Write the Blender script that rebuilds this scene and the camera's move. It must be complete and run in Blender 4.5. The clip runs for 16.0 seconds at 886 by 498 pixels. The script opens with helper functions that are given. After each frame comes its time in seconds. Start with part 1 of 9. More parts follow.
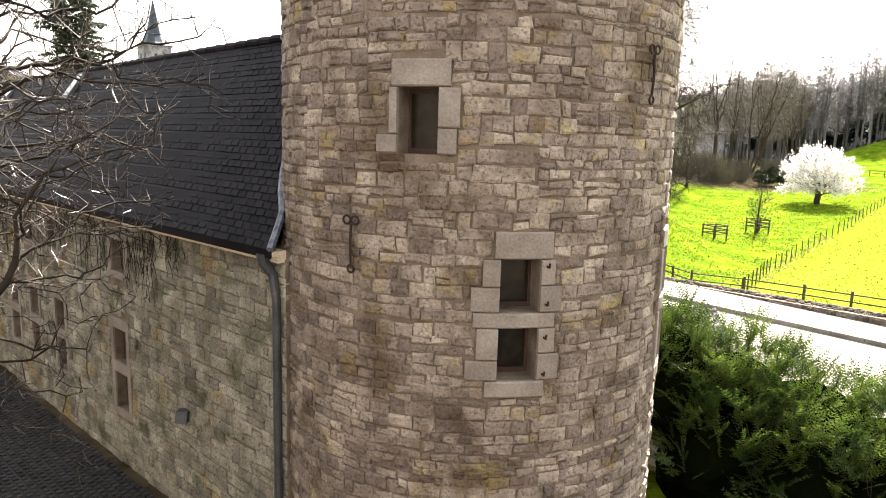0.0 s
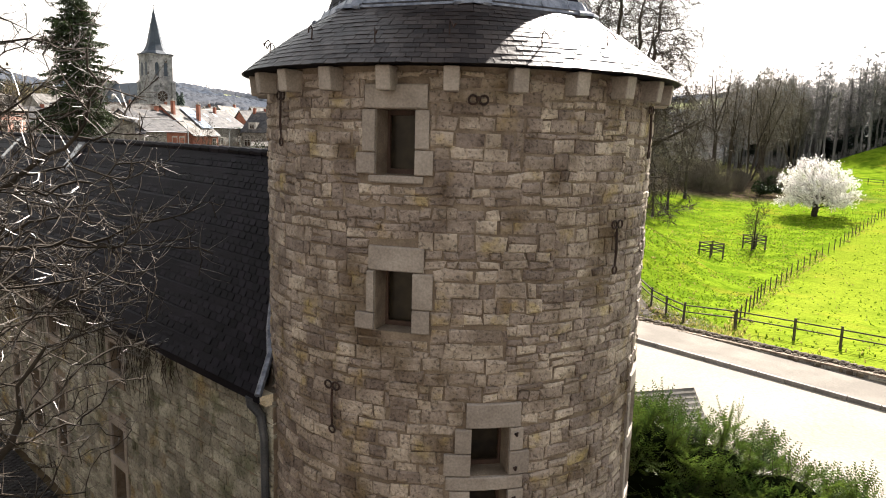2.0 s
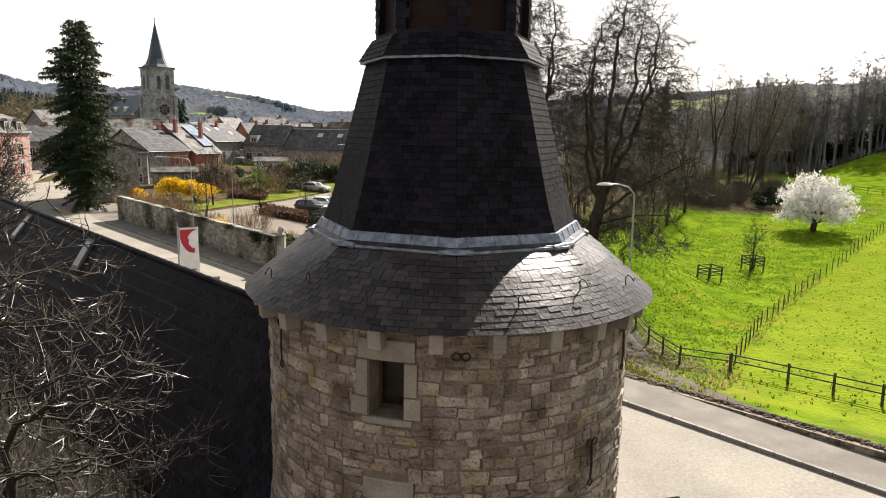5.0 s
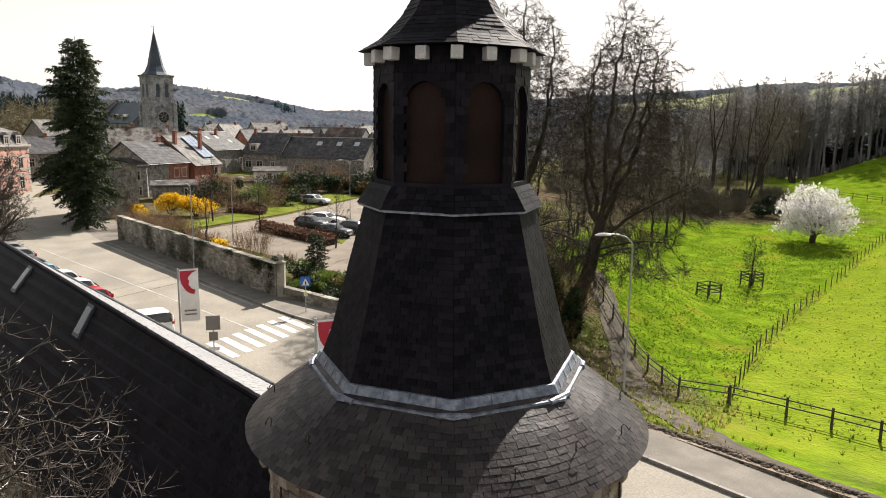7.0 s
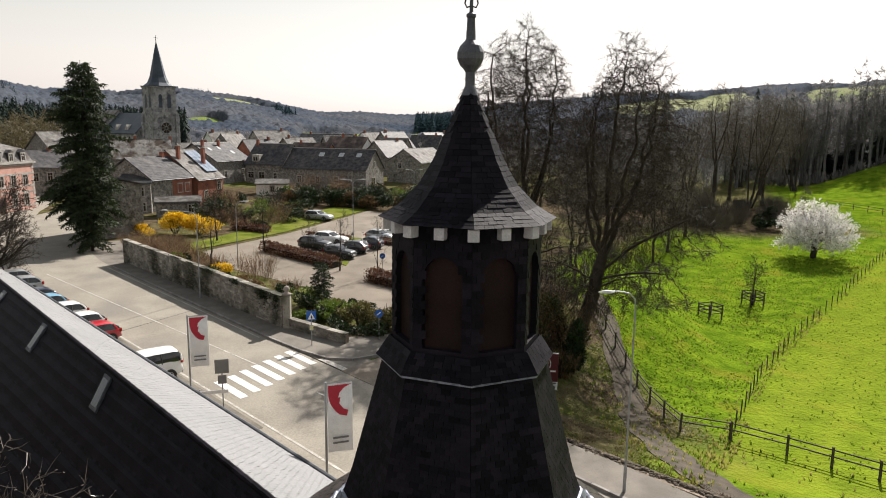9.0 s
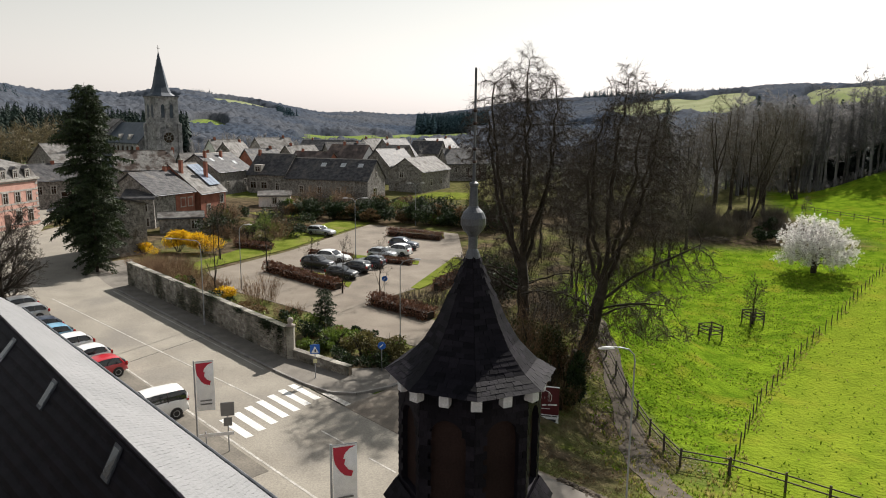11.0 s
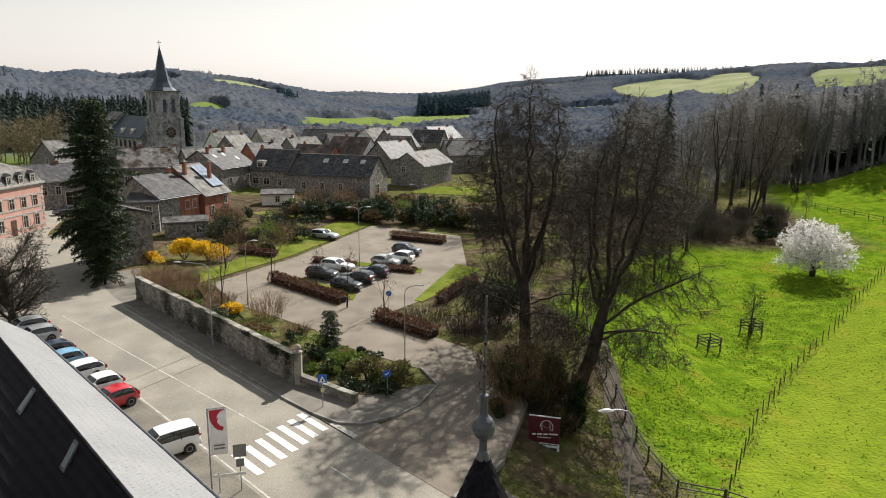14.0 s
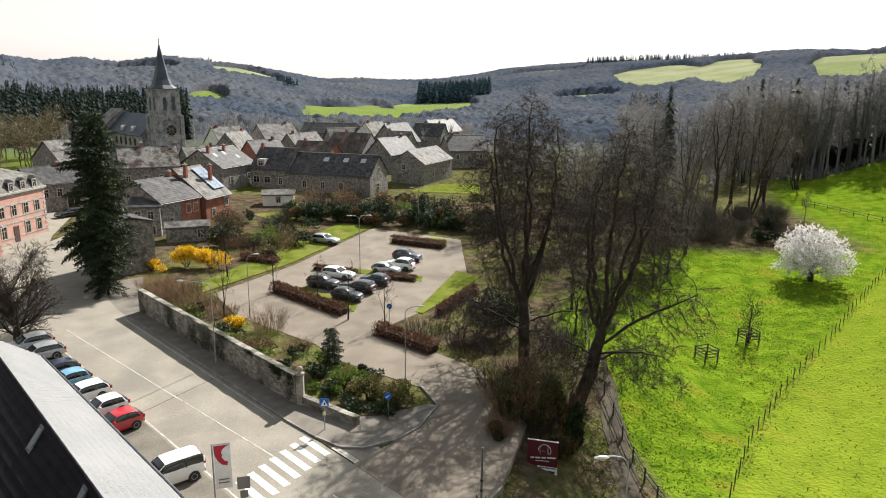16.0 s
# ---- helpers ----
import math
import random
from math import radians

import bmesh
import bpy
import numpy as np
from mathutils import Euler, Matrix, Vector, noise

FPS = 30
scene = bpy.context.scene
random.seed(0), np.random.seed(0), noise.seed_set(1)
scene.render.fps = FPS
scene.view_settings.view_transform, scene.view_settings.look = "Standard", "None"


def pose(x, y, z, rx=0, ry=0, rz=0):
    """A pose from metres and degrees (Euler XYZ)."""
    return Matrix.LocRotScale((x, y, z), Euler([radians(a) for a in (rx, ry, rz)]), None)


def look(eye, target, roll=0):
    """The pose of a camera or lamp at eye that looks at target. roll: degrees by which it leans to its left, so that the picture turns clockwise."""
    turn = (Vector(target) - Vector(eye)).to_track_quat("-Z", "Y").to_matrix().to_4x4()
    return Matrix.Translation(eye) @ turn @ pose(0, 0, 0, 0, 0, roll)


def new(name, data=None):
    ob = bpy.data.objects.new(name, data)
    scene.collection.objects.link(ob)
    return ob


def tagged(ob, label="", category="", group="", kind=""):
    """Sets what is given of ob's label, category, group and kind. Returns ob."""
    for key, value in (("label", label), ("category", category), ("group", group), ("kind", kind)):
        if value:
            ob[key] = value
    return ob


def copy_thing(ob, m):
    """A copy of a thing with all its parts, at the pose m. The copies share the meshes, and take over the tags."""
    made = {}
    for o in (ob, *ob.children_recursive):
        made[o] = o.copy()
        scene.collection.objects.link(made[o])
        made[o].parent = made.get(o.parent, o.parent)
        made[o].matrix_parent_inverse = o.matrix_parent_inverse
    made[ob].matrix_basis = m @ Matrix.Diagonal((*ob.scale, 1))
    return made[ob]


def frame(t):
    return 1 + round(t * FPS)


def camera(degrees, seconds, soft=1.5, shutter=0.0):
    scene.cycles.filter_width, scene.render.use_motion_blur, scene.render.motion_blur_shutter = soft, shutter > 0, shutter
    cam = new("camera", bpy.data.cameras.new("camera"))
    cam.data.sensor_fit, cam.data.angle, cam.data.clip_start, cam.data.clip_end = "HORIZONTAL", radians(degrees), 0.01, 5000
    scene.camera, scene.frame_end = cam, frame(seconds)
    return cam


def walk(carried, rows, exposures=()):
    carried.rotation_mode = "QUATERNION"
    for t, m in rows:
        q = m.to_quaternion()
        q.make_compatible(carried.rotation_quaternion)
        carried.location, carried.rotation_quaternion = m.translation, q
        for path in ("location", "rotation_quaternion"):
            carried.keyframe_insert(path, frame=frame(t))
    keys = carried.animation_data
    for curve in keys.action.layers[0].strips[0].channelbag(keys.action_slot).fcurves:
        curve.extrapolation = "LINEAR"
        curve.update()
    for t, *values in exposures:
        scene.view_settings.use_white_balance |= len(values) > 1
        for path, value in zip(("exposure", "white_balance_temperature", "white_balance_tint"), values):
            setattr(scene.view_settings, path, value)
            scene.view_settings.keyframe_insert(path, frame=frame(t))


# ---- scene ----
cam = camera(65.9, 16.0, 1.0)
METRES, EYE, TILT, LEAN, TURN = 20.0, 5.4, -9.3, -1.6, 0.0
ROWS = [
    (0.0, 0.0, 0.0, 0.0, -0.0, 0.0, 0.0),
    (0.5, 0.0039, -0.0065, 0.0261, 0.01, -0.05, -0.01),
    (1.0, 0.01, -0.0164, 0.052, 0.04, -0.07, 0.01),
    (1.5, 0.0118, -0.0234, 0.0797, 0.09, -0.09, 0.05),
    (2.0, 0.0168, -0.0269, 0.1053, 0.12, -0.13, 0.08),
    (2.5, 0.0223, -0.0318, 0.1296, 0.14, -0.16, 0.12),
    (3.0, 0.0236, -0.0395, 0.1546, 0.2, -0.19, 0.21),
    (3.5, 0.0217, -0.0472, 0.1813, 0.23, -0.22, 0.32),
    (4.0, 0.0231, -0.0553, 0.2068, 0.26, -0.26, 0.37),
    (4.5, 0.0273, -0.0609, 0.2322, 0.31, -0.31, 0.47),
    (7.0, 0.0309, -0.0687, 0.3685, 0.32, -0.56, 0.71),
    (7.5, 0.028, -0.0717, 0.3975, 0.33, -0.57, 0.74),
    (8.0, 0.0252, -0.0772, 0.4284, 0.33, -0.6, 0.75),
    (8.5, 0.0226, -0.0847, 0.4607, 0.37, -0.61, 0.8),
    (9.0, 0.0209, -0.0938, 0.4925, 0.39, -0.63, 0.83),
    (9.5, 0.02, -0.1016, 0.5248, 0.43, -0.64, 0.86),
    (10.0, 0.0198, -0.1063, 0.5573, 0.46, -0.65, 0.87),
    (12.5, 0.0195, -0.1428, 0.7145, 0.54, -1.62, 0.99),
    (13.0, 0.0167, -0.1511, 0.7478, 0.53, -2.1, 0.99),
    (13.5, 0.0158, -0.154, 0.784, 0.57, -2.39, 1.02),
    (14.0, 0.0142, -0.1618, 0.8201, 0.6, -2.64, 0.98),
    (14.5, 0.0128, -0.1769, 0.854, 0.65, -2.96, 1.03),
    (15.0, 0.0069, -0.185, 0.8928, 0.66, -3.28, 1.05),
    (15.5, 0.009, -0.1804, 0.9328, 0.65, -3.57, 1.04),
    (16.0, 0.0191, -0.1818, 0.9716, 0.64, -3.88, 0.99),
]
EXPOSURES = [(0.0, 2.82, 6500, 15), (1.0, 2.5, 6500, 15), (2.0, 2.0, 6500, 14), (3.5, 1.5, 6500, 13), (4.5, 1.4, 6450, 13), (7.0, 1.25, 6450, 13), (9.0, 0.92, 6300, 13), (10.5, 0.78, 6250, 12), (12.5, 0.76, 6200, 11), (14.0, 0.88, 6200, 10), (16.0, 1.15, 6200, 10)]
walk(cam, [(t, pose(0, 0, EYE, TILT, LEAN, TURN) @ pose(METRES * x, METRES * y, METRES * z, 90 + pitch, roll, yaw)) for t, x, y, z, yaw, pitch, roll in ROWS], EXPOSURES)

# ---- light: clear spring sky, sun ahead and to the right ----
SUN_AZ, SUN_EL = 28.0, 40.0
world = bpy.data.worlds.new("sky")
scene.world = world
world.use_nodes = True
wn, wl = world.node_tree.nodes, world.node_tree.links
sky = wn.new("ShaderNodeTexSky")
sky.sky_type, sky.sun_disc = "NISHITA", False
sky.sun_elevation, sky.sun_rotation = radians(SUN_EL), radians(SUN_AZ)
sky.dust_density, sky.air_density, sky.ozone_density = 0.4, 3.0, 1.0
haze = wn.new("ShaderNodeHueSaturation")
haze.inputs["Saturation"].default_value = 0.22
wl.new(sky.outputs[0], haze.inputs["Color"])
wl.new(haze.outputs[0], wn["Background"].inputs[0])
wn["Background"].inputs[1].default_value = 0.058
sun = new("sun", bpy.data.lights.new("sun", "SUN"))
sun.data.energy, sun.data.angle, sun.data.color = 5.0, radians(0.5), (1.0, 0.93, 0.82)
az, el = radians(SUN_AZ), radians(SUN_EL)
sun.matrix_world = look((0, 0, 60), (-math.sin(az) * math.cos(el) * 50, -math.cos(az) * math.cos(el) * 50, 60 - math.sin(el) * 50))


# ---- materials ----
def mat(name, c1, c2, scale=1.0, fine=25.0, rough=0.85, bump=0.25, metal=0.0, vary=0.0, island=0.0, c3=None, c3_at=0.62, dist=0.02, spec=0.3, pits=0.0, pit_scale=26.0, c4=None, c4_at=0.66):
    """Two-scale procedural surface: large patches of c1/c2, fine grain, optional stain colour c3, variation by piece."""
    m = bpy.data.materials.new(name)
    m.use_nodes = True
    n, l = m.node_tree.nodes, m.node_tree.links
    b = n["Principled BSDF"]
    geo = n.new("ShaderNodeNewGeometry")
    big, sml = n.new("ShaderNodeTexNoise"), n.new("ShaderNodeTexNoise")
    big.inputs["Scale"].default_value, big.inputs["Detail"].default_value = scale, 5
    sml.inputs["Scale"].default_value, sml.inputs["Detail"].default_value = fine, 4
    for t in (big, sml):
        l.new(geo.outputs["Position"], t.inputs["Vector"])
    ramp = n.new("ShaderNodeValToRGB")
    ramp.color_ramp.elements[0].position, ramp.color_ramp.elements[1].position = 0.35, 0.68
    ramp.color_ramp.elements[0].color, ramp.color_ramp.elements[1].color = (*c1, 1), (*c2, 1)
    l.new(big.outputs[0], ramp.inputs[0])
    col = ramp.outputs[0]
    if c3:
        st = n.new("ShaderNodeTexNoise")
        st.inputs["Scale"].default_value, st.inputs["Detail"].default_value = scale * 0.45, 6
        l.new(geo.outputs["Position"], st.inputs["Vector"])
        r2 = n.new("ShaderNodeValToRGB")
        r2.color_ramp.elements[0].position, r2.color_ramp.elements[1].position = c3_at - 0.07, c3_at + 0.08
        l.new(st.outputs[0], r2.inputs[0])
        mx = n.new("ShaderNodeMixRGB")
        mx.inputs[2].default_value = (*c3, 1)
        l.new(r2.outputs[0], mx.inputs[0])
        l.new(col, mx.inputs[1])
        col = mx.outputs[0]
    if c4:
        shift = n.new("ShaderNodeVectorMath")
        shift.operation = "ADD"
        shift.inputs[1].default_value = (17.0, 5.0, 31.0)
        l.new(geo.outputs["Position"], shift.inputs[0])
        st = n.new("ShaderNodeTexNoise")
        st.inputs["Scale"].default_value, st.inputs["Detail"].default_value = scale * 0.9, 6
        l.new(shift.outputs[0], st.inputs["Vector"])
        r3 = n.new("ShaderNodeMapRange")
        r3.inputs[1].default_value, r3.inputs[2].default_value = c4_at - 0.05, c4_at + 0.06
        r3.inputs[4].default_value = 0.75
        l.new(st.outputs[0], r3.inputs[0])
        mx = n.new("ShaderNodeMixRGB")
        mx.inputs[2].default_value = (*c4, 1)
        l.new(r3.outputs[0], mx.inputs[0])
        l.new(col, mx.inputs[1])
        col = mx.outputs[0]
    hsv = n.new("ShaderNodeHueSaturation")
    l.new(col, hsv.inputs["Color"])
    grain = n.new("ShaderNodeMapRange")
    grain.inputs[1].default_value, grain.inputs[2].default_value = 0.25, 0.75
    grain.inputs[3].default_value, grain.inputs[4].default_value = 0.78, 1.22
    l.new(sml.outputs[0], grain.inputs[0])
    val = grain.outputs[0]
    for amount, node, out in ((vary, "ShaderNodeObjectInfo", "Random"), (island, "ShaderNodeNewGeometry", "Random Per Island")):
        if amount:
            src = n.new(node)
            rng = n.new("ShaderNodeMapRange")
            rng.inputs[3].default_value, rng.inputs[4].default_value = 1 - amount, 1 + amount
            l.new(src.outputs[out], rng.inputs[0])
            mul = n.new("ShaderNodeMath")
            mul.operation = "MULTIPLY"
            l.new(val, mul.inputs[0])
            l.new(rng.outputs[0], mul.inputs[1])
            val = mul.outputs[0]
            hue = n.new("ShaderNodeMapRange")
            hue.inputs[3].default_value, hue.inputs[4].default_value = 0.5 - amount * 0.035, 0.5 + amount * 0.035
            l.new(src.outputs[out], hue.inputs[0])
            l.new(hue.outputs[0], hsv.inputs["Hue"])
    if pits:
        spk = n.new("ShaderNodeTexNoise")
        spk.inputs["Scale"].default_value, spk.inputs["Detail"].default_value = pit_scale, 3
        l.new(geo.outputs["Position"], spk.inputs["Vector"])
        hole = n.new("ShaderNodeMapRange")
        hole.inputs[1].default_value, hole.inputs[2].default_value = 0.54, 0.66
        hole.inputs[3].default_value, hole.inputs[4].default_value = 1.0, 1.0 - pits
        l.new(spk.outputs[0], hole.inputs[0])
        mul = n.new("ShaderNodeMath")
        mul.operation = "MULTIPLY"
        l.new(val, mul.inputs[0])
        l.new(hole.outputs[0], mul.inputs[1])
        val = mul.outputs[0]
    l.new(val, hsv.inputs["Value"])
    l.new(hsv.outputs[0], b.inputs["Base Color"])
    b.inputs["Roughness"].default_value, b.inputs["Metallic"].default_value = rough, metal
    b.inputs["Specular IOR Level"].default_value = spec
    if bump:
        bp = n.new("ShaderNodeBump")
        bp.inputs["Strength"].default_value, bp.inputs["Distance"].default_value = bump, dist
        l.new(sml.outputs[0], bp.inputs["Height"])
        l.new(bp.outputs[0], b.inputs["Normal"])
    return m


def plain(name, c, rough=0.5, metal=0.0, spec=0.5):
    return mat(name, [v * 0.93 for v in c], [min(1, v * 1.06) for v in c], 3.0, 60.0, rough, 0.05, metal, spec=spec, dist=0.002)


STONE = mat("limestone rubble", (0.205, 0.165, 0.135), (0.40, 0.338, 0.285), 2.6, 20, 0.92, 1.0, pits=0.5, dist=0.03, vary=0.36, island=0.0, c3=(0.115, 0.082, 0.05), c3_at=0.60, c4=(0.30, 0.225, 0.10), c4_at=0.635)
STONE_J = mat("limestone rubble joined", (0.205, 0.165, 0.135), (0.40, 0.338, 0.285), 2.6, 20, 0.92, 1.0, pits=0.5, dist=0.03, island=0.36, c3=(0.115, 0.082, 0.05), c3_at=0.60, c4=(0.30, 0.225, 0.10), c4_at=0.635)
MORTAR = mat("old lime mortar", (0.13, 0.10, 0.075), (0.26, 0.21, 0.16), 3.0, 40, 0.95, 0.4)
DRESSED = mat("dressed blue stone", (0.235, 0.203, 0.175), (0.335, 0.295, 0.258), 2.5, 35, 0.85, 0.2, vary=0.1)
WINGSTONE = mat("lichened limestone", (0.187, 0.178, 0.143), (0.395, 0.374, 0.312), 2.2, 18, 0.92, 0.9, pits=0.5, dist=0.03, island=0.3, c3=(0.27, 0.195, 0.075), c3_at=0.63, c4=(0.10, 0.105, 0.06), c4_at=0.60)
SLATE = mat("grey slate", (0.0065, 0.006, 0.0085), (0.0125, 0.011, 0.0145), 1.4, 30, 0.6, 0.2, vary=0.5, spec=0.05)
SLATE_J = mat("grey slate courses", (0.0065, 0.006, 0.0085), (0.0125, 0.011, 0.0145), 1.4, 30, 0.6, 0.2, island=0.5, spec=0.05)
# sun on the skirt roof is put into this lighter, browner slate
SKIRTSLATE = mat("round-tower slate, sunlit tone", (0.018, 0.014, 0.014), (0.034, 0.027, 0.026), 2.2, 20, 0.42, 0.3, vary=0.6, spec=0.2)
SKIRTSLATE_J = mat("round-tower slate courses, sunlit tone", (0.018, 0.014, 0.014), (0.034, 0.027, 0.026), 2.2, 20, 0.42, 0.3, island=0.6, spec=0.2)
# for the wing's far slope: sun glare is put into the pale colour
SUNSLATE = mat("pale slate with sun glare in tone", (0.18, 0.182, 0.184), (0.215, 0.215, 0.218), 0.3, 12, 0.6, 0.1, island=0.04)
SHINGLE = mat("weathered shingles", (0.20, 0.185, 0.165), (0.32, 0.30, 0.27), 2, 20, 0.85, 0.3, vary=0.2)
LEAD = mat("lead flashing", (0.10, 0.115, 0.15), (0.24, 0.26, 0.31), 9.0, 30, 0.42, 0.6, metal=0.4, dist=0.02)
DARKWOOD = mat("dark window wood", (0.05, 0.030, 0.022), (0.085, 0.052, 0.04), 4, 40, 0.7, 0.2)
GUTTER = mat("cream painted wood", (0.62, 0.54, 0.38), (0.74, 0.66, 0.50), 3, 40, 0.7, 0.15)
ZINC = mat("dull zinc", (0.07, 0.075, 0.085), (0.12, 0.125, 0.135), 3, 40, 0.55, 0.1, metal=0.5)
IRON = mat("rusty wrought iron", (0.022, 0.014, 0.012), (0.05, 0.028, 0.021), 8, 60, 0.8, 0.3)
ASPHALT = mat("worn asphalt", (0.20, 0.180, 0.148), (0.25, 0.228, 0.188), 0.35, 10, 0.9, 0.25, c3=(0.175, 0.16, 0.137), c3_at=0.6)
PAVE = mat("pavement concrete", (0.125, 0.112, 0.095), (0.18, 0.163, 0.138), 0.8, 20, 0.92, 0.2)
PAINT = mat("road paint", (0.50, 0.50, 0.47), (0.66, 0.65, 0.62), 1.2, 12, 0.7, 0.1)
KERB = mat("kerb stone", (0.16, 0.15, 0.14), (0.25, 0.235, 0.215), 1.5, 20, 0.85, 0.2, vary=0.15)
COBBLE = mat("dark cobbles", (0.022, 0.021, 0.023), (0.042, 0.04, 0.042), 2, 22, 0.75, 0.5, island=0.3)
BARK = mat("bare bark", (0.024, 0.019, 0.014), (0.05, 0.04, 0.03), 2, 20, 0.95, 0.5)
TWIG = mat("bare twigs", (0.028, 0.021, 0.015), (0.058, 0.045, 0.033), 1.5, 8, 0.9, 0.0)
DIMGLASS = mat("dim old glass", (0.010, 0.008, 0.006), (0.030, 0.024, 0.014), 5.0, 9, 0.2, 0.0, spec=0.2)
GLASS_DARK = mat("dark window glass", (0.020, 0.014, 0.010), (0.045, 0.030, 0.020), 3.0, 9, 0.12, 0.0, spec=0.35)


def ground_material():
    """Meadow grass with tufts, dry patches; woods and pasture far off, tinted for haze."""
    m = mat("meadow", (0.066, 0.118, 0.007), (0.138, 0.205, 0.013), 0.5, 3.0, 0.95, 1.0, c3=(0.15, 0.165, 0.016), c3_at=0.62, dist=0.25, spec=0.0)
    n, l = m.node_tree.nodes, m.node_tree.links
    b = n["Principled BSDF"]
    src = b.inputs["Base Color"].links[0].from_socket
    att = n.new("ShaderNodeAttribute")
    att.attribute_name = "cover"
    sep = n.new("ShaderNodeSeparateColor")
    l.new(att.outputs["Color"], sep.inputs[0])
    wide = n.new("ShaderNodeMixRGB")
    wide.inputs[2].default_value = (0.185, 0.222, 0.022, 1)
    scale_ = n.new("ShaderNodeMath")
    scale_.operation = "MULTIPLY"
    scale_.inputs[1].default_value = 0.6
    l.new(att.outputs["Alpha"], scale_.inputs[0])
    l.new(scale_.outputs[0], wide.inputs[0])
    l.new(src, wide.inputs[1])
    prev = wide.outputs[0]
    # cover channels: litter, woods blued for distance haze, pasture paled likewise
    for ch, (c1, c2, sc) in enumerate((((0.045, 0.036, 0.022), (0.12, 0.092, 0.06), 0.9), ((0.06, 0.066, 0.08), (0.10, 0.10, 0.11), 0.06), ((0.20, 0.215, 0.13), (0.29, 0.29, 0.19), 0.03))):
        t = n.new("ShaderNodeTexNoise")
        t.inputs["Scale"].default_value, t.inputs["Detail"].default_value = sc, 8
        geo = n.new("ShaderNodeNewGeometry")
        l.new(geo.outputs["Position"], t.inputs["Vector"])
        r = n.new("ShaderNodeValToRGB")
        r.color_ramp.elements[0].position, r.color_ramp.elements[1].position = 0.35, 0.65
        r.color_ramp.elements[0].color, r.color_ramp.elements[1].color = (*c1, 1), (*c2, 1)
        l.new(t.outputs[0], r.inputs[0])
        mx = n.new("ShaderNodeMixRGB")
        l.new(sep.outputs[ch], mx.inputs[0])
        l.new(prev, mx.inputs[1])
        l.new(r.outputs[0], mx.inputs[2])
        prev = mx.outputs[0]
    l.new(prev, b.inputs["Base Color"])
    return m


MEADOW = ground_material()
POSTLINE = ((20, 6), (40.3, 18.3), (44.7, 20.9), (54.9, 27.0), (64.2, 33.9), (71.6, 40.2), (85.2, 52.4), (101.3, 66.6), (130, 92))


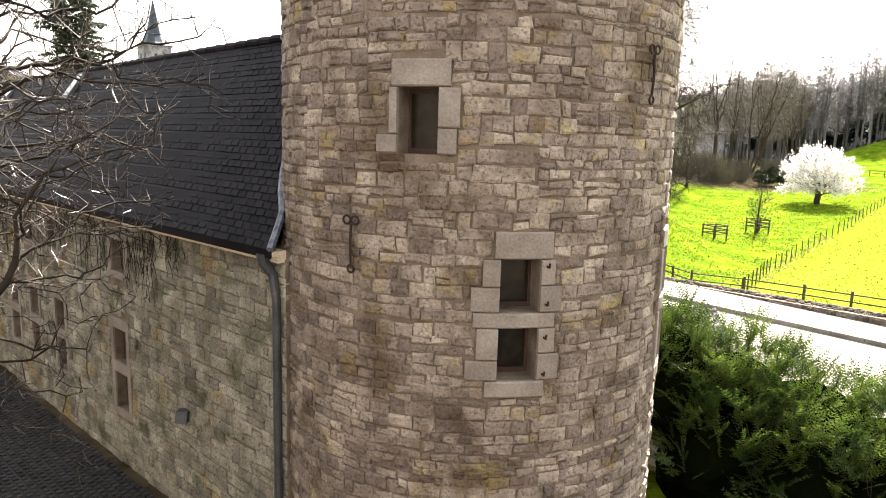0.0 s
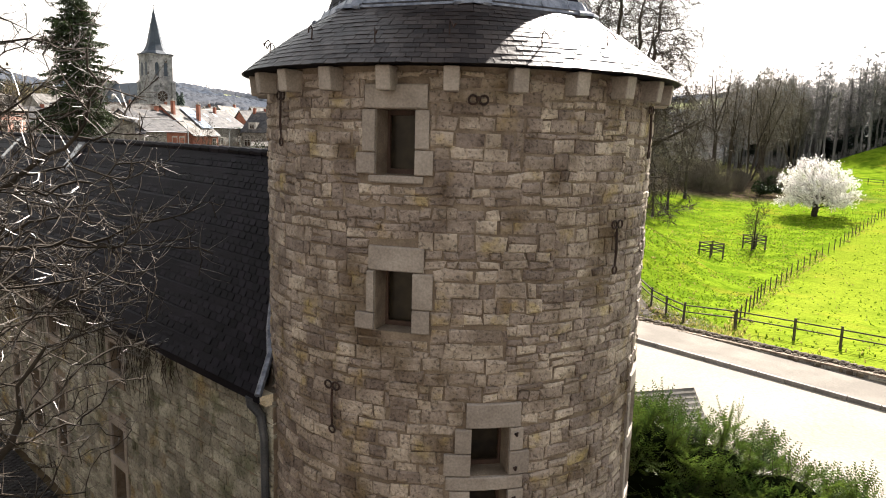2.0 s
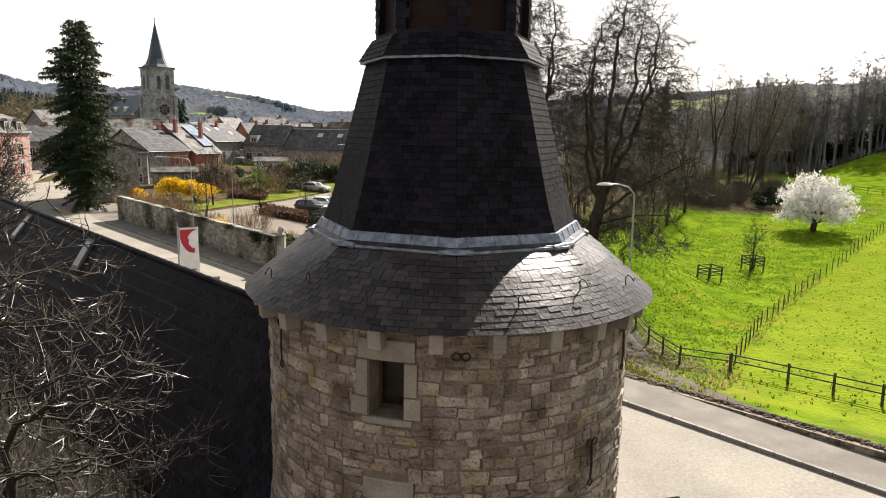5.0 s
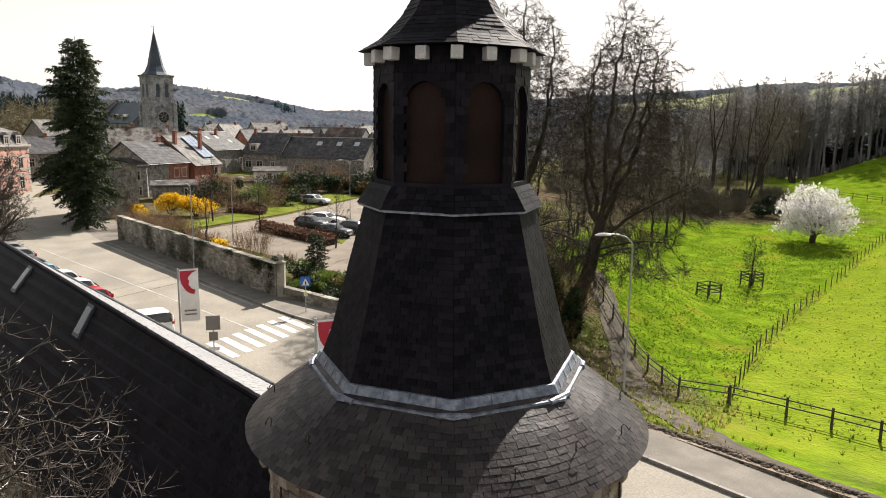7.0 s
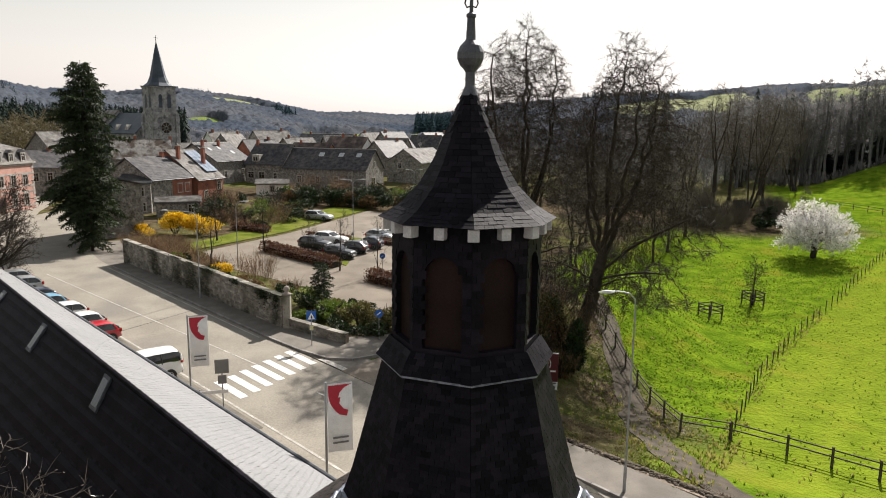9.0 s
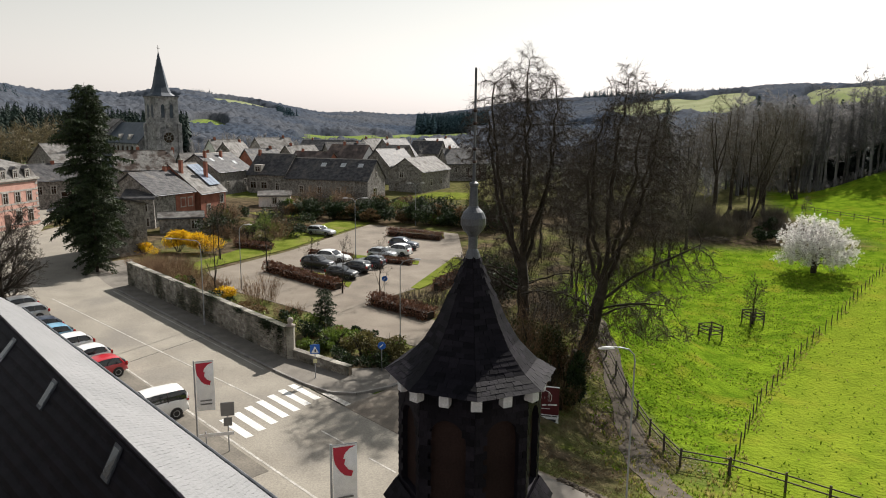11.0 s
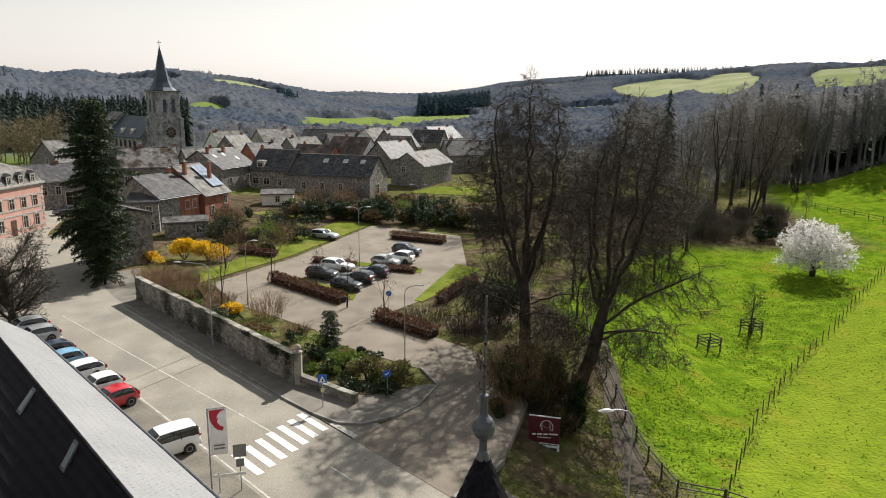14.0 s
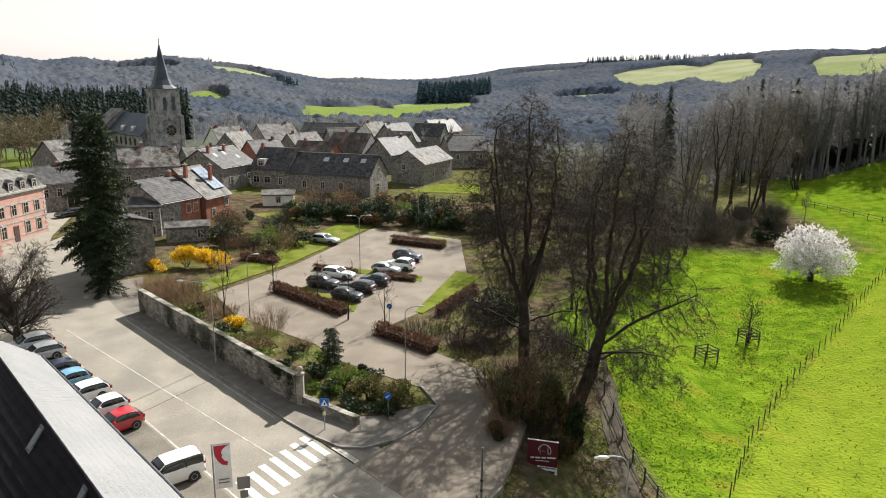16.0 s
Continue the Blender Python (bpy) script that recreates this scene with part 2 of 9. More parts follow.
# ---- building helpers ----
class Geo:
    """A growing list of vertices and faces that becomes one mesh."""

    def __init__(self):
        self.v, self.f = [], []

    def add(self, verts, faces):
        k = len(self.v)
        self.v.extend(tuple(p) for p in verts)
        self.f.extend(tuple(i + k for i in q) for q in faces)
        return self

    def hexa(self, p):
        """A block from 4 bottom and 4 top corners, both counter-clockwise from above."""
        return self.add(p, ((3, 2, 1, 0), (4, 5, 6, 7), (0, 1, 5, 4), (1, 2, 6, 5), (2, 3, 7, 6), (3, 0, 4, 7)))

    def box(self, x0, y0, z0, x1, y1, z1):
        return self.hexa([(x0, y0, z0), (x1, y0, z0), (x1, y1, z0), (x0, y1, z0), (x0, y0, z1), (x1, y0, z1), (x1, y1, z1), (x0, y1, z1)])

    def bar(self, a, b, w, h, up=(0, 0, 1)):
        """A beam of width w and height h from a to b (centre line)."""
        a, b, up = Vector(a), Vector(b), Vector(up)
        d = (b - a).normalized()
        s = d.cross(up)
        s = s.normalized() * w / 2 if s.length > 1e-5 else Vector((w / 2, 0, 0))
        t = s.cross(d).normalized() * h / 2
        return self.hexa([a - s - t, b - s - t, b + s - t, a + s - t, a - s + t, b - s + t, b + s + t, a + s + t])

    def tube(self, pts, radii, sides=8, cap=True):
        pts = [Vector(p) for p in pts]
        if not hasattr(radii, "__len__"):
            radii = [radii] * len(pts)
        rings = []
        n = None
        for i, p in enumerate(pts):
            d = (pts[min(i + 1, len(pts) - 1)] - pts[max(i - 1, 0)]).normalized()
            if n is None:
                n = d.orthogonal().normalized()
            else:
                n = (n - d * n.dot(d)).normalized()
            c = d.cross(n)
            rings.append([p + (n * math.cos(2 * math.pi * k / sides) + c * math.sin(2 * math.pi * k / sides)) * radii[i] for k in range(sides)])
        faces = []
        for i in range(len(pts) - 1):
            for k in range(sides):
                j = (k + 1) % sides
                faces.append((i * sides + k, i * sides + j, (i + 1) * sides + j, (i + 1) * sides + k))
        if cap:
            faces += [tuple(range(sides))[::-1], tuple(range((len(pts) - 1) * sides, len(pts) * sides))]
        return self.add([q for r in rings for q in r], faces)

    def lathe(self, cx, cy, profile, sides=32, a0=0.0, closed=True):
        """Profile rows (radius, z) turned about the upright axis at cx, cy."""
        m = len(profile)
        verts = [(cx + r * math.cos(a0 + 2 * math.pi * k / sides), cy + r * math.sin(a0 + 2 * math.pi * k / sides), z) for k in range(sides) for r, z in profile]
        faces = [(k * m + i, ((k + 1) % sides) * m + i, ((k + 1) % sides) * m + i + 1, k * m + i + 1) for k in range(sides) for i in range(m - 1)]
        if closed:
            faces += [tuple(k * m for k in range(sides))[::-1], tuple(k * m + m - 1 for k in range(sides))]
        return self.add(verts, faces)

    def slab(self, poly, z0, z1):
        """An upright prism over a plan polygon, counter-clockwise."""
        n = len(poly)
        v = [(x, y, z0) for x, y in poly] + [(x, y, z1) for x, y in poly]
        return self.add(v, [tuple(range(n))[::-1], tuple(range(n, 2 * n))] + [(i, (i + 1) % n, (i + 1) % n + n, i + n) for i in range(n)])

    def loft(self, rings):
        """A closed solid through cross-sections of equal corner count."""
        n = len(rings[0])
        f = [(i * n + k, i * n + (k + 1) % n, (i + 1) * n + (k + 1) % n, (i + 1) * n + k) for i in range(len(rings) - 1) for k in range(n)]
        return self.add([p for r in rings for p in r], f + [tuple(range(n))[::-1], tuple(range((len(rings) - 1) * n, len(rings) * n))])

    def mesh(self, name, material, smooth=False):
        me = bpy.data.meshes.new(name)
        me.from_pydata(self.v, [], self.f)
        me.materials.append(material)
        if smooth:
            me.polygons.foreach_set("use_smooth", [True] * len(me.polygons))
        return me

    def ob(self, name, material, parent=None, label="", smooth=False, bevel=0.0):
        me = self.mesh(name, material, smooth)
        if bevel:
            bm = bmesh.new()
            bm.from_mesh(me)
            bmesh.ops.bevel(bm, geom=bm.edges[:], offset=bevel, segments=1, affect="EDGES")
            bm.to_mesh(me)
            bm.free()
        o = new(name, me)
        if parent:
            o.parent = parent
        if label:
            o["label"] = label
        return o


def thing(name, label, category, group="", kind="", at=(0, 0, 0), rz=0.0):
    o = new(name)
    o.matrix_basis = pose(*at, 0, 0, rz)
    o.empty_display_size = 0.2
    return tagged(o, label, category, group, kind)


def smooth(x, a, b):
    t = min(1.0, max(0.0, (x - a) / (b - a)))
    return t * t * (3 - 2 * t)


# the road's own axes: u along it away to the village, v across it towards the meadow
U, V = (-0.72, 0.694), (0.694, 0.72)


def uv(u, v):
    return (u * U[0] + v * V[0], u * U[1] + v * V[1])


def ramp_between(v, knots):
    return float(np.interp(v, [k for k, _ in knots], [h for _, h in knots]))


MEADOW_FLOOR = ((28, -0.7), (39, -3.4), (50, -4.2), (65, -5.0), (80, -4.5), (100, -3.2), (140, -1.2), (165, 0.8), (185, 3.2), (205, 8.0), (230, 10.5), (275, 14), (400, 18))
SKYLINE = ((-60, 2.2), (-36, 1.9), (-32.5, 2.0), (-30, 1.6), (-28, 1.85), (-25.5, 1.6), (-22, 2.0), (-17, 1.65), (-13.3, 1.1), (-10, 0.55), (-7, 0.65), (-3, 0.5), (0, 0.8), (6, 1.6), (12, 2.1), (20, 2.35), (27, 2.9), (40, 3.1), (60, 3.0))
RIDGE_AT = ((-60, 420), (-36, 520), (-28, 800), (-16, 900), (-8, 1100), (0, 1300), (10, 1300), (20, 1100), (30, 900), (60, 700))


def fence_line(y):
    return ramp_between(y, ((30, 22), (44, 16.5), (52, 14.7), (59, 13.8), (68, 12.4), (74, 12.3), (93, 21), (119, 41), (150, 60)))


def ground_height(x, y):
    u, v = U[0] * x + U[1] * y, V[0] * x + V[1] * y
    plateau = 0.03 * (max(u, -60) - 37)
    z = plateau
    if v > 28.3:
        k = smooth(v, 55, 95)
        w = smooth(u, 20 + 18 * k, 32 + 32 * k)
        z = ramp_between(v, MEADOW_FLOOR) * (1 - w) + plateau * w
    if v < 13.5 and u < 70:
        z += (-1.4 - z) * smooth(v, 13.5, 12.0) * smooth(u, 70, 58)
    r = math.hypot(x, y)
    if r > 160:
        a = math.degrees(math.atan2(x, y))
        if abs(a) < 100:
            far, e = ramp_between(a, RIDGE_AT), ramp_between(a, SKYLINE)
            top = 20 + far * math.tan(radians(e)) + 5 * noise.noise((x / 160, y / 160, 0))
            t = (r - 200) / (far - 200)
            z = z * (1 - smooth(t, 0, 0.5)) + top * smooth(t, 0.08, 1.0) if t > 0 else z
        else:
            z = max(min(z, 6), -6)
    return z


def on_ground(x, y, dz=0.0):
    return (x, y, ground_height(x, y) + dz)


# ---- ground: one sheet to the horizon ----
FIELDS = ((-6.5, 470, 6.0, 110), (-10.5, 400, 2.4, 45), (-1.5, 560, 3.4, 110), (-19.0, 505, 1.6, 40), (-16.0, 760, 3.0, 60), (-24, 700, 3, 45), (16.5, 800, 3.6, 130), (21.5, 780, 2.4, 150), (7.5, 1050, 3.5, 70), (30, 700, 3, 120), (11, 620, 2.5, 40))


def open_field(x, y):
    """0 in the woods to 1 on the pastures of the far slopes."""
    r, a = math.hypot(x, y), math.degrees(math.atan2(x, y))
    k = 0.0
    for a0, r0, da, dr in FIELDS:
        d = math.hypot((a - a0) / da, (r - r0) / dr) + 0.25 * noise.noise((x / 45, y / 45, 5))
        k = max(k, smooth(d, 1.05, 0.92))
    return k


def build_ground():
    axis = np.sinh(np.linspace(-5.2, 5.2, 300)) * 30
    xs, ys = axis + 2, axis + 52
    n = len(axis)
    verts, cover = [], []
    for y in ys:
        for x in xs:
            u, v = U[0] * x + U[1] * y, V[0] * x + V[1] * y
            z = ground_height(x, y)
            if 12 < v < 28.6 and -80 < u < 90:
                z -= 0.12
            verts.append((x, y, z - 0.02))
            r, a = math.hypot(x, y), math.degrees(math.atan2(x, y))
            edge = ramp_between(y, ((110, 58), (120, 66), (150, 76), (215, 100), (260, 100)))
            deep = smooth(r, 212, 219) * smooth(x, 60, 90)
            wood = max(deep, smooth(x, edge, edge - 5) * max(smooth(y, 117, 123), smooth(x, fence_line(y) + 1, fence_line(y) - 2))) * smooth(u, 33, 40) * smooth(v, 34, 40) * smooth(r, 330, 200)
            bank = smooth(x, fence_line(y) + 0.6, fence_line(y) - 0.8) * smooth(v, 28, 30) * smooth(u, 10, 20) * smooth(y, 150, 120)
            dry = smooth(v, 28.2, 29.0) * smooth(v, 37, 32) * smooth(noise.noise((x / 2.5, y / 2.5, 6)), -0.05, 0.35) * 0.4
            thick = smooth(y, 112, 119) * smooth(x, 78, 70) * smooth(y, 160, 140)
            litter = min(1, max(wood * (0.8 if v > 92 or v < 46 else 0.25), bank * (0.72 + 0.28 * smooth(noise.noise((x / 4, y / 4, 9)), -0.2, 0.2)), dry, thick))
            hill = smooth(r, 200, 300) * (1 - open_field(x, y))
            garden = smooth(u, 79, 84) * smooth(v, 25, 30) * smooth(r, 260, 200)
            litter = max(litter, garden * smooth(noise.noise((x / 9, y / 9, 2)), -0.25, 0.1) * 0.6)
            if v < 11:
                litter = max(litter, smooth(v, 11, 8))
            # haze over far pastures: their colour is paled as distance grows
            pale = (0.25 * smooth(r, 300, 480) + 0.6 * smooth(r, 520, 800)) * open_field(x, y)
            mown = smooth(x - ramp_between(y, POSTLINE), -0.3, 0.6) * smooth(y, 131, 128) * smooth(v, 33, 36) * (0.75 + 0.5 * noise.noise(((x - 0.8 * y) / 2.2, (x + y) / 60, 3)))
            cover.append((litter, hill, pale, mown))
    faces = [(j * n + i, j * n + i + 1, (j + 1) * n + i + 1, (j + 1) * n + i) for j in range(n - 1) for i in range(n - 1)]
    me = bpy.data.meshes.new("ground")
    me.from_pydata(verts, [], faces)
    layer = me.color_attributes.new("cover", "FLOAT_COLOR", "POINT")
    layer.data.foreach_set("color", [c for q in cover for c in q])
    me.polygons.foreach_set("use_smooth", [True] * len(me.polygons))
    me.materials.append(MEADOW)
    return tagged(new("ground", me), "rolling spring meadow and wooded valley ground", "ground", kind="structure")


build_ground()


def strip(name, line, material, label, category, z=0.0, thick=0.1, kind="structure", parent=None):
    """A flat ribbon along plan rows (x0, y0, x1, y1) that follows the ground, with thickness."""
    g = Geo()
    rings = []
    for x0, y0, x1, y1 in line:
        h0, h1 = ground_road(x0, y0) + z, ground_road(x1, y1) + z
        rings.append([(x0, y0, h0), (x1, y1, h1), (x1, y1, h1 - thick), (x0, y0, h0 - thick)])
    g.loft(rings)
    o = g.ob(name, material, parent)
    return tagged(o, label, category, kind=kind) if not parent else o


def ground_road(x, y):
    u = U[0] * x + U[1] * y
    return 0.03 * (max(u, -60) - 37)


# the road bends round to the right past the garden wall
def road_rows(v0, v1, u0=-60.0, u1=72.0, bend=46.0, step=4.0):
    rows = []
    u = u0
    while u < u1 - 0.01:
        rows.append((*uv(u, v0), *uv(u, v1)))
        u += step
    c = (u1, 20.5 + bend)
    for k in range(0, 13):
        t = radians(k * 5.0)
        rows.append(tuple(w for v in (v0, v1) for w in uv(c[0] + (c[1] - v) * math.sin(t), c[1] - (c[1] - v) * math.cos(t))))
    return rows


strip("road", road_rows(12.2, 25.75), ASPHALT, "sunlit worn grey asphalt village road", "road")


# ---- pieces: stones and slates laid on any surface ----
def stone_block(g, at, s0, s1, z0, z1, proud, rng):
    """One rubble stone with chamfered, slightly skewed edges; at(s, z, out) gives its place."""
    j = lambda: rng.uniform(-0.021, 0.021)
    c = [(s0 + j(), z0 + j()), (s1 + j(), z0 + j()), (s1 + j(), z1 + j()), (s0 + j(), z1 + j())]
    e = min(0.026, (z1 - z0) * 0.2)
    ins = [(c[0][0] + e, c[0][1] + e), (c[1][0] - e, c[1][1] + e), (c[2][0] - e, c[2][1] - e), (c[3][0] + e, c[3][1] - e)]
    v = [at(s, z, -0.05) for s, z in c] + [at(s, z, proud * 0.5) for s, z in c] + [at(s, z, proud + rng.uniform(-0.006, 0.006)) for s, z in ins]
    f = [(0, 1, 5, 4), (1, 2, 6, 5), (2, 3, 7, 6), (3, 0, 4, 7), (4, 5, 9, 8), (5, 6, 10, 9), (6, 7, 11, 10), (7, 4, 8, 11), (8, 9, 10, 11)]
    return g.add(v, f)


def rubble(at, s0, s1, z0, z1, holes, rng, course=(0.13, 0.25), width=(0.14, 0.46), joint=0.016):
    """Rows of (s0, s1, z0, z1): coursed rubble that leaves the holes free."""
    out = []
    z = z0
    while z < z1 - 0.05:
        h = min(rng.uniform(*course), z1 - z)
        s = s0
        while s < s1:
            w = min(rng.uniform(*width) * (0.75 + h * 1.5), s1 - s + 0.02)
            a, b = s, s + w
            s = b
            if w < 0.06:
                continue
            rows = [(z, z + h)]
            if h > 0.19 and rng.random() < 0.22:
                m = z + h * rng.uniform(0.4, 0.6)
                rows = [(z, m), (m, z + h)]
            for q0, q1 in rows:
                pieces = [(a, b)]
                for h0, h1, k0, k1 in holes:
                    if q1 > k0 + 0.03 and q0 < k1 - 0.03:
                        nxt = []
                        for p0, p1 in pieces:
                            if p1 <= h0 or p0 >= h1:
                                nxt.append((p0, p1))
                            else:
                                if h0 - p0 > 0.05:
                                    nxt.append((p0, h0))
                                if p1 - h1 > 0.05:
                                    nxt.append((h1, p1))
                        pieces = nxt
                for p0, p1 in pieces:
                    dz = rng.uniform(-0.01, 0.01)
                    out.append((p0 + joint / 2, p1 - joint / 2, q0 + joint / 2 + dz, q1 - joint / 2 + dz))
        z += h
    return out


def lay(pieces, make, parent, near, single, single_mat, joined, joined_mat, label, limit=300):
    """Pieces within the near test become parts of their own, the rest one joined mesh."""
    rest, count = Geo(), 0
    for p in pieces:
        if count < limit and near(p):
            g = Geo()
            make(g, p)
            g.ob(single, single_mat, parent)
            count += 1
        else:
            make(rest, p)
    return tagged(rest.ob(joined, joined_mat, parent), label, kind="stuff")


# ---- the round tower ----
TX, TY, TR = 0.5, 10.6, 2.86
TOWER_BASE, TOWER_TOP = -2.4, 8.36


def on_tower(phi, z, out=0.0, r=TR):
    a = radians(phi)
    return (TX + (r + out) * math.sin(a), TY - (r + out) * math.cos(a), z)


DEG = math.degrees(1 / TR)
# openings: middle angle, half width in degrees, sill, head
OPENINGS = [(-16.0, 4.75, 7.10, 7.86), (-16.0, 4.75, 5.20, 5.95), (8.9, 4.75, 3.40, 4.03), (8.9, 4.75, 2.57, 3.21), (68.0, 5.0, 3.30, 3.98), (68.0, 5.0, 2.30, 3.10)]


def build_tower():
    rng = random.Random(11)
    tower = thing("round_tower", "round limestone rubble tower with tall slate roof", "tower", at=(0, 0, 0))
    # wall core with real openings
    core = Geo()
    cuts_a = sorted({-180.0, 180.0, *[k * 6.0 for k in range(-30, 31)], *[a + s * h for a, h, _, _ in OPENINGS for s in (-1, 1)]})
    cuts_z = sorted({TOWER_BASE, 0.0, TOWER_TOP, *[q for o in OPENINGS for q in o[2:]]})
    for a0, a1 in zip(cuts_a, cuts_a[1:]):
        for z0, z1 in zip(cuts_z, cuts_z[1:]):
            am, zm = (a0 + a1) / 2, (z0 + z1) / 2
            if any(abs(am - a) < h and b < zm < t for a, h, b, t in OPENINGS):
                continue
            p = [on_tower(a0, z0), on_tower(a1, z0), on_tower(a1, z0, -0.5), on_tower(a0, z0, -0.5)]
            core.hexa(p + [(x, y, z1) for x, y, _ in p])
    core.ob("wall", MORTAR, tower)
    # dressed surrounds
    surrounds = [
        (-23.6, -8.3, 7.86, 8.15), (-24.2, -20.8, 7.36, 7.86), (-25.8, -20.8, 7.10, 7.36), (-11.2, -7.8, 7.40, 7.86), (-11.2, -6.8, 7.10, 7.40), (-22.5, -9.0, 7.0, 7.10),
        (-22.3, -8.4, 5.95, 6.26), (-22.8, -20.8, 5.42, 5.95), (-26.0, -20.8, 5.20, 5.42), (-11.2, -6.2, 5.50, 5.95), (-11.2, -6.8, 5.20, 5.50),
        (2.6, 16.4, 4.03, 4.36), (0.0, 4.15, 3.70, 4.03), (-2.6, 4.15, 3.40, 3.70), (13.65, 17.2, 3.72, 4.03), (13.65, 19.0, 3.40, 3.72), (-2.0, 17.5, 3.21, 3.40),
        (-1.0, 4.15, 2.82, 3.21), (-3.5, 4.15, 2.57, 2.82), (13.65, 17.8, 2.90, 3.21), (13.65, 19.0, 2.57, 2.90), (1.2, 15.6, 2.36, 2.57),
        (61.0, 75.0, 3.98, 4.25), (60.0, 63.0, 3.30, 3.98), (73.0, 76.0, 3.30, 3.98), (60.0, 76.0, 3.10, 3.30), (60.5, 63.0, 2.30, 3.10), (73.0, 75.5, 2.30, 3.10), (61.0, 75.0, 2.10, 2.30),
    ]
    holes = [(a0 / DEG, a1 / DEG, z0, z1) for a0, a1, z0, z1 in surrounds] + [((a - h) / DEG, (a + h) / DEG, b, t) for a, h, b, t in OPENINGS]
    for a0, a1, z0, z1 in surrounds:
        g = Geo()
        n = max(2, int((a1 - a0) / 3))
        e = 0.006
        g.loft([[on_tower(b, z0 + e, -0.28), on_tower(b, z0 + e, 0.035), on_tower(b, z0 + e + 0.015, 0.05), on_tower(b, z1 - e - 0.015, 0.05), on_tower(b, z1 - e, 0.035), on_tower(b, z1 - e, -0.28)] for b in np.linspace(a0 + 0.1, a1 - 0.1, n + 1)])
        g.ob("surround_stone", DRESSED, tower, "smooth dressed pale stone")
    # windows set back in the openings
    for a, h, b, t in OPENINGS:
        w = part_window(a, h, b, t)
        w.parent = tower
    # corbels under the eaves
    for k in range(25):
        a = -3.0 + 14.4 * k
        g = Geo()
        p = [on_tower(a - 1.65, 8.06, 0.24), on_tower(a + 1.65, 8.06, 0.24), on_tower(a + 1.65, 8.06, -0.02), on_tower(a - 1.65, 8.06, -0.02)]
        g.hexa(p + [on_tower(a - 1.65, 8.33, 0.27), on_tower(a + 1.65, 8.33, 0.27), on_tower(a + 1.65, 8.33, -0.02), on_tower(a - 1.65, 8.33, -0.02)])
        g.ob("corbel", DRESSED, tower, bevel=0.012)
    # iron wall anchors
    for a, z in ((-32.7, 4.36), (43.8, 6.48), (-54.0, 8.0), (61.0, 7.95)):
        g = Geo()
        g.tube([on_tower(a, z - 0.02, 0.06), on_tower(a, z - 0.3, 0.07), on_tower(a, z - 0.52, 0.06)], [0.015, 0.018, 0.013], 6)
        for s in (-1, 1):
            ring = [on_tower(a + s * 1.25 + 1.1 * math.cos(q), z + 0.03 + 0.05 * math.sin(q), 0.06) for q in np.linspace(0, 2 * math.pi, 13)]
            g.tube(ring, 0.013, 6)
        g.tube([on_tower(a + 0.95 * math.cos(q), z - 0.565 + 0.048 * math.sin(q), 0.06) for q in np.linspace(0, 2 * math.pi, 13)], 0.013, 6)
        g.ob("wall_anchor", IRON, tower, "rusty wrought iron wall anchor")
    g = Geo()
    for s in (-1, 1):
        g.tube([on_tower(3.0 + s * 1.2 + 1.0 * math.cos(q), 7.98 + 0.05 * math.sin(q), 0.05) for q in np.linspace(0, 2 * math.pi, 13)], 0.013, 6)
    g.tube([on_tower(3.0, 8.02, 0.05), on_tower(3.0, 7.97, 0.05)], 0.03, 6)
    g.ob("wall_anchor", IRON, tower, "rusty wrought iron wall anchor")
    for a, z in ((15.0, 3.95), (15.0, 3.5), (15.0, 3.1), (15.0, 2.65)):
        g = Geo()
        g.tube([on_tower(a, z, 0.05), on_tower(a, z, 0.11), on_tower(a, z + 0.05, 0.12)], 0.014, 6)
        g.ob("shutter_hook", IRON, tower)
    return tower, holes


def part_window(a, h, b, t):
    """Timber frame with a pane, set 33 cm into the wall."""
    f = Geo()
    r = TR - 0.33
    def at(s, z, out):
        return on_tower(a + s, z, out, r)
    bw = h * 0.16
    for s0, s1, z0, z1 in ((-h, -h + bw, b, t), (h - bw, h, b, t), (-h + bw, h - bw, b, b + 0.06), (-h + bw, h - bw, t - 0.06, t)):
        p = [at(s0, z0, 0.04), at(s1, z0, 0.04), at(s1, z0, -0.04), at(s0, z0, -0.04)]
        f.hexa(p + [(x, y, z1) for x, y, _ in p])
    fr = f.ob("window", DARKWOOD)
    fr["label"] = "small dark timber window"
    g = Geo()
    p = [at(-h + bw, b + 0.06, 0.0), at(h - bw, b + 0.06, 0.0), at(h - bw, b + 0.06, -0.012), at(-h + bw, b + 0.06, -0.012)]
    g.hexa(p + [(x, y, t - 0.06) for x, y, _ in p])
    g.ob("pane", DIMGLASS, fr)
    return fr


tower, tower_holes = build_tower()

# ---- tower roof: round skirt, eight-sided pyramid, lantern, spirelet ----
TWIST = 2.0


def eight(phi):
    """Radius factor of an octagon with a corner at TWIST degrees."""
    m = (phi - TWIST) % 45.0
    return math.cos(radians(22.5)) / math.cos(radians(m - 22.5))


def on_roof(phi, r, z, mix):
    return on_tower(phi, z, 0, r * ((1 - mix) + mix * eight(phi)))


def profile_at(profile, t):
    """Point (r, z, mix) at fraction t of the profile's length."""
    d = [0.0]
    for a, b in zip(profile, profile[1:]):
        d.append(d[-1] + math.hypot(b[0] - a[0], b[1] - a[1]))
    q = t * d[-1]
    return tuple(float(np.interp(q, d, [p[i] for p in profile])) for i in range(3))


def profile_length(profile):
    return sum(math.hypot(b[0] - a[0], b[1] - a[1]) for a, b in zip(profile, profile[1:]))


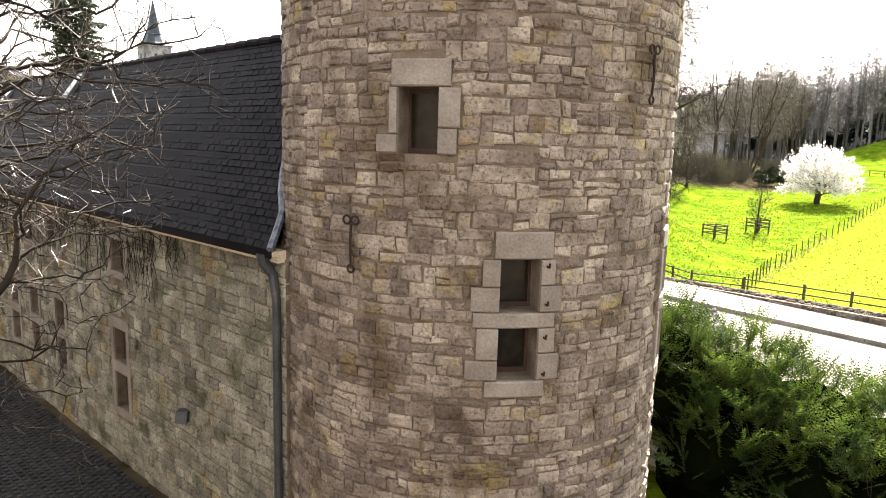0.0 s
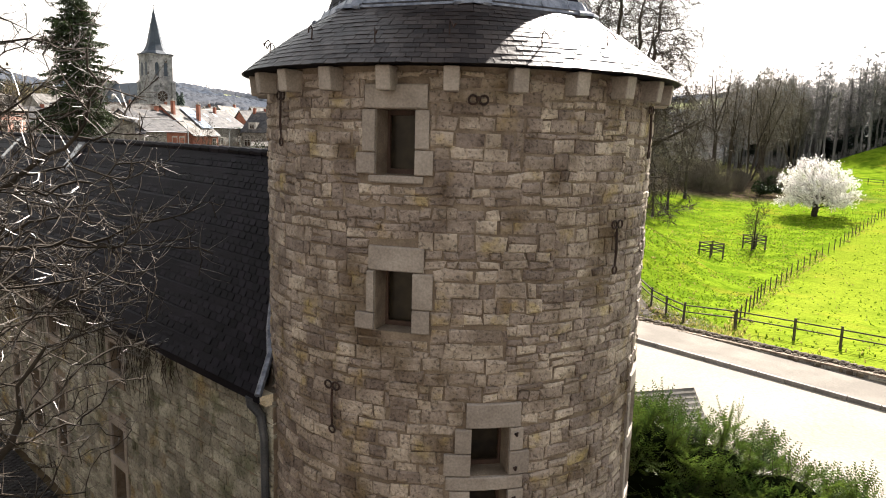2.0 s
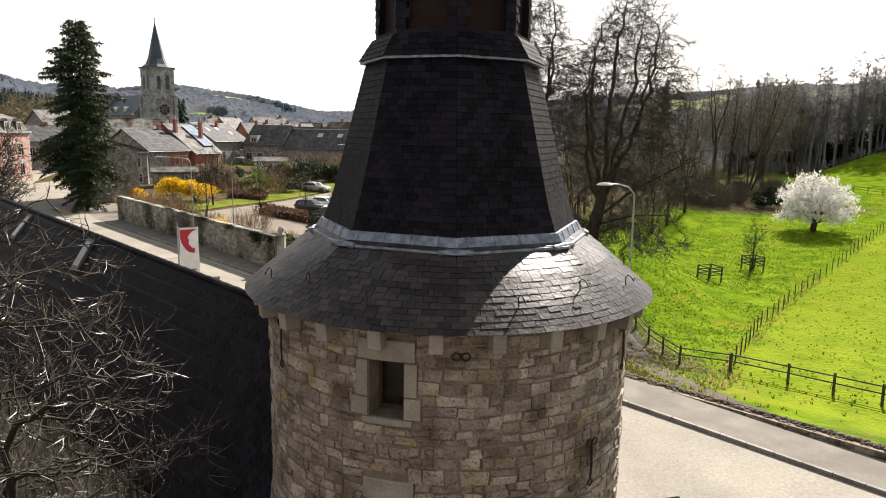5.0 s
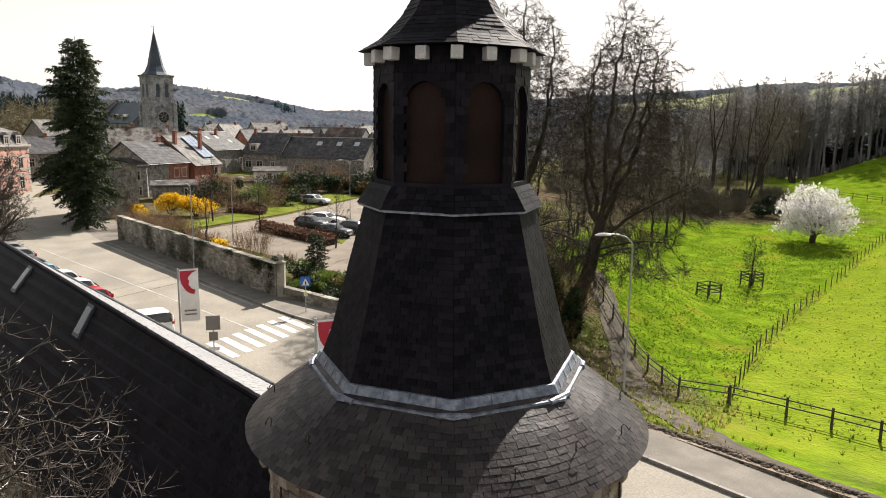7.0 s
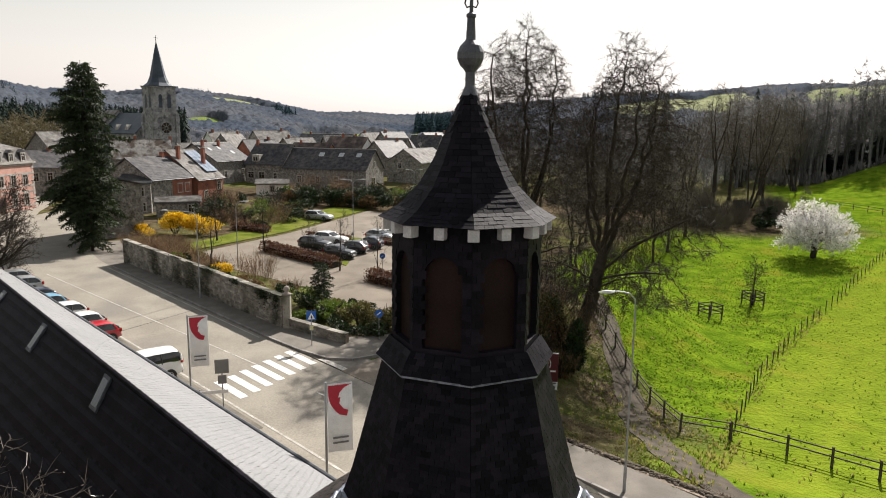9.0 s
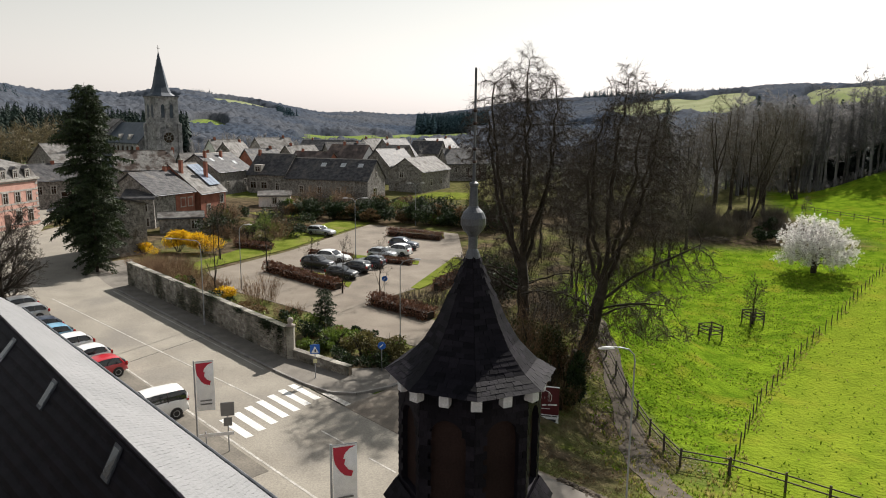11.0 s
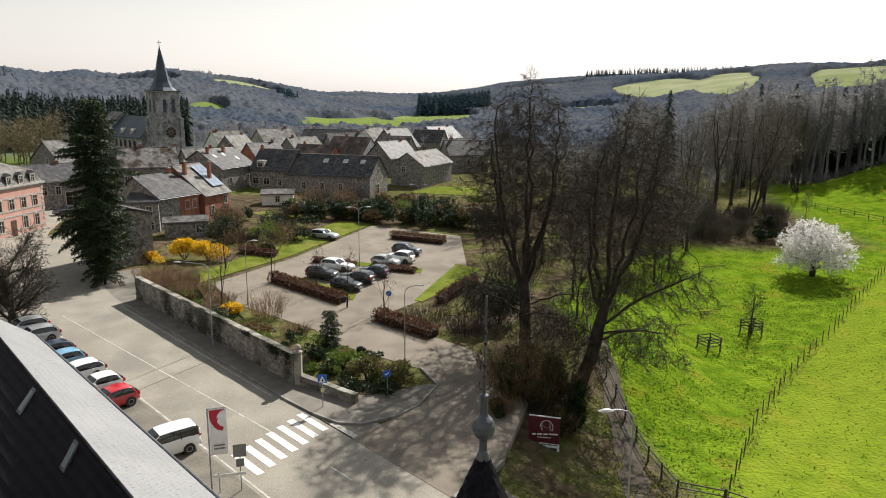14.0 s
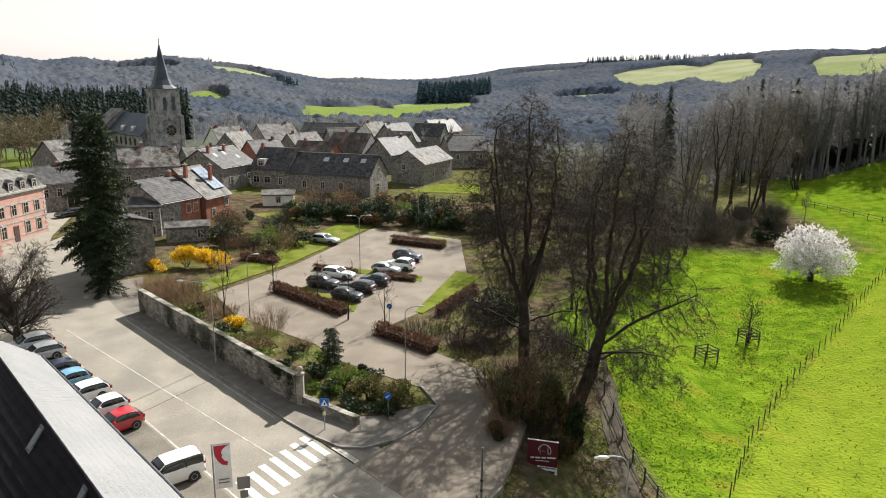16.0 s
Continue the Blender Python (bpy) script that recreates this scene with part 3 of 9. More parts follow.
def slate_cone(profile, rows, width, rng, lift=0.012):
    """Slates in courses round a turned roof: list of corner sets."""
    out = []
    for i in range(rows):
        r0, z0, m0 = profile_at(profile, i / rows)
        r1, z1, m1 = profile_at(profile, min(1.0, (i + 1.25) / rows))
        n = max(10, int(2 * math.pi * r0 / width))
        if n > 16:
            n = (n // 8) * 8
        off = (i % 2) * 0.5
        for k in range(n):
            if m0 < 0.5:
                a0, a1 = 360 * (k + off) / n + TWIST, 360 * (k + 1 + off) / n + TWIST
                b0, b1 = a0, a1
            else:
                a0, a1 = 360 * k / n + TWIST, 360 * (k + 1) / n + TWIST
                if i % 2:
                    pad = 180.0 / n
                    a0, a1 = a0 - (pad if abs((a0 - TWIST) % 45) > 0.01 else 0), a1 - (pad if abs((a1 - TWIST) % 45) > 0.01 and abs((a1 - TWIST) % 45 - 45) > 0.01 else 0)
            gap = 0.10 * (a1 - a0) * rng.uniform(0.25, 0.7) * 0.4
            up = lift * rng.uniform(0.9, 1.15)
            d = rng.uniform(-0.004, 0.004)
            lo = [on_roof(a, r0 + up, z0 + d, m0) for a in (a0 + gap, a1 - gap)]
            lob = [on_roof(a, r0 + up - 0.012, z0 + d - 0.006, m0) for a in (a0 + gap, a1 - gap)]
            hi = [on_roof(a, r1 + 0.002, z1, m1) for a in (a0 + gap, a1 - gap)]
            hib = [on_roof(a, r1 - 0.012, z1 - 0.006, m1) for a in (a0 + gap, a1 - gap)]
            out.append((lob[0], lob[1], hib[1], hib[0], lo[0], lo[1], hi[1], hi[0]))
    return out


SKIRT = ((3.22, 8.35, 0.0), (2.92, 8.60, 0.0), (2.55, 8.92, 0.35), (2.12, 9.24, 1.0))
PYRAMID = ((2.03, 9.34, 1.0), (1.88, 9.75, 1.0), (1.35, 11.74, 1.0))
COLLAR = ((1.46, 11.78, 1.0), (1.25, 12.10, 1.0))
SPIRELET = ((1.43, 14.06, 1.0), (1.10, 14.25, 1.0), (0.78, 14.58, 1.0), (0.55, 14.97, 1.0), (0.36, 15.42, 1.0), (0.12, 15.98, 1.0))


def build_roof():
    rng = random.Random(5)
    for prof, nm in ((SKIRT, "skirt_roof"), (PYRAMID, "pyramid_roof"), (COLLAR, "collar_roof"), (SPIRELET, "spirelet_roof")):
        g = Geo()
        sides, m = 64, len(prof) + 1
        inner = prof[0][0] * 0.78
        verts = [q for k in range(sides) for q in [on_roof(360 * k / sides + TWIST, inner, prof[0][1] - 0.005, prof[0][2])] + [on_roof(360 * k / sides + TWIST, r - 0.02, z, mix) for r, z, mix in prof]]
        g.add(verts, [(k * m + i, ((k + 1) % sides) * m + i, ((k + 1) % sides) * m + i + 1, k * m + i + 1) for k in range(sides) for i in range(m - 1)])
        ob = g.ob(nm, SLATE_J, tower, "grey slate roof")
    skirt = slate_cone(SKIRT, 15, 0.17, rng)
    lay(skirt, lambda g, p: g.hexa(p), tower, lambda p: p[0][0] > 0.2 and p[0][1] < TY + 0.5, "slate", SKIRTSLATE, "slate_course_rest", SKIRTSLATE_J, "skirt slate courses, sunlight in their tone")
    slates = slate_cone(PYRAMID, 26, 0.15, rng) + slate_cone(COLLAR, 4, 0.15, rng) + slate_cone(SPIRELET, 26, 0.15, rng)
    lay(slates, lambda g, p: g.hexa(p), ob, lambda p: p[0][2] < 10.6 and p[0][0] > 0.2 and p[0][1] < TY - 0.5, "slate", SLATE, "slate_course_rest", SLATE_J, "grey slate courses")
    # lead bands with corner laps
    for r, z, hgt, out in ((2.13, 9.22, 0.12, 0.03), (2.27, 9.145, 0.03, 0.02), (1.43, 11.74, 0.05, 0.02)):
        g = Geo()
        for k in range(64):
            a0, a1 = 360 * k / 64 + TWIST, 360 * (k + 1) / 64 + TWIST
            rr = r - 0.06 if hgt > 0.1 else r
            p = [on_roof(a0, r + out, z, 1), on_roof(a1, r + out, z, 1), on_roof(a1, r - 0.12, z, 1), on_roof(a0, r - 0.12, z, 1)]
            g.hexa(p + [on_roof(a0, rr + out * 0.6, z + hgt, 1), on_roof(a1, rr + out * 0.6, z + hgt, 1), on_roof(a1, r - 0.14, z + hgt, 1), on_roof(a0, r - 0.14, z + hgt, 1)])
        tagged(g.ob("lead_band", LEAD, tower), "grey-blue lead flashing band", kind="stuff")
    for k in range(8):
        a = TWIST + 45 * k
        g = Geo()
        g.tube([on_roof(a - 6, 2.28, 9.155, 1), on_roof(a, 2.20, 9.17, 1), on_roof(a + 6, 2.28, 9.155, 1)], 0.045, 8)
        g.ob("lead_lap", LEAD, tower)
    for k in range(32):
        a = TWIST + 360 * (k + 0.4) / 32
        g = Geo()
        g.tube([on_roof(a, 2.175, 9.225, 1), on_roof(a, 2.105, 9.36, 1)], 0.007, 5)
        g.ob("lead_roll", LEAD, tower)
    # snow hooks on the skirt
    for k, a in enumerate((-62, -42, -21, -4, 17, 38, 60, 82, 104, -84)):
        t = 0.30 + 0.1 * (k % 2)
        r, z, mx = profile_at(SKIRT, t)
        g = Geo()
        q = [on_roof(a, r + 0.03, z - 0.02, mx), on_roof(a, r + 0.02, z + 0.10, mx), on_roof(a + 0.15, r + 0.05, z + 0.14, mx), on_roof(a + 0.5, r + 0.09, z + 0.11, mx), on_roof(a + 1.0, r + 0.12, z + 0.05, mx), on_roof(a + 1.5, r + 0.13, z + 0.09, mx)]
        g.tube(q, 0.009, 5)
        g.ob("roof_hook", IRON, tower, "small bent iron roof hook")
    build_lantern()


def build_lantern():
    lan = Geo()
    r, z0, z1 = 1.20, 11.9, 14.05
    corner = lambda k, rr, z: on_roof(TWIST + 45 * k, rr, z, 1)
    for k in range(8):
        a, b = Vector(corner(k, r, 0)), Vector(corner(k + 1, r, 0))
        w = (b - a).length
        d = (b - a) / w
        inn = Vector((TX, TY, 0)) - (a + b) / 2
        inn.normalize()
        P = lambda s, z, o=0.0: tuple(a + d * s + inn * o + Vector((0, 0, z)))
        # face with an arched recess
        half, spring = w * 0.34, 13.22
        arch = [(w / 2 - half, 12.16)] + [(w / 2 - half * math.cos(q), spring + half * 1.15 * math.sin(q)) for q in np.linspace(0, math.pi, 13)] + [(w / 2 + half, 12.16)]
        outer = [(0, 12.16)] + [(w * i / 12, z1) if 0 < i < 12 else ((0, z1) if i == 0 else (w, z1)) for i in range(13)] + [(w, 12.16)]
        n = len(arch)
        f = Geo()
        v = [P(s, z) for s, z in outer] + [P(s, z) for s, z in arch] + [P(s, z, 0.11) for s, z in arch]
        f.add(v, [(i, n + i, n + i + 1, i + 1) for i in range(n - 1)] + [(n + i, 2 * n + i, 2 * n + i + 1, n + i + 1) for i in range(n - 1)] + [(0, n - 1, 2 * n - 1, n)])
        f.hexa([P(0, z0), P(w, z0), P(w, z0, 0.1), P(0, z0, 0.1), P(0, 12.16), P(w, 12.16), P(w, 12.16, 0.1), P(0, 12.16, 0.1)])
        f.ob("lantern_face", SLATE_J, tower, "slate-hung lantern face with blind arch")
        # slates hung on the face outside the arch
        s_rng = random.Random(40 + k)
        sl = Geo()
        z = 12.2
        row = 0
        while z < 13.98:
            s = -0.07 * (row % 2)
            while s < w - 0.02:
                s0, s1, zt = max(s, 0), min(s + 0.14, w), min(z + 0.13, z1)
                mid = (s0 + s1) / 2
                dx = abs(mid - w / 2)
                top = spring + half * 1.15 * math.sqrt(max(0, 1 - (dx / half) ** 2)) if dx < half else 0
                if s1 - s0 > 0.03 and not (dx < half + 0.02 and z < top + 0.03):
                    o = -0.010 * s_rng.uniform(0.7, 1.8)
                    sl.hexa([P(s0 + 0.004, z, o), P(s1 - 0.004, z, o), P(s1 - 0.004, z, 0.0), P(s0 + 0.004, z, 0.0), P(s0 + 0.004, zt, -0.002), P(s1 - 0.004, zt, -0.002), P(s1 - 0.004, zt, 0.0), P(s0 + 0.004, zt, 0.0)])
                s += 0.14
            z += 0.115
            row += 1
        sl.ob("slate_course_rest", SLATE_J, tower)["kind"] = "stuff"
        g = Geo()
        g.hexa([P(0.06, 12.0, 0.10), P(w - 0.06, 12.0, 0.10), P(w - 0.06, 12.0, 0.15), P(0.06, 12.0, 0.15), P(0.06, z1, 0.10), P(w - 0.06, z1, 0.10), P(w - 0.06, z1, 0.15), P(0.06, z1, 0.15)])
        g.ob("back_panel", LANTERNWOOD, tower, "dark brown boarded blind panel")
    for k in range(16):
        a = TWIST + 22.5 * k
        g = Geo()
        r0 = 1.18
        p = [on_roof(a - 3.6, r0 + 0.2, 13.86, 1), on_roof(a + 3.6, r0 + 0.2, 13.86, 1), on_roof(a + 3.6, r0 - 0.02, 13.86, 1), on_roof(a - 3.6, r0 - 0.02, 13.86, 1)]
        g.hexa(p + [(x, y, 14.04) for x, y, _ in p])
        g.ob("bracket", PALEWOOD, tower, "pale painted eaves bracket", bevel=0.008)
    # finial: lead cap, ball, rod and fork
    f = Geo()
    f.lathe(TX, TY, [(0.13, 15.95), (0.10, 16.05), (0.075, 16.10), (0.075, 16.30), (0.10, 16.34), (0.16, 16.40), (0.205, 16.50), (0.205, 16.60), (0.16, 16.70), (0.09, 16.77), (0.075, 16.80), (0.06, 17.10), (0.075, 17.12), (0.075, 17.16), (0.03, 17.19), (0.022, 17.6), (0.018, FINIAL_TOP)], 16)
    f.ob("finial", ZINC, tower, "dark metal finial with ball and rod", smooth=False)
    o = Geo()
    for s in (-1, 1):
        o.tube([(TX, TY, 17.28), (TX + s * 0.07, TY, 17.26), (TX + s * 0.10, TY, 17.32), (TX + s * 0.08, TY, 17.40)], 0.012, 6)
        o.tube([(TX, TY, 17.9), (TX + s * 0.06, TY, 17.92), (TX + s * 0.09, TY, 18.0)], 0.01, 6)
    for z in (17.5, 17.7, 18.1, 18.3):
        o.lathe(TX, TY, [(0.02, z - 0.03), (0.04, z), (0.02, z + 0.03)], 8)
    o.ob("finial_ornament", IRON, tower)


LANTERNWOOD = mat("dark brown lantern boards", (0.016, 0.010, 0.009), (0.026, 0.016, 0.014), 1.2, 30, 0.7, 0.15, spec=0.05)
PALEWOOD = mat("pale weathered bracket", (0.42, 0.42, 0.43), (0.56, 0.55, 0.55), 4, 40, 0.8, 0.15)
FINIAL_TOP = 18.95
build_roof()

# ---- the long wing beside the tower ----
WA, WD = Vector((-2.2, 9.2, 0)), Vector((-0.735, 0.678, 0))
WN = Vector((-0.678, -0.735, 0))
EAVE, RIDGE = 3.80, 7.10
WING_LEN, WALL_BASE = 46.0, -1.9


def on_wing(s, z, out=0.0):
    p = WA + WD * s + WN * (out - 0.12)
    return (p.x, p.y, z)


WING_OPENINGS = [(5.62, 0.30, 2.63, 3.26), (9.25, 0.30, 2.62, 3.28), (10.9, 0.30, 2.62, 3.28)]
for c in (5.68, 9.0, 10.75, 12.3, 15.5, 19.0):
    WING_OPENINGS += [(c, 0.29, 0.76, 1.46), (c, 0.29, -0.23, 0.54)]


def build_wing():
    rng = random.Random(3)
    wing = thing("castle_wing", "long stone wing with steep dark slate roof", "building")
    wall = Geo()
    cs = sorted({0.0, WING_LEN, *[c + k * h for c, h, _, _ in WING_OPENINGS for k in (-1, 1)]})
    cz = sorted({WALL_BASE, EAVE, *[q for o in WING_OPENINGS for q in o[2:]]})
    for s0, s1 in zip(cs, cs[1:]):
        for z0, z1 in zip(cz, cz[1:]):
            if any(abs((s0 + s1) / 2 - c) < h and b < (z0 + z1) / 2 < t for c, h, b, t in WING_OPENINGS):
                continue
            p = [on_wing(s1, z0, 0), on_wing(s0, z0, 0), on_wing(s0, z0, -0.55), on_wing(s1, z0, -0.55)]
            wall.hexa(p + [(x, y, z1) for x, y, _ in p])
    # far long wall and gable ends close the volume
    e0, e1 = Vector((-0.6, 17.9, 0)), Vector((-33.0, 51.2, 0))
    a1 = Vector(on_wing(WING_LEN, 0, -0.55))
    r0, r1 = Vector((-2.0, 12.15, RIDGE)), Vector((-34.6, 47.2, RIDGE))
    n2 = Vector((0.716, 0.698, 0))
    for q0, q1 in ((e0 - n2 * 0.25, e1 - n2 * 0.25),):
        b = [q0 - n2 * 0.4, q1 - n2 * 0.4, q1, q0]
        wall.hexa([(p.x, p.y, WALL_BASE) for p in b][::-1] + [(p.x, p.y, EAVE - 0.05) for p in b][::-1])
    a0 = Vector(on_wing(0.0, 0, -0.1))
    for near, top, far in ((a0, r0, e0 - n2 * 0.3), (Vector(on_wing(WING_LEN, 0, -0.2)), r1, e1 - n2 * 0.3)):
        d = (WD * 0.3) if near is a0 else -WD * 0.3
        v = [(near.x, near.y, WALL_BASE), (far.x, far.y, WALL_BASE), (far.x, far.y, EAVE - 0.05), (top.x, top.y, RIDGE - 0.12), (near.x, near.y, EAVE - 0.05)]
        wall.add(v + [(x + d.x, y + d.y, z) for x, y, z in v], [(0, 1, 2, 3, 4), (9, 8, 7, 6, 5)] + [(i, 5 + i, 5 + (i + 1) % 5, (i + 1) % 5) for i in range(5)])
    wall.ob("wall", MORTAR, wing)
    # dressed window frames
    surr = []
    for c, h, b, t in WING_OPENINGS:
        surr += [(c - h - 0.14, c - h, b, t), (c + h, c + h + 0.14, b, t), (c - h - 0.14, c + h + 0.14, t, t + 0.22)]
        if b < 0 or b > 2:
            surr.append((c - h - 0.14, c + h + 0.14, b - 0.14, b))
    for s0, s1, z0, z1 in surr:
        g = Geo()
        p = [on_wing(s1 - 0.004, z0 + 0.003, 0.035), on_wing(s0 + 0.004, z0 + 0.003, 0.035), on_wing(s0 + 0.004, z0 + 0.003, -0.2), on_wing(s1 - 0.004, z0 + 0.003, -0.2)]
        g.hexa(p + [(x, y, z1 - 0.003) for x, y, _ in p])
        g.ob("surround_stone", DRESSED, wing, "pale dressed stone surround")
    for c, h, b, t in WING_OPENINGS:
        g = Geo()
        for s0, s1, z0, z1 in ((c - h, c - h + 0.06, b, t), (c + h - 0.06, c + h, b, t), (c - h, c + h, b, b + 0.06), (c - h, c + h, t - 0.06, t)):
            p = [on_wing(s1, z0, -0.18), on_wing(s0, z0, -0.18), on_wing(s0, z0, -0.25), on_wing(s1, z0, -0.25)]
            g.hexa(p + [(x, y, z1) for x, y, _ in p])
        w = g.ob("window", DARKWOOD, wing, "dark timber window")
        g = Geo()
        p = [on_wing(c + h - 0.06, b + 0.06, -0.205), on_wing(c - h + 0.06, b + 0.06, -0.205), on_wing(c - h + 0.06, b + 0.06, -0.215), on_wing(c + h - 0.06, b + 0.06, -0.215)]
        g.hexa(p + [(x, y, t - 0.06) for x, y, _ in p])
        g.ob("pane", GLASS_DARK, w)
    holes = [(s0, s1, z0, z1) for s0, s1, z0, z1 in surr] + [(c - h, c + h, b, t) for c, h, b, t in WING_OPENINGS]
    stones = rubble(on_wing, 0.0, 24.0, WALL_BASE + 0.3, EAVE - 0.1, holes, rng, (0.15, 0.27), (0.16, 0.44))
    flip = lambda s, z, o=0.0: on_wing(-s, z, o)
    stones = [(-b, -a, z0, z1) for a, b, z0, z1 in stones]
    lay(stones, lambda g, p: stone_block(g, flip, *p, rng.uniform(0.015, 0.045), rng), wing, lambda p: p[1] > -5.2 and 0.3 < p[2] < 3.2, "stone", WINGSTONE_S, "rubble", WINGSTONE, "lichened rubble stones")
    # roof planes with courses of slate
    def near_plane(s, t, out=0.0):
        """s along from the tower, t 0 at the eave to 1 at the ridge; the foot kicks out."""
        e = WA + WD * s + WN * 0.12
        r = r0 + (r1 - r0) * (s / WING_LEN)
        k = t + 0.10 * t * (1 - t)
        z = EAVE + 0.02 + (RIDGE - EAVE) * (t - 0.22 * t * (1 - t) * (1 - t))
        p = e + (Vector((r.x, r.y, 0)) - e) * k
        nn = Vector((WN.x * 0.75, WN.y * 0.75, 0.6))
        return Vector((p.x, p.y, z)) + nn * out
    def far_plane(s, t, out=0.0):
        e = e0 + (e1 - e0) * (s / 42.0)
        r = r0 + (r1 - r0) * (s / 42.0)
        p = e + (Vector((r.x, r.y, 0)) - e) * t
        return Vector((p.x, p.y, EAVE + (RIDGE - EAVE) * t)) + Vector((n2.x * 0.6, n2.y * 0.6, 0.8)) * out
    n = 10
    for plane, length, flipped in ((near_plane, WING_LEN, False), (far_plane, 42.0, True)):
        dn = Vector((0, 0, -0.12))
        rings = [[plane(0.0, i / n) + dn, plane(0.0, i / n), plane(length, i / n), plane(length, i / n) + dn] for i in range(n + 1)]
        roof = Geo()
        roof.loft(rings if flipped else [r[::-1] for r in rings])
        # far slope takes the glare-toned slate, near slope the dark one
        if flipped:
            roof.ob("roof", SUNSLATE, wing, "pale roof slope, sun glare in its colour")
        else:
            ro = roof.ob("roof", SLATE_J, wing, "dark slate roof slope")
    slates = []
    rows = 30
    for i in range(rows):
        t0, t1 = i / rows, min(1, (i + 1.2) / rows)
        s = 0.0 + (i % 2) * 0.11
        while s < (34.0 if i > 6 else 30.0):
            up = rng.uniform(0.012, 0.026)
            w = 0.22
            lo, hi = [near_plane(s + 0.008, t0, up), near_plane(s + w - 0.008, t0, up)], [near_plane(s + 0.008, t1, 0.004), near_plane(s + w - 0.008, t1, 0.004)]
            lb, hb = [near_plane(s + 0.008, t0, up - 0.012), near_plane(s + w - 0.008, t0, up - 0.012)], [near_plane(s + 0.008, t1, -0.008), near_plane(s + w - 0.008, t1, -0.008)]
            slates.append((lb[1], lb[0], hb[0], hb[1], lo[1], lo[0], hi[0], hi[1]))
            s += w
    far_slates = Geo()
    for i in range(24):
        t0, t1 = i / 24, min(1, (i + 1.2) / 24)
        s = (i % 2) * 0.13
        while s < 42.0:
            up = rng.uniform(0.010, 0.02)
            w = 0.26
            lo, hi = [far_plane(s + 0.006, t0, up), far_plane(s + w - 0.006, t0, up)], [far_plane(s + 0.006, t1, 0.003), far_plane(s + w - 0.006, t1, 0.003)]
            lb, hb = [far_plane(s + 0.006, t0, up - 0.012), far_plane(s + w - 0.006, t0, up - 0.012)], [far_plane(s + 0.006, t1, -0.009), far_plane(s + w - 0.006, t1, -0.009)]
            far_slates.hexa((lb[0], lb[1], hb[1], hb[0], lo[0], lo[1], hi[1], hi[0]))
            s += w
    tagged(far_slates.ob("slate_course_rest", SUNSLATE, ro), "pale grey slate courses, sun glare in their colour", kind="stuff")
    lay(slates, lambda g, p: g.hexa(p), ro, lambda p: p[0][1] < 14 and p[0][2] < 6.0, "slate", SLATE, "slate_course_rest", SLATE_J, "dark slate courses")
    # ridge tiles, gutters, rooflights
    for k in range(100):
        a, b = r0 + (r1 - r0) * k / 100, r0 + (r1 - r0) * (k + 0.97) / 100
        g = Geo()
        g.tube([a + Vector((0, 0, 0.03)), b + Vector((0, 0, 0.05))], 0.085, 8)
        g.ob("ridge_tile", SLATE, wing)
    g = Geo()
    for k in range(46):
        q0, q1 = Vector(on_wing(k, EAVE, 0.0)), Vector(on_wing(k + 1.0, EAVE, 0.0))
        for w0, w1, h0, h1 in ((0.0, 0.13, -0.17, -0.07), (0.0, 0.22, -0.07, 0.0)):
            c = [q1 + WN * w1, q0 + WN * w1, q0 + WN * w0, q1 + WN * w0]
            g.hexa([(p.x, p.y, EAVE + h0) for p in c] + [(p.x, p.y, EAVE + h1) for p in c])
    g.ob("gutter_box", GUTTER, wing, "cream painted timber box gutter")
    g = Geo()
    g.tube([e0 + Vector((0, 0, EAVE - 0.02)) + n2 * 0.1, e1 + Vector((0, 0, EAVE - 0.02)) + n2 * 0.1], 0.09, 8)
    g.ob("gutter", ZINC, wing, "half-round zinc gutter")
    g = Geo()
    top = Vector(on_wing(0.25, 3.62, 0.2))
    g.tube([top + Vector((0, 0, 0.12)), top, top + Vector((0.12, 0.02, -0.18)), Vector(on_wing(0.10, 3.1, 0.1)), Vector(on_wing(0.10, 0.5, 0.1)), Vector(on_wing(0.10, -1.5, 0.1))], [0.10, 0.085, 0.07, 0.06, 0.06, 0.06], 10)
    g.ob("downpipe", ZINC, wing, "dark zinc downpipe")
    # lead flashing where the roof meets the tower
    g = Geo()
    pts = []
    for t in np.linspace(0.0, 0.9, 12):
        best = None
        for s in np.linspace(0, 6, 241):
            p = near_plane(s, t, 0.02)
            d = math.hypot(p.x - TX, p.y - TY)
            if d > TR + 0.03:
                best = p
                break
        if best:
            pts.append(best)
    g.tube(pts, 0.055, 6)
    g.ob("flashing", LEAD, wing, "lead flashing strip")
    for s, t in ((12.6, 0.72), (20.5, 0.72), (28.0, 0.72)):
        g = Geo()
        q = [near_plane(s, t, 0.03), near_plane(s + 0.6, t, 0.03), near_plane(s + 0.6, t + 0.24, 0.03), near_plane(s, t + 0.24, 0.03)]
        up = Vector((WN.x * 0.06, WN.y * 0.06, 0.06))
        g.hexa([q[1], q[0], q[3], q[2]] + [p + up for p in (q[1], q[0], q[3], q[2])])
        w = g.ob("rooflight", ZINC, wing, "small zinc-framed rooflight")
        g = Geo()
        m = sum(q, Vector()) / 4
        q2 = [m + (p - m) * 0.8 + up * 1.05 for p in q]
        g.hexa([q2[1], q2[0], q2[3], q2[2]] + [p + up * 0.1 for p in (q2[1], q2[0], q2[3], q2[2])])
        g.ob("pane", SKYGLASS, w)
    # floodlight box on the wall
    g = Geo()
    c = Vector(on_wing(2.95, 0.53, 0.12))
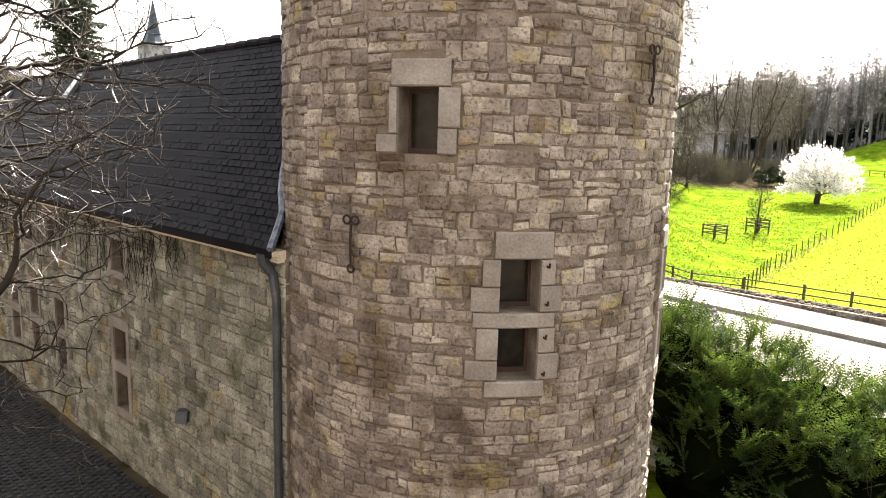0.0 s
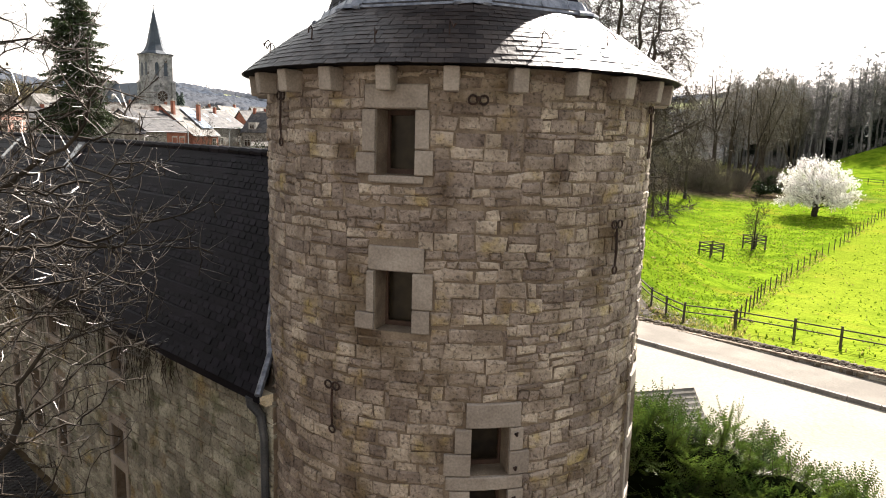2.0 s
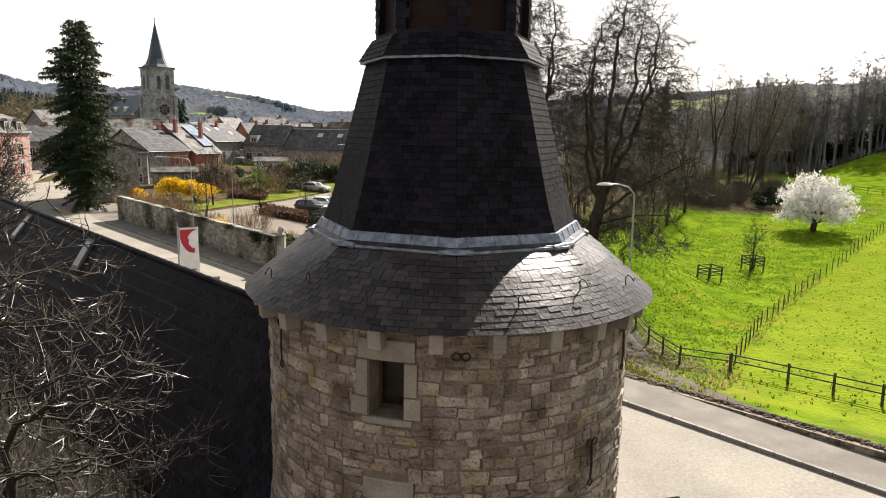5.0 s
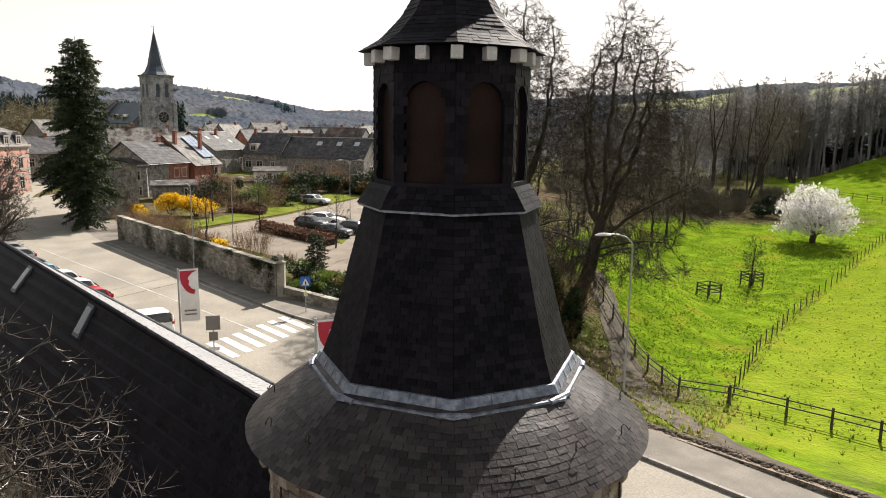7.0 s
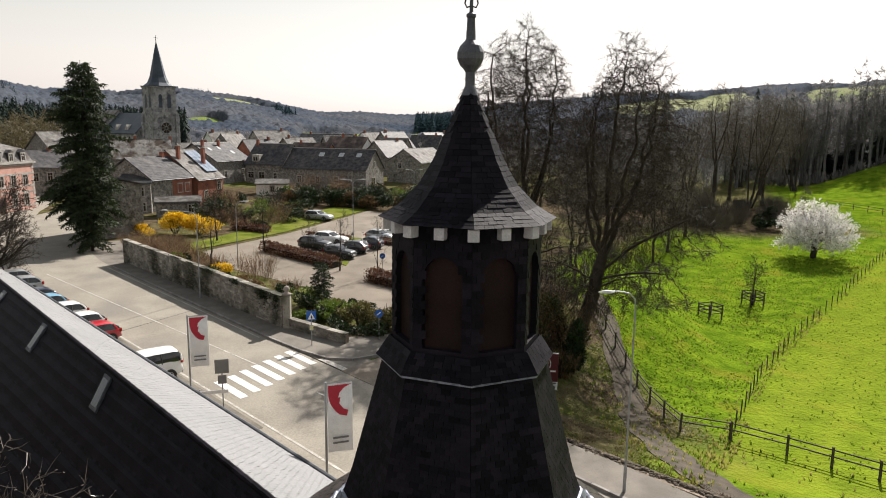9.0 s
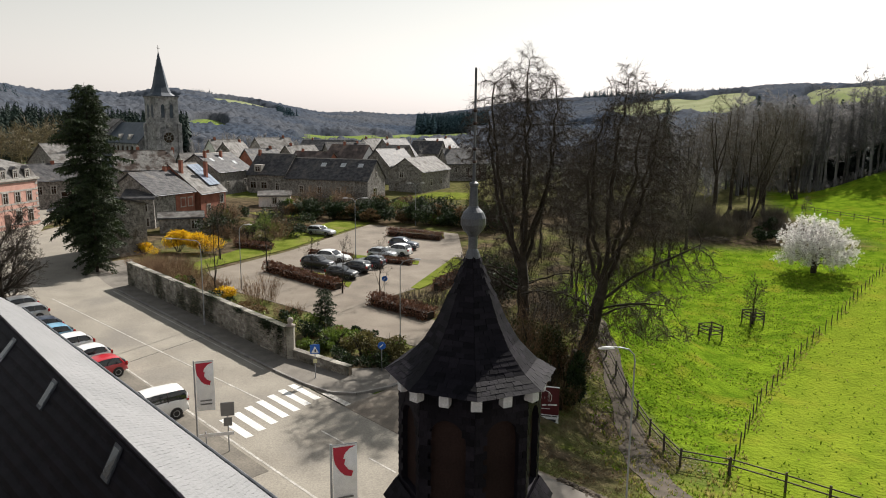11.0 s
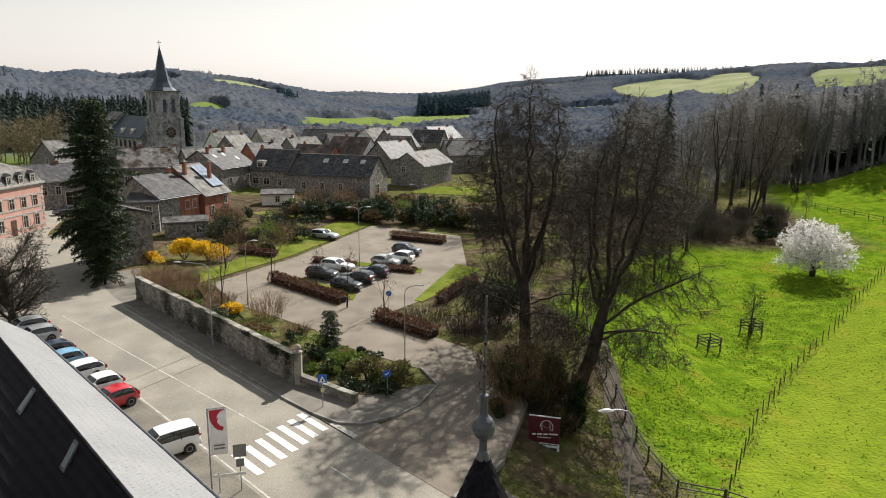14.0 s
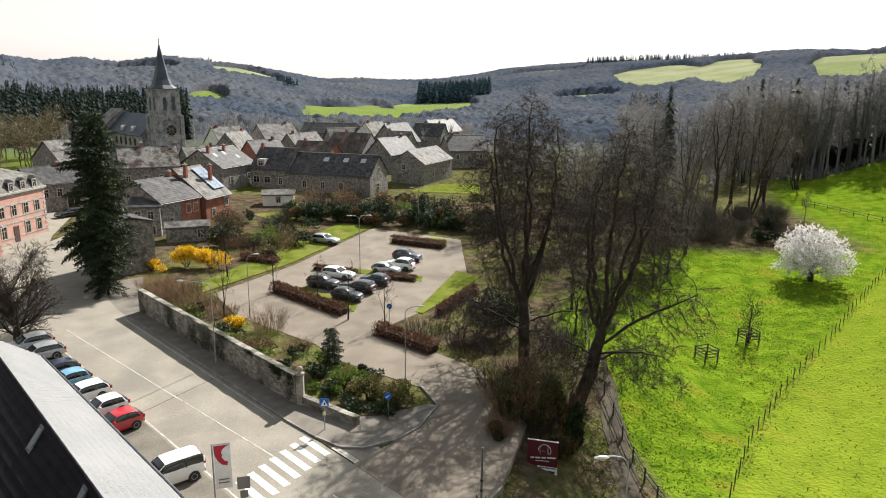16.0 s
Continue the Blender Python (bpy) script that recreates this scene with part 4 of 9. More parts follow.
    g.hexa([c + Vector(q) for q in ((-0.1, -0.12, -0.1), (0.1, -0.12, -0.12), (0.1, 0.1, -0.12), (-0.1, 0.1, -0.1), (-0.1, -0.04, 0.08), (0.1, -0.04, 0.08), (0.1, 0.12, 0.08), (-0.1, 0.12, 0.08))])
    fl = g.ob("floodlight", ZINC, wing, "small metal floodlight on the wall")
    return wing


WINGSTONE_S = mat("lichened limestone block", (0.187, 0.178, 0.143), (0.395, 0.374, 0.312), 2.2, 18, 0.92, 0.9, pits=0.5, dist=0.03, vary=0.3, c3=(0.27, 0.195, 0.075), c3_at=0.63, c4=(0.10, 0.105, 0.06), c4_at=0.60)
SKYGLASS = mat("roof window glass", (0.02, 0.03, 0.042), (0.04, 0.052, 0.066), 1.0, 5, 0.12, 0.0, spec=0.7)
wing = build_wing()


# ---- street: kerbs, pavement, markings, walls ----
def z_road(u):
    return 0.03 * (max(u, -60) - 37)


def uvz(u, v, dz=0.0):
    x, y = uv(u, v)
    return (x, y, z_road(u) + dz)


def flat(name, poly, material, label, category, z=0.03, thick=0.5, parent=None):
    """A level-with-the-slope slab over a polygon in road axes."""
    g = Geo()
    n = len(poly)
    area = sum(a[0] * b[1] - b[0] * a[1] for a, b in zip(poly, poly[1:] + poly[:1]))
    if area > 0:
        poly = poly[::-1]
    top = [uvz(u, v, z) for u, v in poly]
    g.add([(x, y, h - thick) for x, y, h in top] + top, [tuple(range(n))[::-1], tuple(range(n, 2 * n))] + [(i, (i + 1) % n, (i + 1) % n + n, i + n) for i in range(n)])
    o = g.ob(name, material, parent)
    if not parent:
        tagged(o, label, category, kind="structure")
    return o


LOT = [(24, 25.75), (33.8, 25.75), (34.2, 31), (35.9, 36), (39.3, 37.4), (48.5, 35.6), (53, 36.3), (65.3, 34.6), (73.9, 36.5), (78.4, 50.7), (89.3, 73.9), (74.1, 79.8), (56.6, 62.6), (53, 50.1), (52, 43.5), (38.2, 43.9), (29, 39), (25, 31)]
flat("car_park", LOT, LOTASPHALT := mat("car park asphalt", (0.145, 0.120, 0.093), (0.195, 0.166, 0.130), 0.4, 10, 0.9, 0.25, c3=(0.118, 0.098, 0.076)), "pale worn asphalt car park and driveway", "car park", 0.02)
# far pavement along the wall, then round the corner
PAVEMENT = [(72, 25.75), (72, 27.6), (47, 27.6), (39, 29.6), (37.6, 31.5), (36.6, 35.5), (35.9, 36), (34.4, 32.5), (34.2, 30.2), (34.9, 27.6), (36.2, 26.4), (38.6, 25.95), (42, 25.75)]
flat("pavement", PAVEMENT, PAVE, "dusty concrete pavement with stone kerb", "pavement", 0.13, 0.4)
flat("pavement_east", [(24.5, 25.75), (24.5, 28.3), (-60, 28.3), (-60, 25.75)], PAVE, "sunny grey roadside pavement", "pavement", 0.12, 0.5)
flat("pavement_verge", [(33.0, 25.9), (34.0, 28.5), (37.5, 29.0), (37.5, 25.9)], PAVE, "dusty pavement corner by the driveway", "pavement", -0.006, 0.3)
flat("pavement_end", [(71, 25), (71, 28.6), (78, 30), (86, 33), (86, 27), (78, 25)], PAVE, "pavement at the end of the garden wall", "pavement", -0.008, 0.3)
flat("pavement_bend", [(76, 15), (84, 14.6), (96, 17), (112, 21.5), (124, 28), (136, 36.5), (130, 39), (116, 31.5), (100, 25), (84, 20.5), (76, 19)], ASPHALT, "pavement round the bend before the town house", "pavement", 0.02, 0.4)
flat("parking_strip", [(30, 12.3), (76, 12.3), (76, 17.75), (30, 17.75)], mat("gravelly parking strip", (0.12, 0.108, 0.09), (0.17, 0.152, 0.125), 0.5, 8, 0.95, 0.3, c3=(0.09, 0.085, 0.07)), "worn brownish parking strip beside the wing", "parking", 0.012, 0.3)


def kerb_line(pts, name="kerb", h=0.15, w=0.16):
    kerb = thing(name, "grey stone kerb along the road", "kerb", kind="structure")
    for a, b in zip(pts, pts[1:]):
        L = math.hypot(b[0] - a[0], b[1] - a[1])
        n = max(1, int(L / 1.0))
        for k in range(n):
            p, q = [Vector(uvz(a[0] + (b[0] - a[0]) * t, a[1] + (b[1] - a[1]) * t)) for t in ((k + 0.01) / n, (k + 0.99) / n)]
            g = Geo()
            g.bar(p + Vector((0, 0, h / 2 - 0.1)), q + Vector((0, 0, h / 2 - 0.1)), w, h + 0.2)
            g.ob("kerb_stone", KERB, kerb)


kerb_line([(72, 25.72), (42, 25.72), (38.6, 25.9), (36.2, 26.35), (34.85, 27.55), (34.15, 30.2), (34.35, 32.5), (35.9, 36.1), (39.3, 37.5)])
kerb_line([(25, 31.2), (24.4, 28.4), (24.4, 25.9), (22, 25.7), (-50, 25.7)], "kerb_east")

BLACKSEAM = mat("tarred road seam", (0.03, 0.028, 0.026), (0.05, 0.047, 0.043), 2, 20, 0.8, 0.1)
# road paint
marks = thing("road_marking", "white painted road markings and zebra crossing", "road marking", kind="structure")
for i in range(7):
    v = 18.75 + i * 1.03
    s = 0.30 * (v - 19)
    flat("stripe", [(34.2 + s, v), (37.4 + s, v), (37.4 + s, v + 0.52), (34.2 + s, v + 0.52)], PAINT, "", "", 0.009, 0.006, marks)
LINEPAINT = mat("worn road line", (0.30, 0.28, 0.245), (0.46, 0.44, 0.40), 1.5, 14, 0.75, 0.1, pits=0.4, pit_scale=5)
def paint_line(pts, w=0.11):
    for a, b in zip(pts, pts[1:]):
        d = (b[0] - a[0], b[1] - a[1])
        L = math.hypot(*d)
        nx, ny = -d[1] / L * w / 2, d[0] / L * w / 2
        flat("line", [(a[0] + nx, a[1] + ny), (b[0] + nx, b[1] + ny), (b[0] - nx, b[1] - ny), (a[0] - nx, a[1] - ny)], LINEPAINT, "", "", 0.010, 0.006, marks)
paint_line([(38.2, 22.3), (52.8, 21.2), (72.6, 19.8)])
paint_line([(76, 17.75), (20, 18.1), (-20, 18.3)], 0.14)
paint_line([(72, 25.3), (43, 25.3)], 0.09)
paint_line([(36.5, 26.1), (30.2, 26.15)], 0.45)
for u in (32.0, 27.5, 23.0, 18.5, 14.0):
    paint_line([(u, 22.6), (u - 2.2, 22.65)])
for u in (43.5, 46.5, 49.5):
    paint_line([(u - 0.35, 13.0), (u - 0.35, 17.5)], 0.07)
flat("seam", [(50.6, 18.2), (50.66, 18.2), (52.66, 25.4), (52.6, 25.4)], BLACKSEAM, "", "", 0.008, 0.006, marks)
for p in ([(76.5, 50.5), (86, 71)], [(57.5, 45.5), (73, 76)], [(52, 40), (68, 38.2)], [(44, 38.9), (52.3, 40.2)]):
    paint_line(p, 0.10)


# garden wall with rubble stones and coping
GREYSTONE = mat("grey garden stone", (0.15, 0.138, 0.115), (0.33, 0.31, 0.27), 0.8, 9, 0.95, 0.7, pits=0.5, pit_scale=9.0, island=0.35, c3=(0.04, 0.042, 0.026), c3_at=0.55)
GREYSTONE_S = mat("grey garden stone block", (0.15, 0.138, 0.115), (0.33, 0.31, 0.27), 0.8, 9, 0.95, 0.7, pits=0.5, pit_scale=9.0, vary=0.35, c3=(0.04, 0.042, 0.026), c3_at=0.55)


def stone_wall(name, label, a, b, h0, h1, thick, seed, course=(0.16, 0.28), coping=True, limit=140, base=None):
    """A rubble wall from a to b (road axes) with its own stones on both faces."""
    rng = random.Random(seed)
    w = thing(name, label, "wall")
    A, B = Vector((*uv(*a), 0)), Vector((*uv(*b), 0))
    L = (B - A).length
    d = (B - A) / L
    n = Vector((d.y, -d.x, 0))
    zb = lambda s: (ground_height(A.x + d.x * s, A.y + d.y * s) if base is None else base(s)) - 0.15
    zt = lambda s: zb(s) + 0.15 + h0 + (h1 - h0) * s / L
    g = Geo()
    rings = []
    for s in np.linspace(0, L, max(3, int(L / 3))):
        p, q = A + d * s + n * thick / 2, A + d * s - n * thick / 2
        rings.append([(p.x, p.y, zb(s)), (p.x, p.y, zt(s)), (q.x, q.y, zt(s)), (q.x, q.y, zb(s))])
    g.loft(rings)
    g.ob("core", MORTAR, w)
    for side in (1, -1):
        def at(s, q, out=0.0, side=side):
            s = s if side > 0 else L - s
            p = A + d * s + n * side * (thick / 2 + out)
            return (p.x, p.y, zb(s) + q * (zt(s) - zb(s)) / (h0 + 0.15))
        st = rubble(at, 0, L, 0.0, h0 + 0.12, [], rng, course, (0.2, 0.5))
        lay(st, lambda g, p: stone_block(g, at, *p, rng.uniform(0.012, 0.04), rng), w, lambda p: side > 0 and p[0] < 14, "stone", GREYSTONE_S, "rubble", GREYSTONE, "grey rubble stones", limit if side > 0 else 0)
    if coping:
        s = 0.0
        while s < L - 0.2:
            e = min(L, s + rng.uniform(0.6, 1.0))
            g = Geo()
            p, q = A + d * (s + 0.01), A + d * (e - 0.01)
            up = rng.uniform(0.04, 0.07)
            g.bar((p.x, p.y, zt(s) + up), (q.x, q.y, zt(e) + up), thick + 0.12, 0.11)
            g.ob("coping_stone", GREYSTONE_S, w)
            s = e
    return w


stone_wall("garden_wall", "tall weathered grey rubble garden wall with coping", (43.6, 27.9), (73.5, 27.7), 2.5, 2.4, 0.45, 7)
stone_wall("garden_wall", "tall weathered grey rubble garden wall with coping", (37.6, 29.2), (43.3, 28.1), 0.75, 0.8, 0.4, 8, limit=40)
stone_wall("stone_edging", "low mossy rubble edging beside the pavement", (24.0, 28.55), (-14, 28.55), 0.22, 0.22, 0.5, 9, (0.1, 0.2), False, 120)
# gate pillar with ball
pil = thing("gate_pillar", "stone gate pillar with a rounded cap beside the wall", "pillar", at=uvz(43.4, 28.0))
g = Geo()
g.box(-0.28, -0.28, -0.2, 0.28, 0.28, 2.7)
g.ob("shaft", GREYSTONE_S, pil, bevel=0.03)
g = Geo()
g.lathe(0, 0, [(0.36, 2.7), (0.38, 2.78), (0.2, 2.86), (0.13, 2.95), (0.22, 3.05), (0.25, 3.18), (0.18, 3.32), (0.05, 3.4)], 14)
g.ob("cap", DRESSED, pil, smooth=True)


# ---- vegetation ----
def twig(g, p, d, length, rad, rng, bend=0.15, droop=0.0):
    """A fine three-sided twig of two pieces."""
    m = p + d * length * 0.5
    e = (d + Vector((rng.uniform(-bend, bend), rng.uniform(-bend, bend), rng.uniform(-bend, bend) - droop))).normalized()
    q = m + e * length * 0.5
    a = d.orthogonal().normalized()
    b = d.cross(a)
    v = []
    for c, r in ((p, rad), (m, rad * 0.7)):
        v += [c + a * r, c - a * r * 0.5 + b * r * 0.87, c - a * r * 0.5 - b * r * 0.87]
    v.append(q)
    return g.add(v, [(0, 1, 4, 3), (1, 2, 5, 4), (2, 0, 3, 5), (3, 4, 6), (4, 5, 6), (5, 3, 6)])


def grow(wood, fine, rng, p, d, length, rad, level, spec):
    n = spec["segs"][level]
    pts, rads, dirs = [p.copy()], [rad], [d.copy()]
    wob, lift = spec["wobble"][level], spec["lift"][level]
    for i in range(n):
        d = (d + Vector((rng.uniform(-wob, wob), rng.uniform(-wob, wob), rng.uniform(-wob, wob) + lift))).normalized()
        p = p + d * (length / n)
        pts.append(p.copy())
        rads.append(max(rad * (1 - (i + 1) / n * spec["taper"][level]), 0.006))
        dirs.append(d.copy())
    wood.tube(pts, rads, spec["sides"][level], cap=False)
    last = level == len(spec["segs"]) - 1
    for c in range(spec["kids"][level]):
        t = spec["from"][level] + (1 - spec["from"][level]) * (c + rng.random()) / spec["kids"][level]
        i = min(int(t * n), n - 1)
        f = t * n - i
        q = pts[i].lerp(pts[i + 1], f)
        ax = dirs[i]
        side = ax.orthogonal().normalized()
        side.rotate(Matrix.Rotation(c * 2.4 + rng.uniform(-0.5, 0.5), 3, ax))
        ang = radians(rng.uniform(*spec["angle"][level]))
        nd = (ax * math.cos(ang) + side * math.sin(ang)).normalized()
        nl = length * spec["ratio"][level] * (1 - spec["short"][level] * (t - 0.2)) * rng.uniform(0.75, 1.2)
        if last:
            twig(fine, q, nd, nl, spec["fine"], rng, 0.3, spec["droop"])
            for _ in range(spec["more"]):
                e = (nd + Vector((rng.uniform(-0.7, 0.7), rng.uniform(-0.7, 0.7), rng.uniform(-0.6, 0.6) - spec["droop"]))).normalized()
                twig(fine, q + nd * nl * rng.uniform(0.2, 0.8), e, nl * rng.uniform(0.5, 0.9), spec["fine"] * 0.8, rng, 0.3, spec["droop"])
        else:
            grow(wood, fine, rng, q, nd, nl, max(rads[i] * spec["thin"][level] * rng.uniform(0.7, 1.1), 0.008), level + 1, spec)


LIME = dict(segs=(9, 7, 5, 3), wobble=(0.08, 0.16, 0.2, 0.22), lift=(0.02, 0.07, 0.03, -0.05), taper=(0.8, 0.85, 0.85, 0.8), sides=(12, 7, 5, 3), kids=(20, 11, 8, 6), angle=((34, 78), (25, 62), (25, 62), (20, 60)), ratio=(0.60, 0.46, 0.44, 0.6), short=(0.75, 0.5, 0.5, 0.4), thin=(0.5, 0.52, 0.5, 0.5), fine=0.015, droop=0.32, more=1)
LIME["from"] = (0.18, 0.2, 0.2, 0.15)
ASHTWIG = mat("grey woodland twigs", (0.085, 0.074, 0.056), (0.155, 0.135, 0.105), 1.5, 8, 0.9, 0.0)
ASH = dict(LIME, kids=(15, 9, 7, 5), more=1, ratio=(0.5, 0.44, 0.44, 0.6), thin=(0.42, 0.5, 0.5, 0.5), lift=(0.02, 0.12, 0.08, 0.03), droop=0.0, fine=0.016, angle=((22, 48), (22, 48), (25, 55), (20, 55)))
ASH["from"] = (0.09, 0.15, 0.2, 0.15)


def tree(name, label, at, height, rad, spec, seed, lean=(0, 0), wood_mat=BARK, twig_mat=TWIG, group="", rz=0.0):
    rng = random.Random(seed)
    t = thing(name, label, "tree", group, at=at, rz=rz)
    trunk, rest, fine = Geo(), Geo(), Geo()
    grow(rest, fine, rng, Vector((0, 0, -0.3)), Vector((lean[0], lean[1], 1)).normalized(), height, rad, 0, spec)
    trunk.lathe(0, 0, [(rad * 1.6, -0.35), (rad * 1.35, 0.0), (rad * 1.12, 0.5), (rad * 1.0, 1.2)], 12)
    trunk.ob("trunk", wood_mat, t, smooth=True)
    c = rest.ob("bough", wood_mat, t, smooth=True)
    fine.ob("crown", twig_mat, t, "fine bare twigs")
    return t


def spike(g, p, d, length, rad):
    """One straight three-sided twig."""
    a = d.orthogonal().normalized() * rad
    b = d.cross(a)
    return g.add([p + a, p - a * 0.5 + b * 0.87, p - a * 0.5 - b * 0.87, p + d * length], [(0, 1, 3), (1, 2, 3), (2, 0, 3)])


def colonize(lines, pull, step, reach, kill, lift, rounds, seed, jitter=0.22):
    """Branches that grow from the given lines towards points of the crown: node places, parents, and how many tips each one carries."""
    gen = np.random.default_rng(seed)
    pos, par, kids = [], [], []
    for start, pts in lines:
        prev = start
        for p in pts:
            pos.append(tuple(p))
            par.append(prev)
            kids.append(0)
            prev = len(pos) - 1
    pos = np.array(pos, dtype=float)
    pull = np.array(pull, dtype=float)
    d = np.linalg.norm(pull[:, None] - pos[None], axis=2)
    near, dist = d.argmin(1), d.min(1)
    alive = dist > kill
    kids = np.array(kids)
    par = list(par)
    for _ in range(rounds):
        act = np.nonzero(alive & (dist < reach))[0]
        if not len(act):
            break
        idx = near[act]
        vec = (pull[act] - pos[idx]) / dist[act][:, None]
        uniq, inv = np.unique(idx, return_inverse=True)
        way = np.zeros((len(uniq), 3))
        np.add.at(way, inv, vec)
        way /= np.linalg.norm(way, axis=1)[:, None] + 1e-9
        one = np.zeros(len(uniq), dtype=int)
        mix = gen.permutation(len(act))
        one[inv[mix]] = mix
        again = kids[uniq] > 0
        way[again] = vec[one[again]]
        way += np.array(lift) + gen.normal(0, jitter, way.shape)
        way /= np.linalg.norm(way, axis=1)[:, None] + 1e-9
        ok = kids[uniq] < 7
        if not ok.any():
            break
        uniq, way = uniq[ok], way[ok]
        fresh = pos[uniq] + way * step
        kids[uniq] += 1
        base = len(pos)
        pos = np.vstack([pos, fresh])
        par += [int(q) for q in uniq]
        kids = np.concatenate([kids, np.zeros(len(fresh), dtype=int)])
        live = np.nonzero(alive)[0]
        d = np.linalg.norm(pull[live][:, None] - fresh[None], axis=2)
        k = d.argmin(1)
        m = d[np.arange(len(live)), k]
        better = m < dist[live]
        near[live[better]] = base + k[better]
        dist[live[better]] = m[better]
        alive &= dist > kill
    load = np.zeros(len(pos))
    has = np.zeros(len(pos), dtype=bool)
    for q in par:
        if q >= 0:
            has[q] = True
    load[~has] = 1.0
    for i in range(len(pos) - 1, -1, -1):
        if par[i] >= 0:
            load[par[i]] += load[i]
    return pos, par, load


def limbs_mesh(g, pos, par, load, rad, tip, min_load=0.0):
    """Tapered tubes along every branch; returns each node's radius."""
    e = math.log(rad / tip) / math.log(max(2.0, load[0]))
    r = tip * load ** e
    main, sons = {}, {}
    for i, q in enumerate(par):
        if q >= 0:
            sons.setdefault(q, []).append(i)
    for q, c in sons.items():
        main[q] = max(c, key=lambda k: load[k])
    for i, q in enumerate(par):
        if q >= 0 and main[q] == i:
            continue
        chain = [i]
        while chain[-1] in main:
            chain.append(main[chain[-1]])
        pts, rr = [Vector(pos[k]) for k in chain], [float(r[k]) for k in chain]
        if q >= 0:
            pts.insert(0, Vector(pos[q]))
            rr.insert(0, min(float(r[q]), rr[0] * 1.15))
        if len(pts) > 1 and load[i] > min_load:
            g.tube(pts, rr, 9 if rr[0] > 0.15 else 6 if rr[0] > 0.05 else 3, cap=False)
    return r


def crown_points(rng, n, centre, radius, shell=0.45, keep=lambda p: True, top=1.0):
    """Points scattered through an uneven egg-shaped crown, denser towards its skin."""
    out = []
    while len(out) < n:
        d = Vector((rng.gauss(0, 1), rng.gauss(0, 1), rng.gauss(0, 1))).normalized()
        k = (shell + (1 - shell) * rng.random()) if rng.random() < 0.75 else rng.random() ** 0.5
        k *= 0.9 + 0.28 * noise.noise(d * 2.1 + Vector(centre))
        w = 1.0 if d.z < 0 else top + (1 - top) * (1 - d.z)
        p = Vector((centre[0] + d.x * radius[0] * k * w, centre[1] + d.y * radius[1] * k * w, centre[2] + d.z * radius[2] * k))
        if keep(p):
            out.append(p)
    return out


def great_tree(name, label, at, rad, lines, pull, seed, step=0.55, reach=6.0, kill=0.8, lift=(0, 0, 0.12), tip=0.012, twigs=8, length=(0.5, 1.2), droop=0.3, fine=0.012, wood_mat=None, twig_mat=None, group="", rounds=90, light=3, buds=0.0, spread=0.8):
    """A bare tree: trunk, boughs grown into the crown, and fine twigs on all the ends."""
    rng = random.Random(seed)
    t = thing(name, label, "tree", group, at=at)
    pos, par, load = colonize(lines, pull, step, reach, kill, lift, rounds, seed)
    wood, fine_g, foot = Geo(), Geo(), Geo()
    limbs_mesh(wood, pos, par, load, rad, tip)
    for i in range(len(pos)):
        if load[i] > light or par[i] < 0:
            continue
        p, q = Vector(pos[i]), Vector(pos[par[i]])
        d = (p - q).normalized()
        for _ in range(twigs):
            e = (d * 0.8 + Vector((rng.gauss(0, 1), rng.gauss(0, 1), rng.gauss(0, 0.8) - droop)) * spread * 0.75).normalized()
            L = rng.uniform(*length)
            o = q.lerp(p, rng.random())
            if buds:
                twig(fine_g, o, e, L, fine, rng, 0.3, -0.25)
            else:
                spike(fine_g, o, e, L, fine)
                if rng.random() < 0.5:
                    spike(fine_g, o + e * L * 0.5, (e + Vector((rng.uniform(-0.6, 0.6), rng.uniform(-0.6, 0.6), rng.uniform(-0.5, 0.4) - droop))).normalized(), L * 0.6, fine * 0.7)
            if rng.random() < buds:
                c = Vector(fine_g.v[-1])
                w = rng.uniform(0.012, 0.022)
                fine_g.add([c - e * w, c + Vector((w, 0, 0)) * 0.8, c + Vector((0, w, 0)) * 0.8, c - Vector((w, 0, 0)) * 0.8, c - Vector((0, w, 0)) * 0.8, c + e * w * 1.8], [(0, 2, 1), (0, 3, 2), (0, 4, 3), (0, 1, 4), (5, 1, 2), (5, 2, 3), (5, 3, 4), (5, 4, 1)])
    p0 = Vector(pos[0])
    foot.lathe(p0.x, p0.y, [(rad * 1.9, p0.z - 0.1), (rad * 1.4, p0.z + 0.35), (rad * 1.12, p0.z + 0.9), (rad * 0.99, p0.z + 1.6)], 12)
    foot.ob("trunk", wood_mat or BARK, t, smooth=True)
    wood.ob("bough", wood_mat or BARK, t, smooth=True)
    fine_g.ob("crown", twig_mat or TWIG, t, "fine bare twigs")
    return t


def leader(a, b, n, rng, wob=0.25, bow=(0, 0, 0)):
    """A crooked line from a to b, bowed sideways."""
    a, b, bow = Vector(a), Vector(b), Vector(bow)
    return [a.lerp(b, k / n) + bow * math.sin(math.pi * k / n) + (Vector((rng.uniform(-wob, wob), rng.uniform(-wob, wob), 0)) if 0 < k < n else Vector()) for k in range(1, n + 1)]


